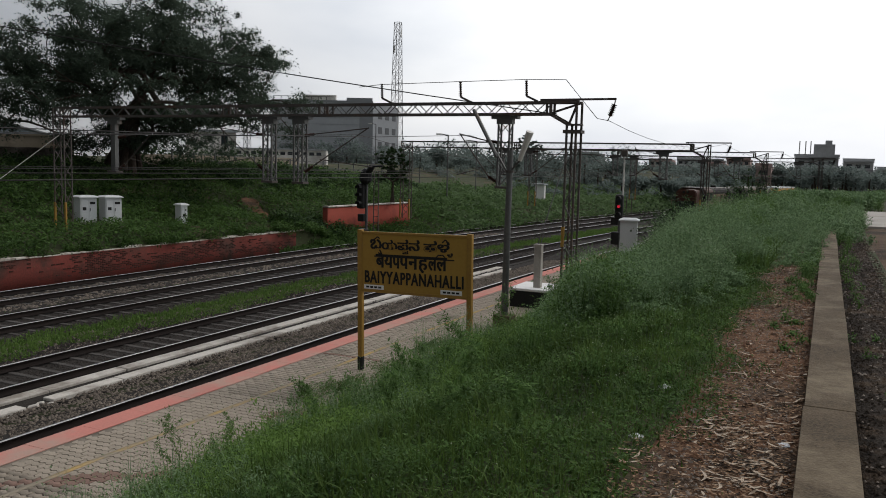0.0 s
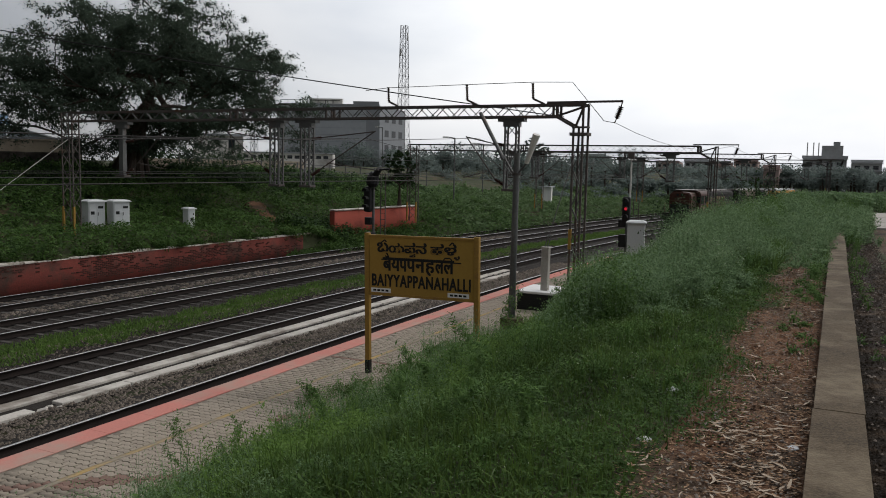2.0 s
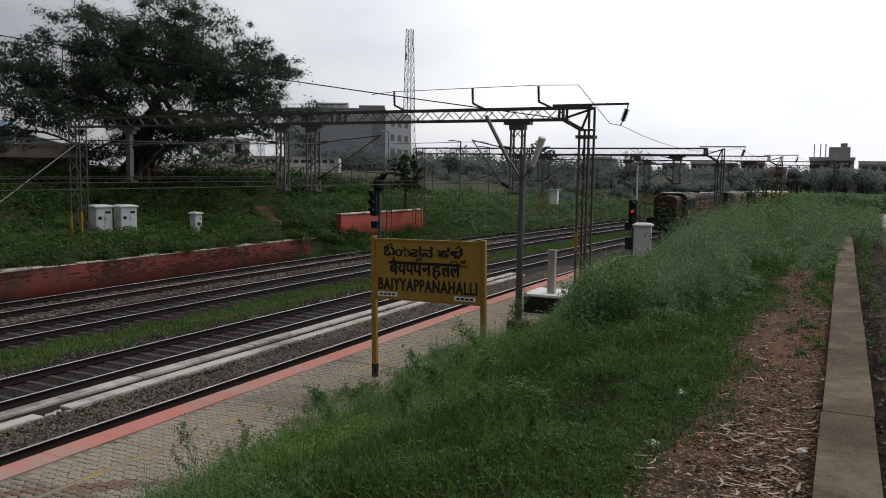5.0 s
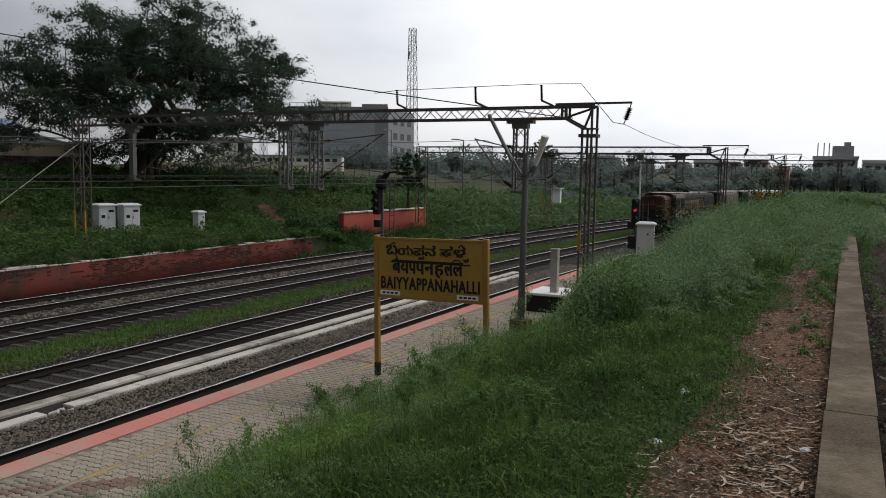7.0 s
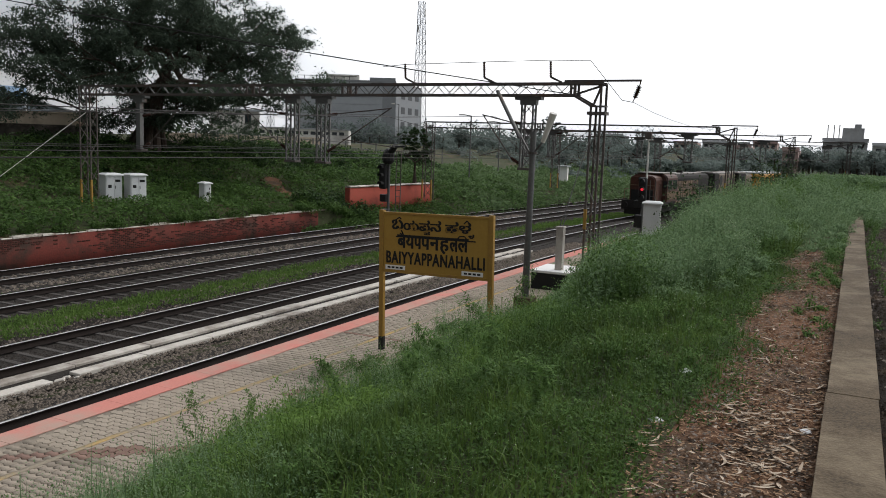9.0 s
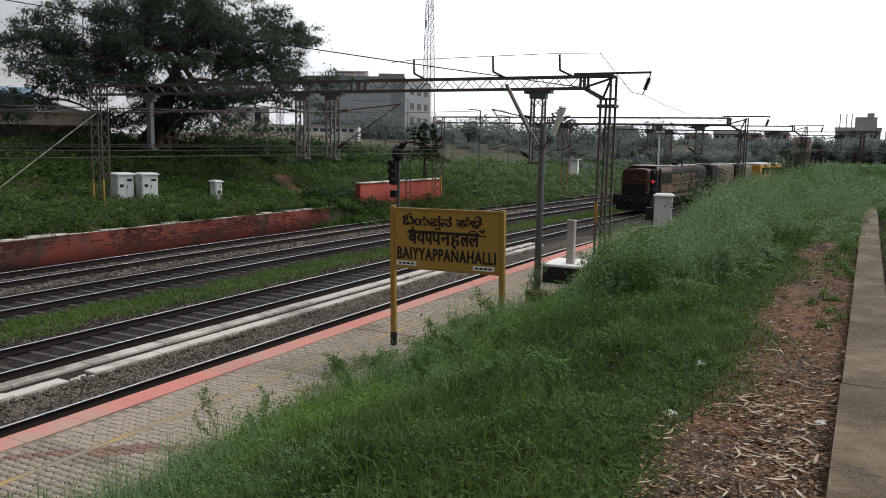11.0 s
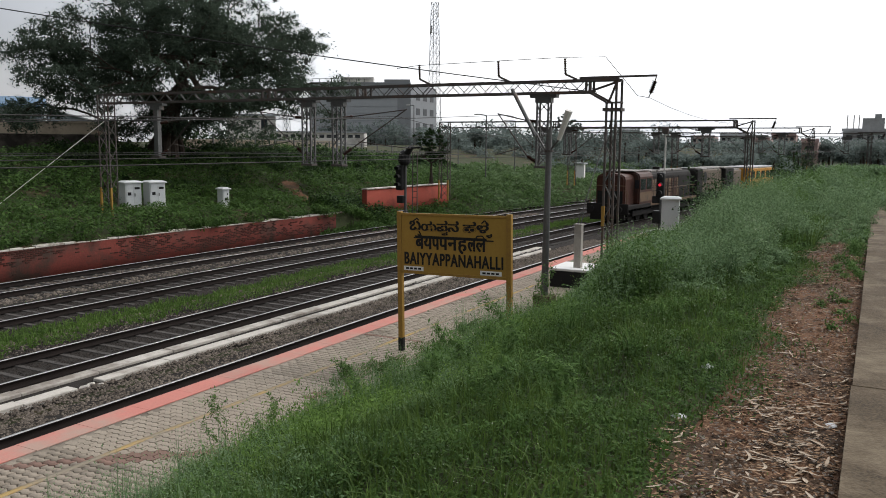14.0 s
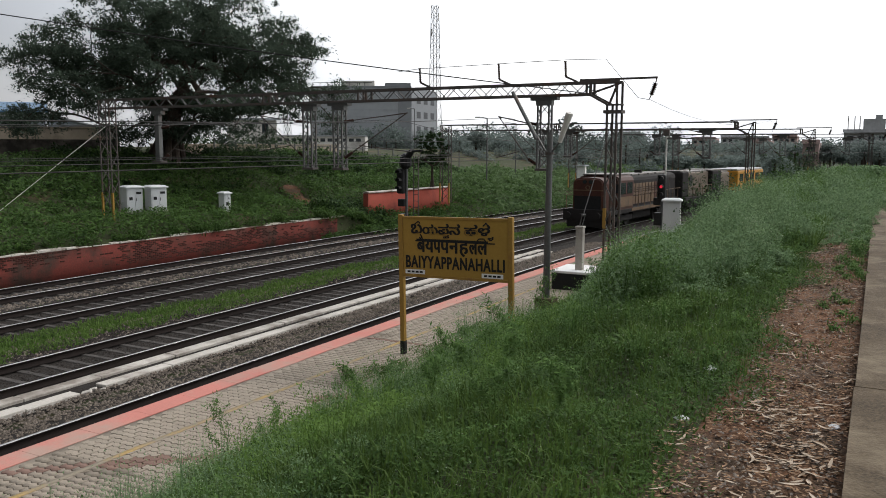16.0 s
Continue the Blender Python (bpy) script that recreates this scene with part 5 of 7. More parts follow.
def patchy(s, y, k, seed):
    return 0.5 + 0.25 * np.sin(s * k * 1.3 + seed) + 0.25 * np.sin(y * k + s * k * 0.7 + seed * 2.1)


def path_edge(y):
    return -0.68 + 0.16 * np.sin(y * 1.3) + 0.10 * np.sin(y * 3.7 + 1)


def sunk(p):
    """How tall growth may stand where the thicket thins towards the platform's end."""
    x, y = p[:, 0], p[:, 1]
    fall = np.interp(-x / y, [0.05, 0.098, 0.123, 0.152, 0.175, 0.207, 0.272, 0.305, 0.33, 0.36], [0.02, 0.025, 0.0316, 0.042, 0.061, 0.092, 0.10, 0.145, 0.178, 0.2])
    return np.clip(EYE + 0.06 - fall * np.hypot(x, y) - p[:, 2], 0.12, 9)


def clumps(s, y, d, seed):
    """Plants grow in bushes about d apart: how full the bush is at a spot (0 to 1), its vigour and its tone."""
    i, j = np.floor(s / d), np.floor(y / d)
    best = np.full(len(s), 9.0)
    vigour, tone = np.zeros(len(s)), np.zeros(len(s))

    def chance(a, b, k):
        h = np.sin(a * 127.1 + b * 311.7 + seed * 17.3 + k * 74.7) * 43758.5453
        return h - np.floor(h)
    for di in (-1, 0, 1):
        for dj in (-1, 0, 1):
            a, b = i + di, j + dj
            r = np.hypot(s / d - a - 0.15 - 0.7 * chance(a, b, 1), y / d - b - 0.15 - 0.7 * chance(a, b, 2))
            near = r < best
            best = np.where(near, r, best)
            vigour = np.where(near, chance(a, b, 3), vigour)
            tone = np.where(near, chance(a, b, 4), tone)
    return np.sqrt(np.clip(1 - (best / 0.78) ** 2, 0.0, 1)), vigour, tone


def bushy(s, y, d, seed):
    full, vigour, _ = clumps(s, y, d, seed)
    return (0.12 + 0.92 * full) * (0.5 + 0.72 * vigour)


def make_near_plants():
    r = np.random.RandomState(21)
    # short grass over the near slope
    s, y = area(r, 95000, -7.9, -0.1, 2.2, 16, 1.25)
    edge = -7.05 + 0.2 * np.sin(y * 1.1) + 0.15 * np.sin(y * 2.7)
    keep = (s > edge) & ((s < path_edge(y)) | (r.uniform(0, 1, len(s)) < 0.05))
    s, y = s[keep], y[keep]
    p = on_ground(s, y)
    tallness = np.interp(s, [-7.3, -6.6, -5.8, -3, -1.6, -0.6], [0.2, 0.5, 1.0, 1.0, 0.6, 0.3])
    v, f = blades(len(p), r, p, (0.07 + 0.13 * patchy(s, y, 1.1, 3) + 0.14 * bushy(s, y, 0.5, 41)) * tallness * r.uniform(0.6, 1.4, len(p)), 0.7, 0.0045)
    sheet("grass", v, f, M["grass"], "short green grass over the slope", "grass", "stuff")
    # small-leaved ground cover
    s, y = area(r, 230000, -7.9, -0.3, 2.4, 15, 1.35)
    keep = (s > -7.0 + 0.2 * np.sin(y * 1.1) + 0.15 * np.sin(y * 2.7)) & (s < path_edge(y) - 0.02 + 0.12 * r.normal(0, 1, len(s)))
    s, y = s[keep], y[keep]
    at = on_ground(s, y, -0.015)
    at[:, 2] += 0.15 * r.uniform(0, 1, len(s)) * (0.1 + bushy(s, y, 0.55, 17)) * np.interp(s, [-2.5, -0.8], [1.0, 0.4])
    v, f = leaves(len(at), r, at, 0.023 * r.uniform(0.6, 1.5, len(at)) * (0.8 + y / 18), 0.4, 0.5)
    sheet("ground_cover", v, f, M["cover"], "dense small-leaved green ground cover on the slope", "undergrowth", "stuff")
    s, y = area(r, 30000, -7.6, -0.8, 14, 34, 1.3)
    p = on_ground(s, y)
    v, f = blades(len(p), r, p, 0.25 * r.uniform(0.5, 1.5, len(p)), 0.5, 0.011)
    sheet("grass", v, f, M["grass"], "rough green grass over the slope", "grass", "stuff")

    def weeds(name, count, s0, s1, y0, y1, h, per, size, mat, label, seed, law=1.0, cond=None, spread=0.28):
        q = np.random.RandomState(seed)
        s, y = area(q, count, s0, s1, y0, y1, law)
        if cond is not None:
            k = cond(s, y, q)
            s, y = s[k], y[k]
        p = on_ground(s, y, 0.03)
        hh = h(s, y) * q.uniform(0.6, 1.25, len(p))
        if name == "thicket":
            # the thicket lies lower towards the platform's end
            full, vigour, _ = clumps(s, y, 1.35 if y1 < 23 else 2.2, 11 if y1 < 23 else 14)
            hh = np.minimum(hh, sunk(p) * q.uniform(0.75, 1.05, len(p)) * np.where(y < 38, 0.4 + 0.45 * full + 0.3 * vigour * full, 0.85 + 0.3 * full))
        v, f = join(weed_plants(q, p, hh, per, size, spread))
        sheet(name, v, f, mat, label, "weeds", "stuff")

    def low(s, y):
        return (0.12 + 0.30 * patchy(s, y, 0.9, 1)) * np.interp(s, [-7.2, -6.8, -5.8, -2.6, -1.4, -0.7], [0.15, 0.4, 1.0, 1.0, 0.5, 0.25])
    open_side = lambda s, y, q: s < path_edge(y) - 0.05
    weeds("weeds", 2300, -7.0, -0.8, 2.8, 14, lambda s, y: low(s, y) * 1.6 * bushy(s, y, 0.7, 3), 22, 0.022, M["weed"], "low leafy green weeds", 31, 1.15, open_side, 0.6)
    weeds("weeds", 1700, -6.9, -2.0, 2.8, 13, lambda s, y: low(s, y) * 1.9 * bushy(s, y, 0.8, 5), 24, 0.018, M["weed_pale"], "pale feathery weeds", 32, 1.1, lambda s, y, q: patchy(s, y, 0.7, 6) > 0.45, 0.5)

    # bushy clumps beside the platform
    def clump(s, y):
        return (0.20 + 0.60 * np.clip(patchy(s, y, 1.6, 2) - 0.25, 0, 1)) * np.interp(s, [-7.0, -6.5, -5.7], [0.2, 0.5, 1.0])
    weeds("weeds", 1200, -6.9, -3.0, 4.0, 13.5, lambda s, y: np.minimum(clump(s, y) * 1.2 * bushy(s, y, 0.9, 8), 0.5), 30, 0.027, M["frond"], "bushy bright green weeds beside the platform", 42, 1.0, lambda s, y, q: patchy(s, y, 1.6, 2) > 0.42, 0.7)

    # the tall thicket further on
    def front(s):
        return np.interp(s, [-7.5, -6.2, -5.0, -3.5, -2.4, -1.5, -1.0, -0.7], [16.0, 14.6, 11.8, 8.9, 7.6, 8.4, 10.5, 15.0])

    def tall(s, y):
        # its edge runs slantwise down the slope
        slant = np.interp(-s / y, [0.16, 0.26, 0.285, 0.30, 0.315, 0.36, 0.45], [1.05, 1.15, 1.15, 0.75, 0.36, 0.26, 0.16])
        return np.clip(0.45 + 0.25 * (y - front(s)), 0.3, 1.0) * slant * np.interp(s, [-3.0, -2.0, -1.3, -0.8], [1.0, 0.8, 0.42, 0.2]) * (0.6 + 0.8 * patchy(s, y, 1.1, 5))
    pale = lambda s, y, q: (y > front(s)) & (clumps(s, y, 1.35, 11)[2] > 0.42)
    green = lambda s, y, q: (y > front(s)) & (clumps(s, y, 1.35, 11)[2] <= 0.47)
    weeds("thicket", 2500, -7.0, -0.9, 7.5, 22, lambda s, y: tall(s, y) * 1.45 * bushy(s, y, 1.35, 11), 42, 0.036, M["weed_pale"], "tall pale green thicket of weeds", 33, cond=pale, spread=0.4)
    weeds("thicket", 2300, -7.0, -0.9, 7.5, 22, lambda s, y: tall(s, y) * 1.4 * bushy(s, y, 1.35, 11), 42, 0.038, M["weed"], "tall green thicket of weeds", 34, cond=green, spread=0.4)
    mid = lambda s, y: 1.6 * np.interp(s, [-8, -7.0, -6.3, -4.5, -2.6, -1.5, -0.7], [0.3, 0.6, 0.95, 1.0, 0.75, 0.35, 0.15]) * (0.8 + 0.4 * patchy(s, y, 0.6, 8))
    weeds("thicket", 1700, -7.9, -0.8, 22, 45, lambda s, y: mid(s, y) * 1.3 * bushy(s, y, 2.2, 14), 28, 0.066, M["weed_pale"], "tall pale green thicket of weeds", 35, cond=lambda s, y, q: clumps(s, y, 2.2, 14)[2] > 0.4, spread=0.4)
    weeds("thicket", 1300, -7.9, -0.8, 22, 45, lambda s, y: mid(s, y) * 1.3 * bushy(s, y, 2.2, 14), 28, 0.066, M["weed"], "tall green thicket of weeds", 40, cond=lambda s, y, q: clumps(s, y, 2.2, 14)[2] < 0.55, spread=0.4)
    weeds("thicket", 1500, -8.6, 1.5, 42, 80, lambda s, y: 1.7 * np.interp(s, [-9, -7.5, -5, -2.6, 1], [0.25, 0.6, 1.0, 1.0, 0.7]), 22, 0.15, M["weed_pale"], "green thicket of weeds on the bank", 36, spread=0.5)
    weeds("thicket", 1300, -8.6, 14.0, 62, 150, lambda s, y: 1.05 + 0 * s, 15, 0.26, M["weed_pale"], "far green thicket of weeds on the bank", 37, spread=0.5)
    weeds("weeds", 40, 0.27, 0.55, 6, 30, lambda s, y: 0.10 + 0.012 * y, 20, 0.032, M["weed"], "weeds along the foot of the low wall", 38, 1.0)
    weeds("weeds", 60, -0.5, -0.08, 6, 22, lambda s, y: 0.16 + 0 * s, 24, 0.035, M["weed"], "weeds along the low wall", 41, 1.0, lambda s, y, q: np.sin(y * 1.7) > 0.1)
    weeds("weeds", 46, -0.30, -0.06, 10.3, 16.5, lambda s, y: 0.24 * bushy(s, y, 0.8, 31) + 0.03, 30, 0.028, M["weed"], "bushy weeds against the low wall", 47, 1.0)
    weeds("thicket", 700, -1.2, 7.0, 18.5, 46, lambda s, y: np.clip(0.22 + 0.03 * (y - 20), 0.2, 0.75), 26, 0.055, M["weed"], "weeds round the end of the low wall", 39, 1.0, cond=lambda s, y, q: ((s < -0.1) | (y > 22)) & ((s < 0.55) | (y > 41.5)))
    weeds("thicket", 420, -1.5, -0.03, 14.5, 24, lambda s, y: np.clip(0.14 + 0.05 * (y - 14.5), 0.14, 0.55), 26, 0.04, M["weed_pale"], "fine weeds closing over the end of the path", 45, 1.0, spread=0.5)
    weeds("thicket", 500, -1.6, 1.0, 22, 40, lambda s, y: 0.5 + 0 * s, 26, 0.06, M["weed_pale"], "fine thicket beyond the end of the low wall", 46, 1.0, spread=0.5)
    # pale flower heads over the weeds
    s, y = area(r, 9000, -6.8, -1.2, 3.2, 15, 1.2)
    keep = patchy(s, y, 1.2, 9) > 0.42
    s, y = s[keep], y[keep]
    at = on_ground(s, y, 0.0)
    at[:, 2] += np.minimum(np.where(y > front(s), tall(s, y) * r.uniform(0.7, 1.1, len(s)), low(s, y) * r.uniform(0.5, 1.1, len(s))), sunk(at) * 0.9)
    v, f = leaves(len(at), r, at, 0.009 * r.uniform(0.5, 1.6, len(at)) * (0.6 + y / 12), 0.5, 0.8)
    sheet("flower_heads", v, f, M["flower"], "tiny pale flower heads among the weeds", "flowers", "stuff")
    # green between the tracks
    s, y = area(r, 62000, -21.3, -18.7, 6, 75, 1.4)
    k = np.abs(s + 19.95 + 0.25 * np.sin(y * 0.5)) < 1.1 + 0.25 * np.sin(y * 2.3)
    p = np.stack([s[k] + bend(y[k]), y[k], np.full(k.sum(), -0.33)], -1)
    v, f = blades(len(p), r, p, r.uniform(0.12, 0.28, len(p)), 0.7, 0.020)
    sheet("grass", v, f, M["trackgrass"], "green grass between two tracks", "grass", "stuff")
    s, y = area(r, 12000, -25.1, -24.1, 8, 75, 1.3)
    p = np.stack([s + bend(y), y, np.full(len(s), -0.33)], -1)
    v, f = blades(len(p), r, p, r.uniform(0.06, 0.16, len(p)), 0.5, 0.016)
    sheet("grass", v, f, M["trackgrass"], "thin dry grass between two tracks", "grass", "stuff")
    # growth patches on the platform
    q = np.random.RandomState(44)
    for cs, cy, rs, ry in ((-8.25, 17.1, 0.42, 0.8), (-8.15, 13.0, 0.6, 1.4), (-7.9, 14.8, 0.6, 1.1)):
        n = 2600
        a = q.uniform(0, 6.283, n)
        d = q.uniform(0, 1, n) ** 0.75 * (0.8 + 0.3 * np.sin(2 * a + cy) + 0.25 * np.sin(5 * a + cs))
        p = np.stack([cs + np.cos(a) * d * rs, cy + np.sin(a) * d * ry, np.full(n, PLAT - 0.005)], -1)
        v, f = blades(n, q, p, q.uniform(0.015, 0.05, n), 1.2, 0.006)
        sheet("grass", v, f, M["grass"], "grass growing through the paving", "grass", "stuff")


make_near_plants()


SLIP = ((-36.0, 43.9), (-32.0, 41.9))


def off_slip(s, y, gap):
    """Where the bank is further than gap from the bare slip."""
    p0, p1 = (np.array(p) for p in SLIP)
    d = p1 - p0
    k = np.clip(((s - p0[0]) * d[0] + (y - p0[1]) * d[1]) / (d ** 2).sum(), 0, 1)
    return np.hypot(s - p0[0] - k * d[0], y - p0[1] - k * d[1]) > gap


def make_bank_plants():
    r = np.random.RandomState(51)
    # creeping green cover of the far bank
    s, y = area(r, 115000, -45, -27.4, 4, 72, 1.0)
    bare = ~off_slip(s, y, 0.42)
    k = ~bare & ((s < -28.9) | (y > 41.5 + (s + 27.4) * -1.0))
    s, y = s[k], y[k]
    full, vigour, _ = clumps(s, y, 1.9, 23)
    h = 0.06 + 0.75 * full * vigour + 0.15 * patchy(s, y, 0.8, 4) + 0.2 * np.interp(s, [-46, -38, -34, -29], [1, 0.7, 0.2, 0.25])
    at = on_ground(s, y)
    at[:, 2] += h * r.uniform(0, 1, len(s)) ** 0.7
    v, f = leaves(len(at), r, at, 0.15 * r.uniform(0.6, 1.6, len(at)), 0.5, 0.6)
    sheet("bank_growth", v, f, M["bank"], "green creepers and grass covering the bank", "undergrowth", "stuff")
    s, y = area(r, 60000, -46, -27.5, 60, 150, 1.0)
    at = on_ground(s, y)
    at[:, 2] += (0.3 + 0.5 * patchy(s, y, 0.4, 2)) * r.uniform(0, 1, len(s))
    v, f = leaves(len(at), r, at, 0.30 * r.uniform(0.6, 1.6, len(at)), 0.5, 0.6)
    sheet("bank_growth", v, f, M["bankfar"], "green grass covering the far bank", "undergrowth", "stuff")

    def shrubs(count, s0, s1, y0, y1, r0, r1, size, mat, seed, per, label, squash=0.8, stand=0.45):
        q = np.random.RandomState(seed)
        s, y = area(q, count, s0, s1, y0, y1)
        clear = off_slip(s, y, min(r1, 0.7))
        s, y = s[clear], y[clear]
        count = len(s)
        c = on_ground(s, y)
        rad = q.uniform(r0, r1, count)
        d = q.normal(0, 1, (count, per, 3))
        d /= np.linalg.norm(d, axis=-1, keepdims=True)
        d *= (q.uniform(0.25, 1, (count, per, 1)) ** 0.5) * (1 + 0.35 * np.sin(d[..., :1] * 7 + d[..., 1:2] * 5))
        at = c[:, None] + d * rad[:, None, None] * np.array([1.15, 1.15, squash]) + np.array([0, 0, stand]) * rad[:, None, None]
        at = at.reshape(-1, 3)
        v, f = leaves(len(at), q, at, size * q.uniform(0.6, 1.5, len(at)), 0.6, 0.55)
        sheet("shrubbery", v, f, mat, label, "shrubs", "stuff")

    shrubs(110, -45, -38.5, 44, 75, 0.4, 0.9, 0.2, M["bankdark"], 61, 300, "dark green shrubs along the top of the bank")
    shrubs(60, -38, -30, 30, 60, 0.3, 0.8, 0.16, M["bank"], 62, 160, "green shrubs on the bank")
    shrubs(130, -29.6, -28.95, 6, 42, 0.18, 0.42, 0.1, M["bank"], 63, 130, "green creeper hanging over the brick wall")
    shrubs(70, -29.2, -28.2, 38.5, 45, 0.25, 0.5, 0.12, M["bank"], 74, 170, "green growth on the ramp at the end of the brick wall")
    shrubs(30, -31.5, -28.5, 40.5, 46, 0.4, 0.8, 0.16, M["bankdark"], 64, 220, "dark shrubs at the end of the brick wall")
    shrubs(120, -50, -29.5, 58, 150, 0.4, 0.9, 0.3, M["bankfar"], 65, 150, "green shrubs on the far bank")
    shrubs(40, -29.9, -28.4, 44, 56, 0.25, 0.5, 0.14, M["bank"], 66, 120, "weeds along the foot of the red wall")
    shrubs(9, -8.2, -6.6, 26, 34, 0.35, 0.6, 0.10, M["weed"], 67, 260, "bushy weeds beside the portal column")
    shrubs(230, -43, -29.6, 7, 60, 0.25, 0.75, 0.15, M["bank"], 69, 110, "mounds of green creeper on the bank", 0.6)
    shrubs(60, -43, -36.0, 7, 60, 0.4, 0.9, 0.17, M["bankdark"], 70, 160, "dark bushes on the bank", 0.7)
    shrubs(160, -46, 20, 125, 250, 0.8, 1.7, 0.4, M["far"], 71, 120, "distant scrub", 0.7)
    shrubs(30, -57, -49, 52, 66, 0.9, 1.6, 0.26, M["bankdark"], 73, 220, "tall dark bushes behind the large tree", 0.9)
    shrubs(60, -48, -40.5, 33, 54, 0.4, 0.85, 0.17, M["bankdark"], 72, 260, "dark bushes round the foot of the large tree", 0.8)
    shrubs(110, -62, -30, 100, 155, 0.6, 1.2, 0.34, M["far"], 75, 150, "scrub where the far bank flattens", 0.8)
    shrubs(90, -44.5, -38.5, 8, 44, 0.25, 0.5, 0.14, M["bankdark"], 76, 170, "low dark shrubs along the top of the bank")
    shrubs(44, -30.4, -28.3, 40.2, 43.5, 0.25, 0.5, 0.12, M["bank"], 78, 170, "green growth over the end of the brick wall")
    # a bare earth slip on the bank
    u = np.linspace(0, 1, 24)[:, None]
    w = np.linspace(-1, 1, 7)[None]
    p0, p1 = SLIP
    s = p0[0] + (p1[0] - p0[0]) * u + w * 0.25
    y = p0[1] + (p1[1] - p0[1]) * u + w * (0.42 + 0.2 * np.sin(u * 7 + 1))
    z = earth(s, y) + 0.09 - 0.08 * np.abs(w) + 0.05 * np.sin(u * 40) * np.cos(w * 5)
    v = np.stack([s + bend(y), y, z], -1).reshape(-1, 3)
    a = (np.arange(23)[:, None] * 7 + np.arange(6)[None]).reshape(-1)
    sheet("earth_slip", v, np.stack([a, a + 1, a + 8, a + 7], -1), M["path"], "bare reddish earth slip on the green bank", "earth", "structure", smooth=True)
    shrubs(3, -5.9, -5.3, 33.2, 34.8, 1.1, 1.4, 0.12, M["bankdark"], 68, 900, "dark bush in the thicket", 0.9, 1.05)
    shrubs(2, -4.8, -4.2, 44.5, 45.5, 1.2, 1.5, 0.14, M["bankdark"], 77, 800, "dark spiky bush on the ridge of the bank", 0.9, 1.05)


make_bank_plants()


def make_tree(name, base, height, crown_r, trunk_r, seed, label, leaf, mat, clumps, per, lean=(0, 0), low=0.35, fork=0.28, flat=0.62, gap=-0.35):
    """A tapered trunk that forks into limbs and branchlets; leaves grow in clumps at the branch ends."""
    rnd = random.Random(seed)
    q = np.random.RandomState(seed)
    tree = thing(name, label, "tree", Matrix.Translation(base))
    bm = bmesh.new()
    ends = []

    def limb(p, d, length, radius, depth):
        steps = 4
        for i in range(steps):
            d = (d + Vector((rnd.uniform(-1, 1), rnd.uniform(-1, 1), rnd.uniform(-0.4, 0.5))) * 0.22).normalized()
            e = p + d * length / steps
            r2 = radius * 0.86
            bar(bm, p, e + d * 0.05, radius * 2, sides=7 if depth < 2 else 5, w2=r2 * 2)
            p, radius = e, r2
            if depth >= 1 and i >= 1:
                ends.append(p.copy())
        if depth < 3:
            for _ in range(rnd.choice((2, 3, 3)) if depth else 5):
                a = rnd.uniform(0, 6.283)
                out = Vector((math.cos(a), math.sin(a), rnd.uniform(0.0, 0.75)))
                limb(p, (d * 0.55 + out).normalized(), length * rnd.uniform(0.6, 0.85), radius * 0.68, depth + 1)
        else:
            ends.append(p.copy())

    d = Vector((lean[0], lean[1], 1)).normalized()
    p = Vector((0, 0, -0.3))
    bar(bm, p, p + d * (0.5), trunk_r * 2.9, sides=10, w2=trunk_r * 2.1)
    limb(p + d * 0.4, d, height * fork, trunk_r, 0)
    part("trunk", bm, M["bark"], tree, "brown trunk and limbs")
    pts = np.array([v[:] for v in ends])
    # spread the clumps over an uneven dome whose skeleton is the branches
    n = clumps
    c = pts[q.randint(0, len(pts), n)] * 1.0
    th = q.uniform(0, 6.283, n)
    rr = crown_r * np.sqrt(q.uniform(0.02, 1, n)) * (1 + 0.13 * np.sin(th * 3 + seed) + 0.09 * np.sin(th * 7))
    roof = np.sqrt(np.clip(1 - (rr / (crown_r * 1.25)) ** 2, 0, 1))
    zz = height * low + height * (1 - low) * roof * q.uniform(0.02, 1.0, n) ** 0.85
    dome = np.stack([np.cos(th) * rr + lean[0] * height * 0.5, np.sin(th) * rr + lean[1] * height * 0.5, zz], -1)
    w = q.uniform(0.6, 1.0, (n, 1))
    c = c * (1 - w) + dome * w
    # gaps between the boughs
    f1, f2 = 7.5 / crown_r, 9.0 / height
    hole = np.sin(c[:, 0] * f1 + seed) * np.sin(c[:, 2] * f2 + 1 + 0.5 * np.sin(c[:, 1] * f1)) + 0.6 * np.sin(c[:, 0] * f1 * 1.9 + c[:, 2] * f2 * 1.5 + c[:, 1] * f1)
    c = c[hole > gap]
    n = len(c)
    cr = crown_r * 0.075 * q.uniform(0.6, 1.6, n)
    ball = q.normal(0, 1, (n, per, 3))
    ball *= q.uniform(0.2, 1.15, (n, per, 1)) / np.linalg.norm(ball, axis=-1, keepdims=True)
    at = c[:, None] + ball * cr[:, None, None] * np.array([1.15, 1.15, flat])
    at = at.reshape(-1, 3)
    v, f = leaves(len(at), q, at, leaf * q.uniform(0.6, 1.5, len(at)), 0.6, 0.5)
    sheet("crown", v, f, mat, "dense uneven leafy crown", parent=tree)
    return tree


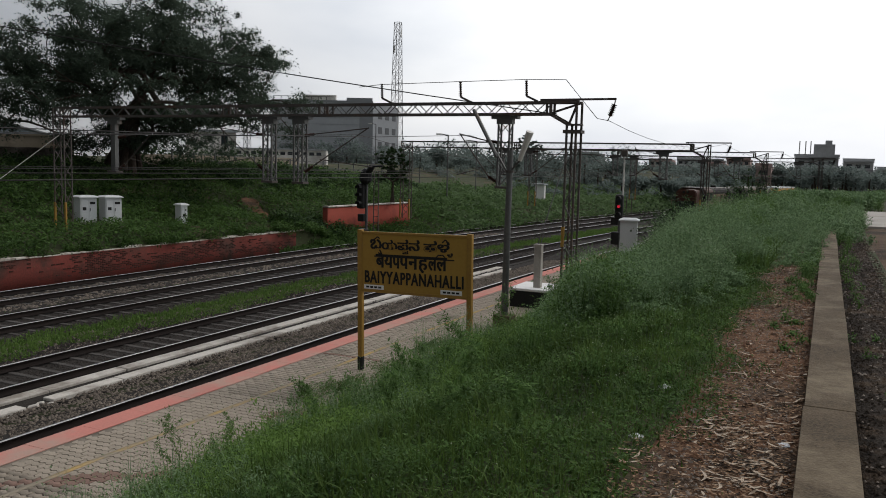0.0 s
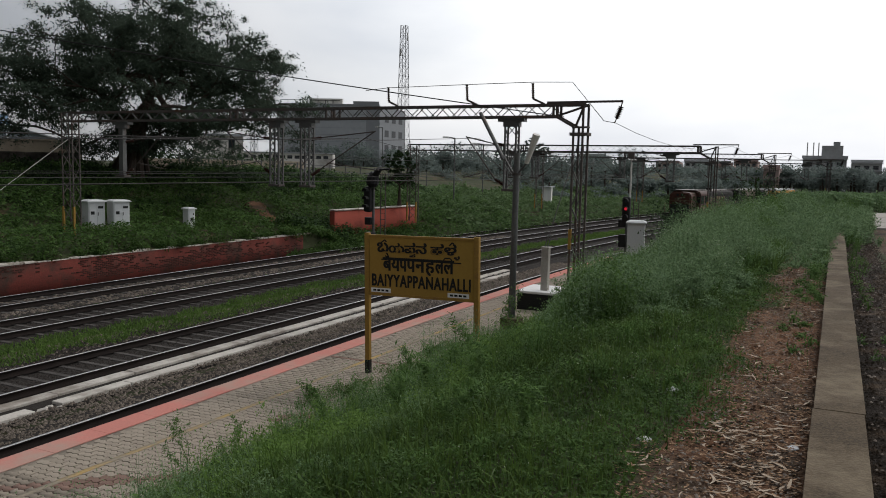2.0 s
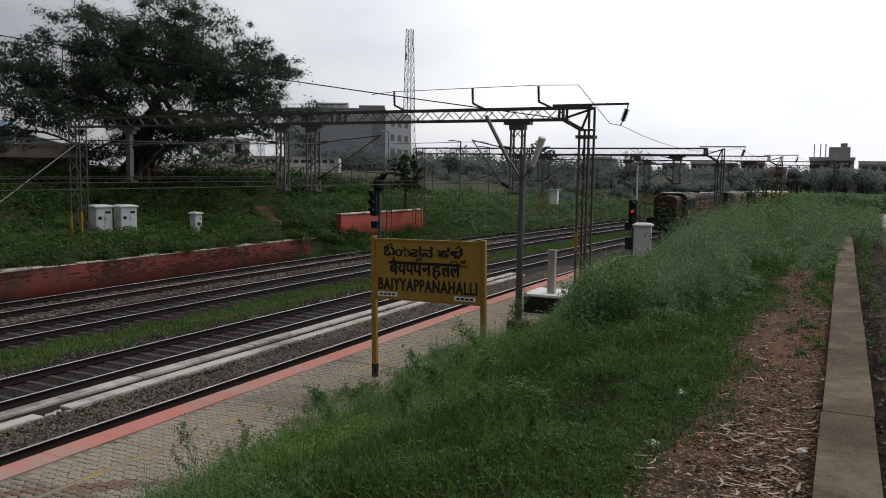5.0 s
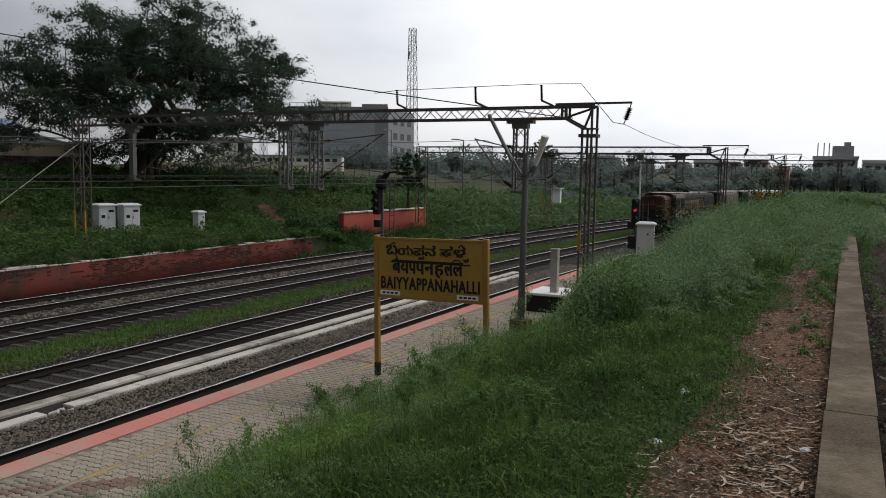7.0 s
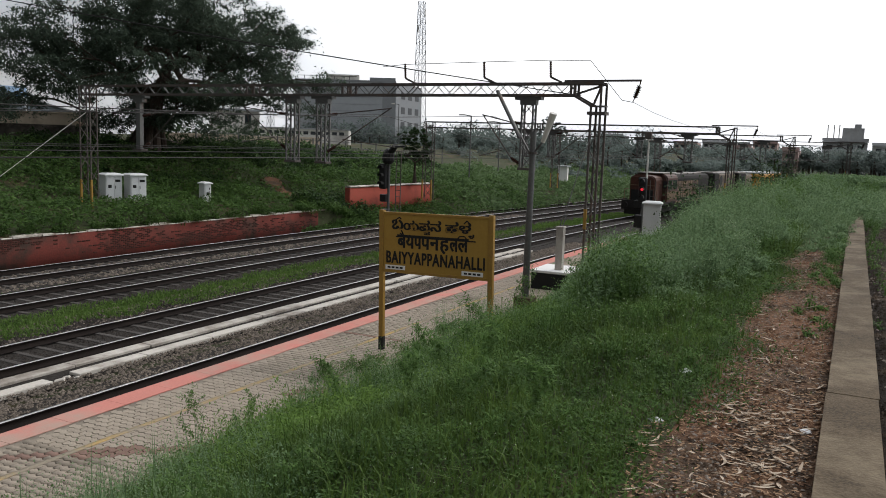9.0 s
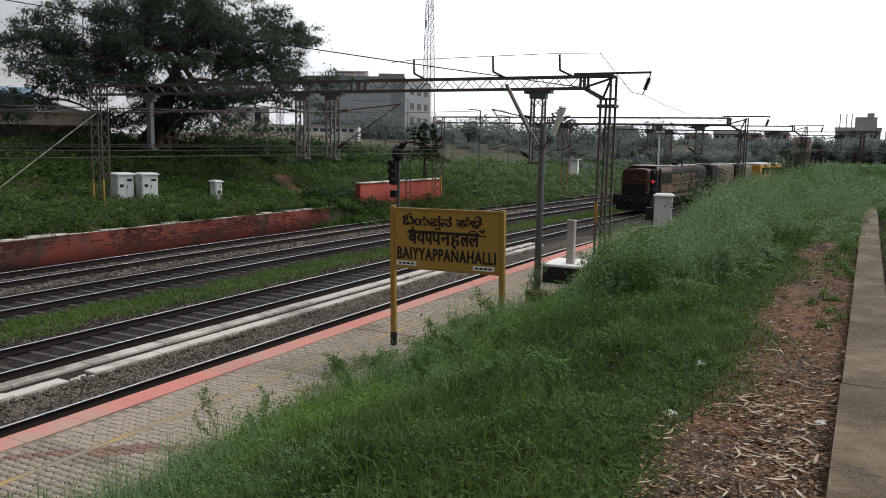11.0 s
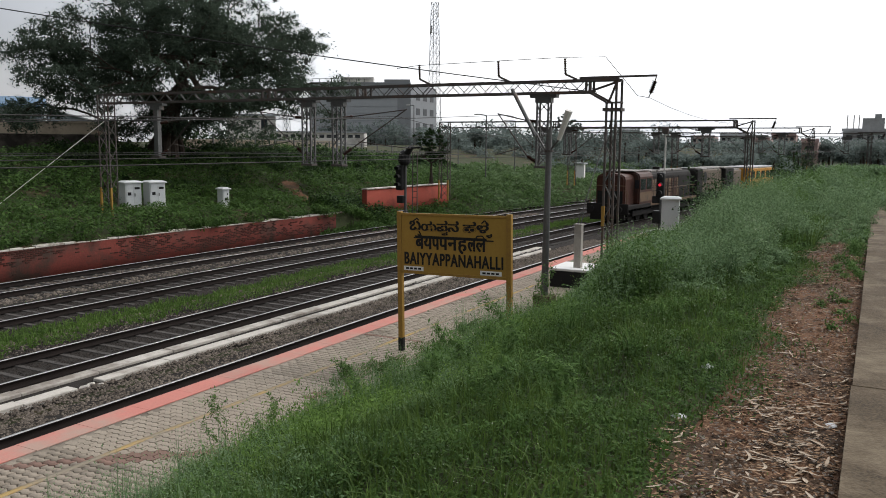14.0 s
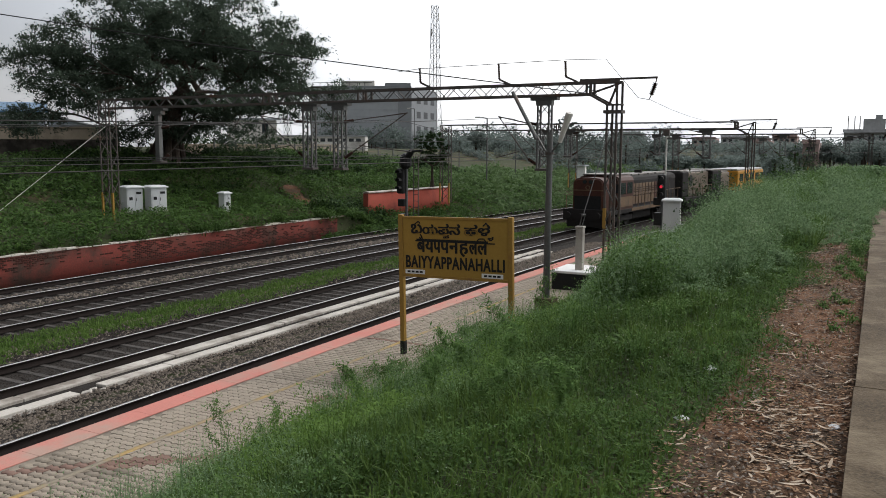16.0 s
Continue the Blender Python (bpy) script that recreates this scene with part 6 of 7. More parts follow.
def make_spreading_tree(base, height, crown_r, seed):
    """An old spreading fig: a foot of many fused stems, long curved limbs, leaves in flat boughs at their ends."""
    rnd = random.Random(seed)
    q = np.random.RandomState(seed)
    tree = thing("spreading_tree", "large dark spreading tree with a many-stemmed foot atop the bank", "tree", Matrix.Translation(base))
    fork = Vector((1.0, 1.0, 4.6))
    nodes, up = [Vector((0, 0, -0.3)), Vector((0.2, 0.2, 1.5)), Vector((0.55, 0.55, 3.2)), fork], [-1, 0, 1, 2]
    # boughs: an uneven low dome, open under its middle
    boughs = []
    while len(boughs) < 235:
        a = rnd.uniform(0, 6.283)
        u = math.sqrt(rnd.uniform(0.01, 1))
        rim = crown_r * (1 + 0.10 * math.sin(a * 3 + 1) + 0.07 * math.sin(a * 7))
        top = 3.4 + (height - 3.4) * math.sqrt(max(0.0, 1 - (u * 0.97) ** 2)) * (0.93 + 0.12 * math.sin(a * 5 + u * 6))
        under = 6.6 - 5.0 * u ** 1.6 + 0.8 * math.sin(a * 4)
        z = under + (top - under) * rnd.uniform(0.0, 1.0) ** 0.7
        p = Vector((1.0 + math.cos(a) * u * rim, 0.9 + math.sin(a) * u * rim, z))
        if all((p - b).length > 0.95 for b in boughs):
            boughs.append(p)
    # leafy shoots hang round the stems
    for k in range(26):
        a, r = rnd.uniform(0, 6.283), rnd.uniform(1.0, 4.6)
        boughs.append(Vector((0.8 + math.cos(a) * r, 0.8 + math.sin(a) * r, rnd.uniform(1.6, 4.4))))
    boughs.sort(key=lambda p: (p - fork).length)
    for p in boughs:
        def cost(k):
            n = nodes[k]
            back = max(0.0, (n - fork).length - 0.85 * (p - fork).length)
            return (p - n).length + 2.5 * back + 0.8 * max(0.0, n.z - p.z)
        k = min(range(3, len(nodes)), key=cost)
        a = nodes[k]
        bow = Vector((rnd.uniform(-0.35, 0.35), rnd.uniform(-0.35, 0.35), rnd.uniform(0.1, 0.5))) * min(1.0, (p - a).length * 0.3)
        for m in range(1, 5):
            t = m / 4
            nodes.append(a.lerp(p, t) + bow * (4 * t * (1 - t)) + Vector((rnd.uniform(-0.1, 0.1), rnd.uniform(-0.1, 0.1), rnd.uniform(-0.08, 0.08))))
            up.append(k if m == 1 else len(nodes) - 2)
    load = [0] * len(nodes)
    for k in range(len(nodes) - 1, 0, -1):
        load[k] = max(load[k], 1)
        load[up[k]] += load[k] if k % 4 == 0 or load[k] > 1 else 1
    wide = lambda k: min(0.62, 0.034 * load[k] ** 0.52)
    bm = bmesh.new()
    for k in range(1, len(nodes)):
        a, b = nodes[up[k]], nodes[k]
        bar(bm, a, b + (b - a).normalized() * 0.04, 2 * min(wide(up[k]), wide(k) * 1.5), sides=7 if wide(k) > 0.1 else 5, w2=2 * wide(k))
    for k in range(11):
        a = 6.283 * k / 11 + rnd.uniform(-0.2, 0.2)
        r = rnd.uniform(0.8, 1.7)
        foot = Vector((math.cos(a) * r, math.sin(a) * r, -0.4))
        head = Vector((0.6 + math.cos(a) * 0.35, 0.6 + math.sin(a) * 0.35, rnd.uniform(2.6, 4.2)))
        mid = foot.lerp(head, 0.5) + Vector((-math.cos(a), -math.sin(a), 0)) * 0.2
        bar(bm, foot, mid, rnd.uniform(0.4, 0.7), sides=7, w2=0.34)
        bar(bm, mid, head, 0.36, sides=7, w2=0.3)
    part("trunk", bm, M["bark"], tree, "dark fused stems and long curved limbs")
    c = np.array([p[:] for p in boughs])
    per = 780
    n = len(c)
    # each bough is a handful of leaf sprays
    sprays = 9
    off = q.normal(0, 1, (n, sprays, 3)) * np.array([0.62, 0.62, 0.3]) * q.uniform(0.7, 1.25, (n, 1, 1))
    ball = q.normal(0, 1, (n, sprays, per // sprays, 3)) * np.array([0.27, 0.27, 0.17]) * q.uniform(0.6, 1.4, (n, sprays, 1, 1))
    at = (c[:, None, None] + off[:, :, None] + ball).reshape(-1, 3)
    v, f = leaves(len(at), q, at, 0.17 * q.uniform(0.6, 1.5, len(at)), 0.6, 0.5)
    sheet("crown", v, f, M["tree"], "dense uneven leafy crown", parent=tree)


make_spreading_tree((-42.9, 40.2, 4.1), 12.4, 9.6, 5)
make_tree("small_tree", (-28.5, 52.0, 2.6), 4.4, 1.3, 0.12, 9, "slender small tree on the bank", 0.15, M["bankdark"], 150, 50, low=0.25, gap=-9)


# ---------------------------------------------------------------- behind the bank
def windows(parent, face, rows, cols, x0, x1, z0, z1, w, h, mat=None):
    """Recessed panes with a sill each on a wall; face: a function (u, z, out) to a point of the wall."""
    for i in range(rows):
        for j in range(cols):
            u, z = x0 + (x1 - x0) * (j + 0.5) / cols, z0 + (z1 - z0) * (i + 0.5) / rows
            bm = bmesh.new()
            p = [face(u - w / 2, z - h / 2, 0.03), face(u + w / 2, z - h / 2, 0.03), face(u + w / 2, z + h / 2, 0.03), face(u - w / 2, z + h / 2, 0.03)]
            b = [face(u - w / 2, z - h / 2, -0.1), face(u + w / 2, z - h / 2, -0.1), face(u + w / 2, z + h / 2, -0.1), face(u - w / 2, z + h / 2, -0.1)]
            vp, vb = [bm.verts.new(k) for k in p], [bm.verts.new(k) for k in b]
            bm.faces.new(vp)
            for k in range(4):
                bm.faces.new((vp[k], vp[(k + 1) % 4], vb[(k + 1) % 4], vb[k]))
            bmesh.ops.recalc_face_normals(bm, faces=bm.faces)
            part("window", bm, mat or M["glass"], parent)


def make_block(name, label, pts, z0, z1, mat, category="building"):
    """A building over a ring of corners (x, y)."""
    b = thing(name, label, category)
    bm = bmesh.new()
    lo, hi = [bm.verts.new((x, y, z0)) for x, y in pts], [bm.verts.new((x, y, z1)) for x, y in pts]
    n = len(pts)
    for i in range(n):
        bm.faces.new((lo[i], lo[(i + 1) % n], hi[(i + 1) % n], hi[i]))
    bm.faces.new(hi)
    bmesh.ops.recalc_face_normals(bm, faces=bm.faces)
    part("wall", bm, mat, b)
    return b


def wall_face(p, q):
    """Points on the wall from p to q: u metres along, z up, out metres before it (towards the lens)."""
    p, q = Vector((*p, 0)), Vector((*q, 0))
    d = (q - p).normalized()
    nrm = Vector((d.y, -d.x, 0))
    if nrm.dot(p) > 0:
        nrm = -nrm
    return lambda u, z, out: p + d * u + nrm * out + Vector((0, 0, z))


def slab_on(face, u0, u1, z0, z1, out, name, mat, parent, label=""):
    bm = bmesh.new()
    v = [bm.verts.new(face(u, z, o)) for o in (-0.05, out) for u, z in ((u0, z0), (u1, z0), (u1, z1), (u0, z1))]
    for q in ((0, 1, 2, 3), (4, 5, 6, 7), (0, 1, 5, 4), (1, 2, 6, 5), (2, 3, 7, 6), (3, 0, 4, 7)):
        bm.faces.new([v[i] for i in q])
    bmesh.ops.recalc_face_normals(bm, faces=bm.faces)
    return part(name, bm, mat, parent, label)


def make_grey_building():
    A, B, C = (-114.5, 151.6), (-93.5, 160.8), (-95.3, 176.0)
    D = (A[0] - 2, A[1] + 16)
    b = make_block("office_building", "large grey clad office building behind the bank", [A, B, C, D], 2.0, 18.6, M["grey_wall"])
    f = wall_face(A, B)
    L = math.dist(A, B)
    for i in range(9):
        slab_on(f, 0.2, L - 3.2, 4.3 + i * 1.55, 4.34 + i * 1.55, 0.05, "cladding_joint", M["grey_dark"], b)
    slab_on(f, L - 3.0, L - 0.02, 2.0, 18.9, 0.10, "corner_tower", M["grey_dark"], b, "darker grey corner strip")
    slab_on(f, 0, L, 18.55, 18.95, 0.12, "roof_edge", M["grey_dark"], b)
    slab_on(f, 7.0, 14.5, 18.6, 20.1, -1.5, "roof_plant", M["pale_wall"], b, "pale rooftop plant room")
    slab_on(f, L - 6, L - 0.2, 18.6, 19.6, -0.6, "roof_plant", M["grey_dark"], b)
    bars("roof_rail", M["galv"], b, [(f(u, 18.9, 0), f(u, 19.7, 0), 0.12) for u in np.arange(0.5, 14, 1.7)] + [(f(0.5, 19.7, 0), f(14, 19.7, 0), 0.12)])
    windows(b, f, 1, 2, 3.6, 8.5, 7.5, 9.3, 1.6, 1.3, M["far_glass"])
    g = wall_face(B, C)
    # added skin: the side wall's shade is given by its darker grey
    slab_on(g, 0.02, math.dist(B, C) - 0.02, 2.0, 18.5, 0.03, "side_cladding", M["grey_dark"], b, "side wall skin with shade put in as darker grey")
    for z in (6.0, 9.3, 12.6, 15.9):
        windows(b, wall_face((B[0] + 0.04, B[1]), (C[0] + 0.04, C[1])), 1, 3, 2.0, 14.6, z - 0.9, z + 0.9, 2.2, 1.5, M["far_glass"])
    # the long white wing in front
    w = make_block("annexe", "long white single-storey wing with a row of small windows", [(-85, 99), (-71.5, 108.5), (-74, 113), (-88, 104)], 4.0, 6.9, M["pale_wall"])
    h = wall_face((-85, 99), (-71.5, 108.5))
    windows(w, h, 1, 14, 0.5, 16, 5.9, 6.7, 0.75, 0.5)
    slab_on(h, -0.2, 16.7, 6.85, 7.05, 0.25, "roof_edge", M["grey_wall"], w)
    k = make_block("flat_roofed_house", "small grey flat-roofed building beside the large tree", [(-74.3, 80.7), (-69.6, 84.7), (-72.8, 88.7), (-77.6, 84.7)], 4.0, 8.7, M["pale_wall"])
    h = wall_face((-74.3, 80.7), (-69.6, 84.7))
    slab_on(h, -0.3, 6.5, 8.6, 8.9, 0.3, "roof_edge", M["grey_wall"], k)
    windows(k, h, 1, 1, 4.0, 5.5, 6.9, 8.3, 0.8, 1.2)


make_grey_building()


def make_tower(at, top, w0, w1, label):
    t = thing("lattice_tower", label, "tower", Matrix.Translation(at))
    c = lambda k, z: (((-1, 1, 1, -1)[k]) * (w0 + (w1 - w0) * z / top) / 2, ((-1, -1, 1, 1)[k]) * (w0 + (w1 - w0) * z / top) / 2, z)
    for k in range(4):
        bars("leg", M["galv"], t, [(c(k, 0), c(k, top), 0.13)])
    rows, z = [], 0.0
    n = int(top / 2.6)
    for i in range(n):
        a, b = top * i / n, top * (i + 1) / n
        for k in range(4):
            rows += [(c(k, a), c((k + 1) % 4, b), 0.06), (c((k + 1) % 4, a), c(k, b), 0.06), (c(k, b), c((k + 1) % 4, b), 0.06)]
    tagged(bars("lacing", M["galv"], t, rows), kind="stuff")
    boxes("antenna", M["white"], t, [(w1 * 0.6, w1 * 0.6 + 0.3, -0.2, 0.2, top * 0.9, top * 0.9 + 2)])
    boxes("antenna", M["white"], t, [(-w1 * 0.6 - 0.3, -w1 * 0.6, -0.2, 0.2, top * 0.8, top * 0.8 + 2)])


make_tower((-109.9, 202.0, 3.0), 40.8, 3.0, 1.5, "tall red-and-white lattice radio tower behind the office building")
make_tower((-156.2, 195.2, 3.0), 15.0, 1.8, 1.2, "short lattice radio tower in the distance")


def make_shed():
    P, Q = (-76.0, 36.5), (-67.0, 49.0)
    b = make_block("factory_shed", "grey clad factory shed with a blue sheet roof", [P, Q, (-76, 56), (-85, 43)], 4.0, 8.2, M["shed_wall"])
    f = wall_face(P, Q)
    L = math.dist(P, Q)

    def sloped(name, mat, parent, u0, u1, z0, z1, o0, o1, label):
        bm = bmesh.new()
        v = [bm.verts.new(p) for p in (f(u0, z0, o0), f(u1, z0, o0), f(u1, z1, o1), f(u0, z1, o1), f(u0, z0 + 0.15, o0), f(u1, z0 + 0.15, o0), f(u1, z1 + 0.15, o1), f(u0, z1 + 0.15, o1))]
        for q in ((0, 1, 2, 3), (4, 5, 6, 7), (0, 1, 5, 4), (1, 2, 6, 5), (2, 3, 7, 6), (3, 0, 4, 7)):
            bm.faces.new([v[i] for i in q])
        bmesh.ops.recalc_face_normals(bm, faces=bm.faces)
        part(name, bm, mat, parent, label)
    sloped("roof", M["blue_roof"], b, -0.6, L + 0.4, 8.15, 9.2, 0.6, -5.5, "blue sheet roof")
    slab_on(f, -0.5, L + 0.3, 7.75, 8.1, 0.12, "eaves_board", M["sheet"], b, "pale eaves board")
    windows(b, f, 1, 1, L - 2.6, L - 0.8, 6.7, 7.9, 1.4, 1.1)
    windows(b, f, 1, 1, L - 7.2, L - 6.0, 5.6, 7.5, 1.0, 1.7)
    windows(b, f, 1, 1, L - 11.2, L - 9.6, 6.7, 7.9, 1.4, 1.1)
    # a lower shed with a sloped sheet roof leans against its end
    e = thing("lean_to_shed", "low shed with a sloped pale sheet roof beside the factory", "building")
    bm = bmesh.new()
    ring = [f(L + 0.42, 4.0, -0.6), f(L + 5.4, 4.0, -0.6), f(L + 5.4, 6.7, -0.6), f(L + 0.42, 8.0, -0.6)]
    rear = [p + (f(0, 0, -6.0) - f(0, 0, -0.6)) for p in ring]
    a, c = [bm.verts.new(p) for p in ring], [bm.verts.new(p) for p in rear]
    bm.faces.new(a)
    bm.faces.new(c[::-1])
    for k in range(4):
        bm.faces.new((a[k], a[(k + 1) % 4], c[(k + 1) % 4], c[k]))
    bmesh.ops.recalc_face_normals(bm, faces=bm.faces)
    part("wall", bm, M["shed_wall"], e)
    bm = bmesh.new()
    ring = [f(L + 0.42, 8.03, -0.3), f(L + 5.7, 6.66, -0.3), f(L + 5.7, 6.78, -0.3), f(L + 0.42, 8.15, -0.3)]
    rear = [p + (f(0, 0, -6.2) - f(0, 0, -0.3)) for p in ring]
    a, c = [bm.verts.new(p) for p in ring], [bm.verts.new(p) for p in rear]
    bm.faces.new(a)
    bm.faces.new(c[::-1])
    for k in range(4):
        bm.faces.new((a[k], a[(k + 1) % 4], c[(k + 1) % 4], c[k]))
    bmesh.ops.recalc_face_normals(bm, faces=bm.faces)
    part("roof", bm, M["sheet"], e, "pale grey sheet roof")
    # walls along the top of the bank
    for name, label, p, q, z0, z1, mat in (("boundary_wall", "long beige boundary wall above the bank", (-61, 34), (-53.2, 45.5), 4.0, 6.55, M["beige"]), ("boundary_wall", "dark stained old boundary wall behind the bank", (-54.5, 29.0), (-47.5, 40.4), 3.6, 5.5, M["stained"]),
                                           ("boundary_wall", "long pale boundary wall beyond the tree", (-52.0, 47.5), (-46.0, 65.0), 2.8, 5.3, M["beige"])):
        w = thing(name, label, "wall", kind="structure")
        g = wall_face(p, q)
        L = math.dist(p, q)
        slab_on(g, 0, L, z0, z1, 0.25, "wall_panel", mat, w)
        slab_on(g, -0.1, L + 0.1, z1 + 0.004, z1 + 0.12, 0.32, "wall_top", mat, w)
        for u in np.arange(0, L, 3.0):
            slab_on(g, u, u + 0.3, z0, z1 - 0.01, 0.33, "wall_pier", mat, w)
    fence = thing("fence", "grey rail fence along the top of the bank", "fence")
    p, q = Vector((-47.5, 50, 0)), Vector((-40.5, 80, 0))
    for k in range(16):
        a = p.lerp(q, k / 15)
        bars("post", M["galv"], fence, [((a.x, a.y, 1.4), (a.x, a.y, 5.75 - 0.07 * k), 0.09)])
    for z in (5.1, 5.6):
        bars("rail", M["galv"], fence, [((p.x, p.y, z), (q.x, q.y, z - 1.05), 0.06)])


make_shed()


def make_street_lamp(at, h, arm):
    s = thing("street_lamp", "thin grey street lamp with a single arm", "street lamp", Matrix.Translation(at), "street lamps")
    bars("pole", M["galv"], s, [((0, 0, 0), (0, 0, h), 0.13)], sides=8)
    bars("arm", M["galv"], s, [((0, 0, h), (arm, 0, h + 0.1), 0.09)], sides=6)
    boxes("lamp_head", M["lamp_grey"], s, [(arm - 0.5, arm + 0.1, -0.12, 0.12, h + 0.04, h + 0.16)], bevel=0.03)


make_street_lamp((-31.6, 68.0, 1.0), 6.8, -0.7)
make_street_lamp((-37.0, 87.5, 0.8), 7.1, -0.9)
make_street_lamp((-68.0, 118.0, 4.0), 7.5, -0.9)


def make_far_town():
    rnd = random.Random(17)
    def house(x0, x1, y, z1, storeys, mat, label, cols):
        d = rnd.uniform(7, 11)
        h = make_block("town_house", label, [(x0, y), (x1, y + 0.5), (x1, y + d), (x0, y + d)], 2.0, z1, mat)
        f = wall_face((x0, y), (x1, y + 0.5))
        L = x1 - x0
        hh = (z1 - 2.6) / storeys
        windows(h, f, storeys, cols, 0.3, L - 0.3, 2.6, z1 - 0.3, min(1.3, L / cols * 0.55), hh * 0.45)
        for k in range(storeys):
            slab_on(f, -0.2, L + 0.2, 2.6 + hh * (k + 1) - 0.25, 2.6 + hh * (k + 1) - 0.1, 0.7, "balcony", mat, h)
        slab_on(f, -0.2, L + 0.2, z1, z1 + 0.6, 0.1, "roof_edge", mat, h)
        return h, f
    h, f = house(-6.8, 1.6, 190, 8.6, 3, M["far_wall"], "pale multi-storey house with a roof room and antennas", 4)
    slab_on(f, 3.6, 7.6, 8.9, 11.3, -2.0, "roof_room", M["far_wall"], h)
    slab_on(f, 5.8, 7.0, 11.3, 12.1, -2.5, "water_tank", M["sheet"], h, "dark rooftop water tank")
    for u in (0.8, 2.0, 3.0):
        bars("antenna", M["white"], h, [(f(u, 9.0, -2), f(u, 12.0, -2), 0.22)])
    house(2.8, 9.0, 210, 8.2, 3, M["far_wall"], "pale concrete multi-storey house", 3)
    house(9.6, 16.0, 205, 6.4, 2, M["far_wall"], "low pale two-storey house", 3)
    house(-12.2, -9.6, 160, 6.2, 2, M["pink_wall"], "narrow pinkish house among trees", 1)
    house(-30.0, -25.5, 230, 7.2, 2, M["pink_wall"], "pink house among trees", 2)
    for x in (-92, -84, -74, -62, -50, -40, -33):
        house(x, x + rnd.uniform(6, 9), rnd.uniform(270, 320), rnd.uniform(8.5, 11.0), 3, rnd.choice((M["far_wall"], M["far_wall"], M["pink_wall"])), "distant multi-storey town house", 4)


make_far_town()
hut = make_block("track_hut", "small white hut on the bank", [(-29.0, 85.2), (-28.0, 85.5), (-28.2, 86.5), (-29.2, 86.2)], 0.4, 3.2, M["white"])
boxes("roof", M["sheet"], hut, [(-29.25, -27.95, 85.15, 86.55, 3.204, 3.3)], "grey sheet roof")


def make_far_woods():
    q = np.random.RandomState(71)
    at, size = [], []
    def crowns(n, x0, x1, y0, y1, r0, r1, z0, z1, per, leaf):
        for _ in range(n):
            y = q.uniform(y0, y1)
            k = y / y1
            c = np.array([q.uniform(x0, x1) * k, y, q.uniform(z0, z1)])
            rad = q.uniform(r0, r1)
            for _ in range(q.randint(4, 8)):
                o = q.normal(0, 0.5, 3) * rad * np.array([1, 1, 0.6])
                b = q.normal(0, 0.33, (per, 3))
                b *= np.minimum(1, 0.55 / np.linalg.norm(b, axis=-1, keepdims=True))
                at.append(c + np.clip(o, -0.7 * rad, 0.7 * rad) + b * rad * np.array([1, 1, 0.8]))
                size.append(leaf * q.uniform(0.6, 1.5, per))
            trunks.append((c, rad))
    trunks = []
    crowns(60, -72, -14, 112, 150, 1.4, 2.3, 2.2, 3.6, 80, 0.4)
    crowns(64, -92, -36, 120, 165, 1.8, 3.0, 4.8, 6.6, 120, 0.36)
    crowns(80, -80, -14, 180, 230, 2.0, 3.4, 2.9, 4.7, 100, 0.5)
    crowns(120, -80, 50, 240, 300, 2.8, 4.4, 2.8, 5.4, 110, 0.7)
    crowns(40, -24, -2, 160, 200, 1.6, 2.6, 3.4, 4.9, 100, 0.42)
    crowns(75, -6, 46, 140, 185, 1.6, 2.6, 3.2, 4.9, 90, 0.4)
    crowns(50, -170, -95, 150, 230, 3.0, 5.0, 5.5, 8.0, 90, 0.6)
    a, s = np.concatenate(at), np.concatenate(size)
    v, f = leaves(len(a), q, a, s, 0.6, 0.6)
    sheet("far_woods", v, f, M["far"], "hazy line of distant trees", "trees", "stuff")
    bm = bmesh.new()
    for c, rad in trunks:
        bar(bm, (c[0], c[1], 2.0), c, 0.3, sides=5)
    tagged(part("far_trunks", bm, M["bark"], None, "distant tree trunks"), category="trunks", kind="stuff")


make_far_woods()
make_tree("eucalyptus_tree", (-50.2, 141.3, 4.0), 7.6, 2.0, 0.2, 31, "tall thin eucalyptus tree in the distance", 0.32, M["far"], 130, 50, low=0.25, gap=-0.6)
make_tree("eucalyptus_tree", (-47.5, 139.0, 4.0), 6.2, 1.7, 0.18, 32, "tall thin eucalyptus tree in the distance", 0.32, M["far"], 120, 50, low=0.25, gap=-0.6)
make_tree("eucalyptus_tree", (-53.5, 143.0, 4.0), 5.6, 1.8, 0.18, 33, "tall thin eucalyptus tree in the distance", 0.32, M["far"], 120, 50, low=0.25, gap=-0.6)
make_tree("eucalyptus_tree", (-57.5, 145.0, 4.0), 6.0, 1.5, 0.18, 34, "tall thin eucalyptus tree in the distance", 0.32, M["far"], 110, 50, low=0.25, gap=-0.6)


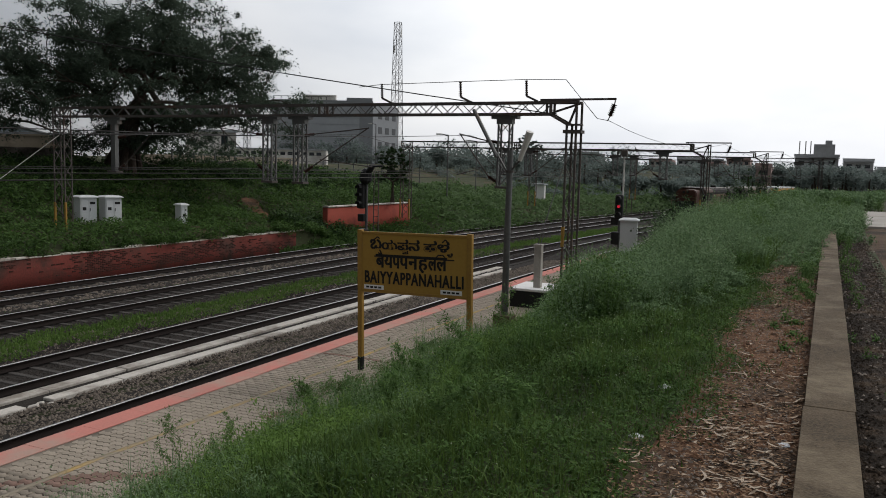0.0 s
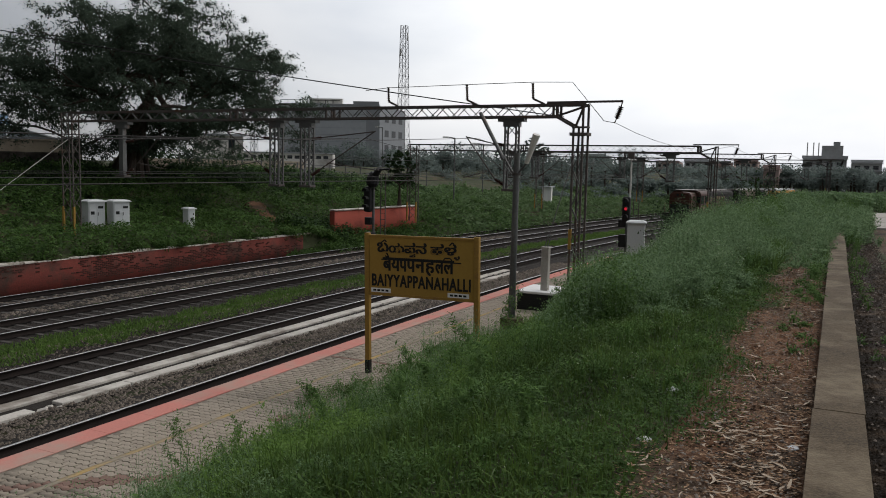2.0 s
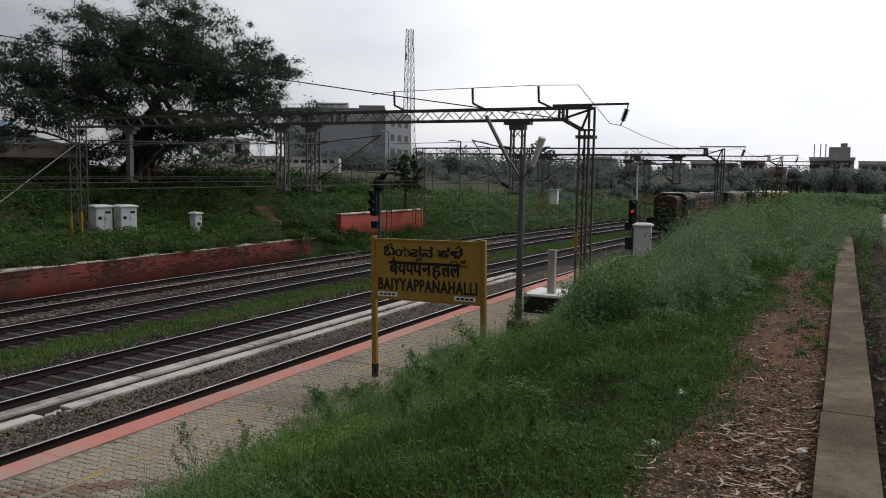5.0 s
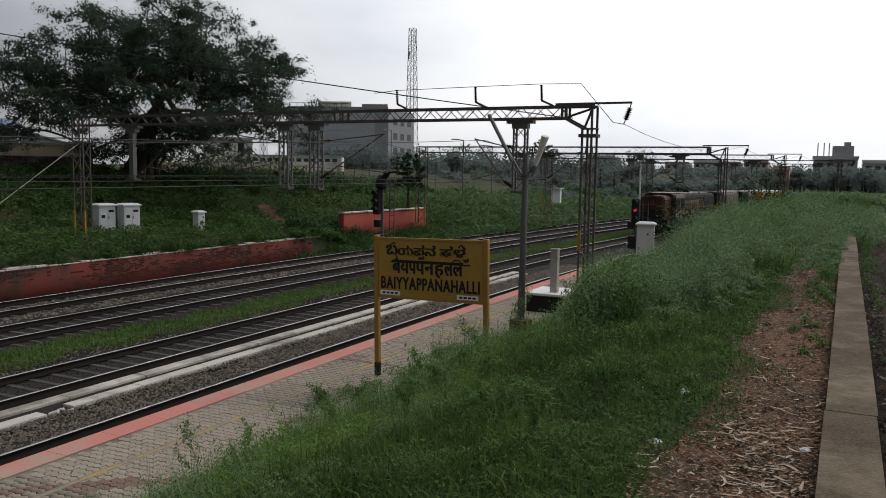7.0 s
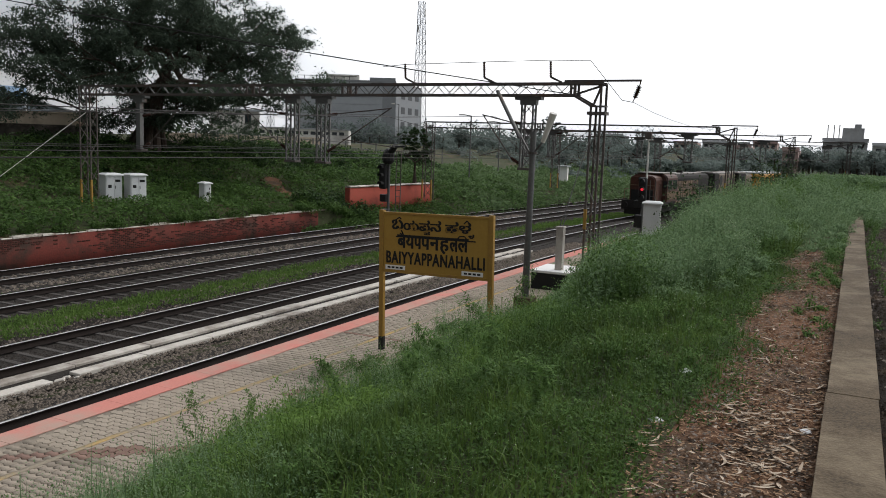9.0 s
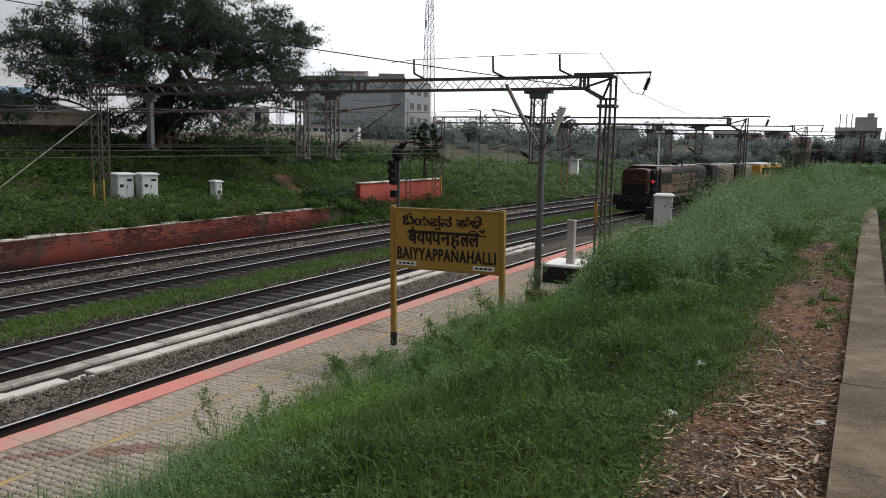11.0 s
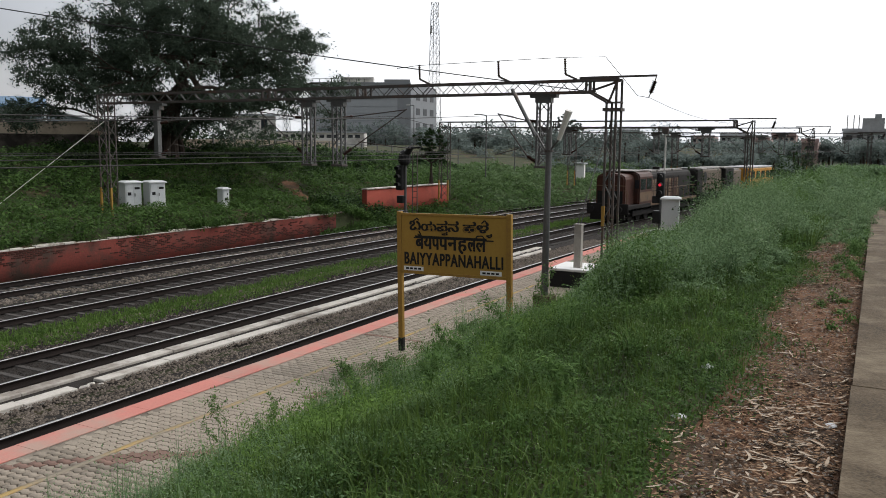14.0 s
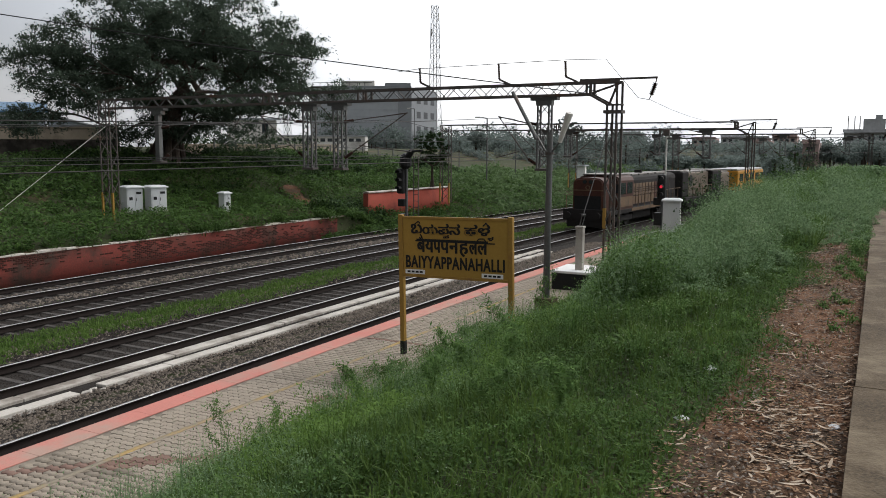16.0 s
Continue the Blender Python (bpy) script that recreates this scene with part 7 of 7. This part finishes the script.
# ---------------------------------------------------------------- litter on the path
def make_husks(n, seed, l0, l1, w0, w1, heap, mat, label):
    """Dry strips strewn along the path, thickest in two heaps."""
    q = np.random.RandomState(seed)
    y = 2.6 + 19 * q.uniform(0, 1, n) ** 1.5
    s = path_edge(y) * q.uniform(0.08, 1.12, n)
    k = heap
    y[:k], s[:k] = q.normal(4.95, 0.20, k), q.normal(-0.42, 0.13, k)
    y[k:2 * k], s[k:2 * k] = q.normal(4.35, 0.22, k), q.normal(-0.28, 0.12, k)
    keep = (s < -0.06) & (s > path_edge(y) - 0.10)
    s, y = s[keep], y[keep]
    n = len(s)
    ln, wd = q.uniform(l0, l1, n), q.uniform(w0, w1, n)
    a = q.normal(0.15, 0.9, n)
    curl = q.uniform(0.0, 1.0, n) ** 2 * 0.55
    seg = np.linspace(-1, 1, 5)
    cx, cy = np.cos(a)[:, None], np.sin(a)[:, None]
    bow = (seg[None] ** 2) * (curl * ln)[:, None] * q.choice([-1, 1], n)[:, None]
    w = wd[:, None] * (1.0 - 0.75 * seg[None] ** 2)
    along = seg[None] * ln[:, None]
    base = 3.562 + q.uniform(0.0, 0.02, n)
    lift = base[:, None] + (seg[None] * (ln * q.uniform(-0.15, 0.15, n))[:, None]) + 0.06 * ln[:, None] * seg[None] ** 2

    def row(side, dz):
        u, v = along, bow + side * w
        return np.stack([s[:, None] + u * cx - v * cy, y[:, None] + u * cy + v * cx, lift + dz], -1)
    v = np.stack([row(-1, 0.3 * wd[:, None]), row(0, 0 * wd[:, None]), row(1, 0.3 * wd[:, None])], 2)
    f = [(i * 3 + j, i * 3 + j + 1, (i + 1) * 3 + j + 1, (i + 1) * 3 + j) for i in range(4) for j in range(2)]
    f = (np.arange(n)[:, None, None] * 15 + np.array(f)[None]).reshape(-1, 4)
    sheet("dry_husks", v.reshape(-1, 3), f, mat, label, "husks", "stuff")


make_husks(460, 81, 0.012, 0.07, 0.004, 0.011, 62, M["husk"], "pale dry husks and leaf strips strewn on the path")
make_husks(9000, 84, 0.005, 0.02, 0.002, 0.007, 220, M["chaff"], "brown chaff and dead leaf bits on the path")
make_husks(2600, 85, 0.006, 0.024, 0.003, 0.009, 160, M["debris"], "dark dead leaf bits on the path")
stones("clods", -0.72, -0.08, 2.5, 20, 3.565, 900, 0.02, M["path"], 87, "clods of dry reddish earth on the path")
stones("pebbles", -0.75, -0.08, 2.5, 22, 3.565, 4200, 0.008, M["stone"], 82, "small brown stones and clods on the path")
stones("pebbles", 0.27, 0.95, 3, 24, 3.46, 5000, 0.013, M["debris"], 83, "dark rubble between the low wall and the road")
stones("pebbles", 0.27, 1.1, 3, 24, 3.462, 900, 0.01, M["stone"], 86, "scattered pale stones between the low wall and the road")


def crumpled(name, at, size, label, mat, seed):
    """A crumpled bag: a folded, flattened lump."""
    rnd = random.Random(seed)
    bm = bmesh.new()
    bmesh.ops.create_icosphere(bm, subdivisions=2, radius=size)
    for v in bm.verts:
        k = rnd.uniform(0.55, 1.25)
        v.co = Vector((v.co.x * k, v.co.y * rnd.uniform(0.6, 1.1), max(0.0, v.co.z * 0.55 * rnd.uniform(0.4, 1.2)) + rnd.uniform(0, 0.004)))
    ob = part(name, bm, mat, None, label)
    ob.matrix_basis = Matrix.Translation(at)
    return tagged(ob, category="litter")


for k, (x, y, sz) in enumerate(((-1.22, 7.5, 0.045), (-0.98, 5.96, 0.05), (-0.93, 4.74, 0.045), (-1.6, 9.4, 0.04))):
    crumpled("plastic_scrap", (x, y, float(earth(x, y))), sz, "crumpled white plastic scrap lying in the grass", M["litter"], k)
crumpled("plastic_scrap", (-0.13, 4.9, 3.56), 0.035, "small crumpled bluish plastic scrap on the path", M["litter"], 9)


def make_stem_plant(at, h, seed, label):
    """A branching weed with long leaflets that stands above the grass."""
    rnd = random.Random(seed)
    q = np.random.RandomState(seed)
    pl = thing("branching_weed", label, "plant", Matrix.Translation(at), "tall single weeds")
    bm = bmesh.new()
    pts, dirs = [], []
    def twig(p, d, ln, w, depth):
        n = 4
        for i in range(n):
            d = (d + Vector((rnd.uniform(-1, 1), rnd.uniform(-1, 1), 0.15)) * 0.16).normalized()
            e = p + d * ln / n
            bar(bm, p, e, w, sides=5, w2=w * 0.8)
            p, w = e, w * 0.8
            pts.append(p.copy())
            if depth < 2 and i > 0:
                a = rnd.uniform(0, 6.283)
                twig(p, (d + Vector((math.cos(a), math.sin(a), 0.3)) * 0.9).normalized(), ln * 0.45, w * 0.7, depth + 1)
    twig(Vector((0, 0, -0.05)), Vector((0, 0, 1)), h, 0.014, 0)
    part("stem", bm, M["weed"], pl)
    c = np.array([p[:] for p in pts])
    c = np.repeat(c, 8, 0) + q.normal(0, 0.022, (len(c) * 8, 3))
    v, f = leaves(len(c), q, c, q.uniform(0.03, 0.07, len(c)), 0.5, 0.24, folded=True)
    sheet("leaves", v, f, M["weed"], "narrow green leaflets", parent=pl)


for k, (x, y, h) in enumerate(((-6.1, 6.5, 0.75), (-5.75, 6.75, 0.5), (-6.7, 9.6, 0.6), (-6.2, 8.9, 0.5), (-2.2, 4.9, 0.5), (-3.6, 6.5, 0.4), (-1.5, 4.2, 0.3), (-3.2, 8.6, 0.6), (-2.7, 9.2, 0.6), (-2.55, 5.3, 0.42), (-2.0, 4.35, 0.34), (-3.1, 5.6, 0.5), (-4.2, 6.2, 0.48), (-3.9, 7.6, 0.5), (-4.9, 7.4, 0.45), (-5.3, 8.6, 0.5), (-4.4, 8.9, 0.55), (-2.9, 7.0, 0.4))):
    make_stem_plant((x, y, float(earth(x, y))), h, 100 + k, "branching green weed standing above the grass")


def motions():
    """The train rolls towards the lens along the second track at a steady pace, its wheels turning."""
    c = TRACKS[1]
    speed, start = 2.06, 82.4
    for ob, back in ((loco, 0.0), (second, 16.75), (railcar, 31.3)):
        rows = []
        for t in range(0, 17):
            y0 = start - speed * t - 0.75 + back
            rows.append((t, Matrix.Translation(bent(c, y0 + 4, 0.0)) @ pose(0, 0, 0, 0, 0, heading(y0 + 5)) @ pose(0, -4, 0)))
        walk(ob, rows)
    for w, radius in wheels:
        at = w.matrix_basis.to_translation()
        walk(w, [(k * 0.25, Matrix.Translation(at) @ pose(0, 0, 0, math.degrees(speed * k * 0.25 / radius), 0, 0)) for k in range(65)])


make_platform()
motions()
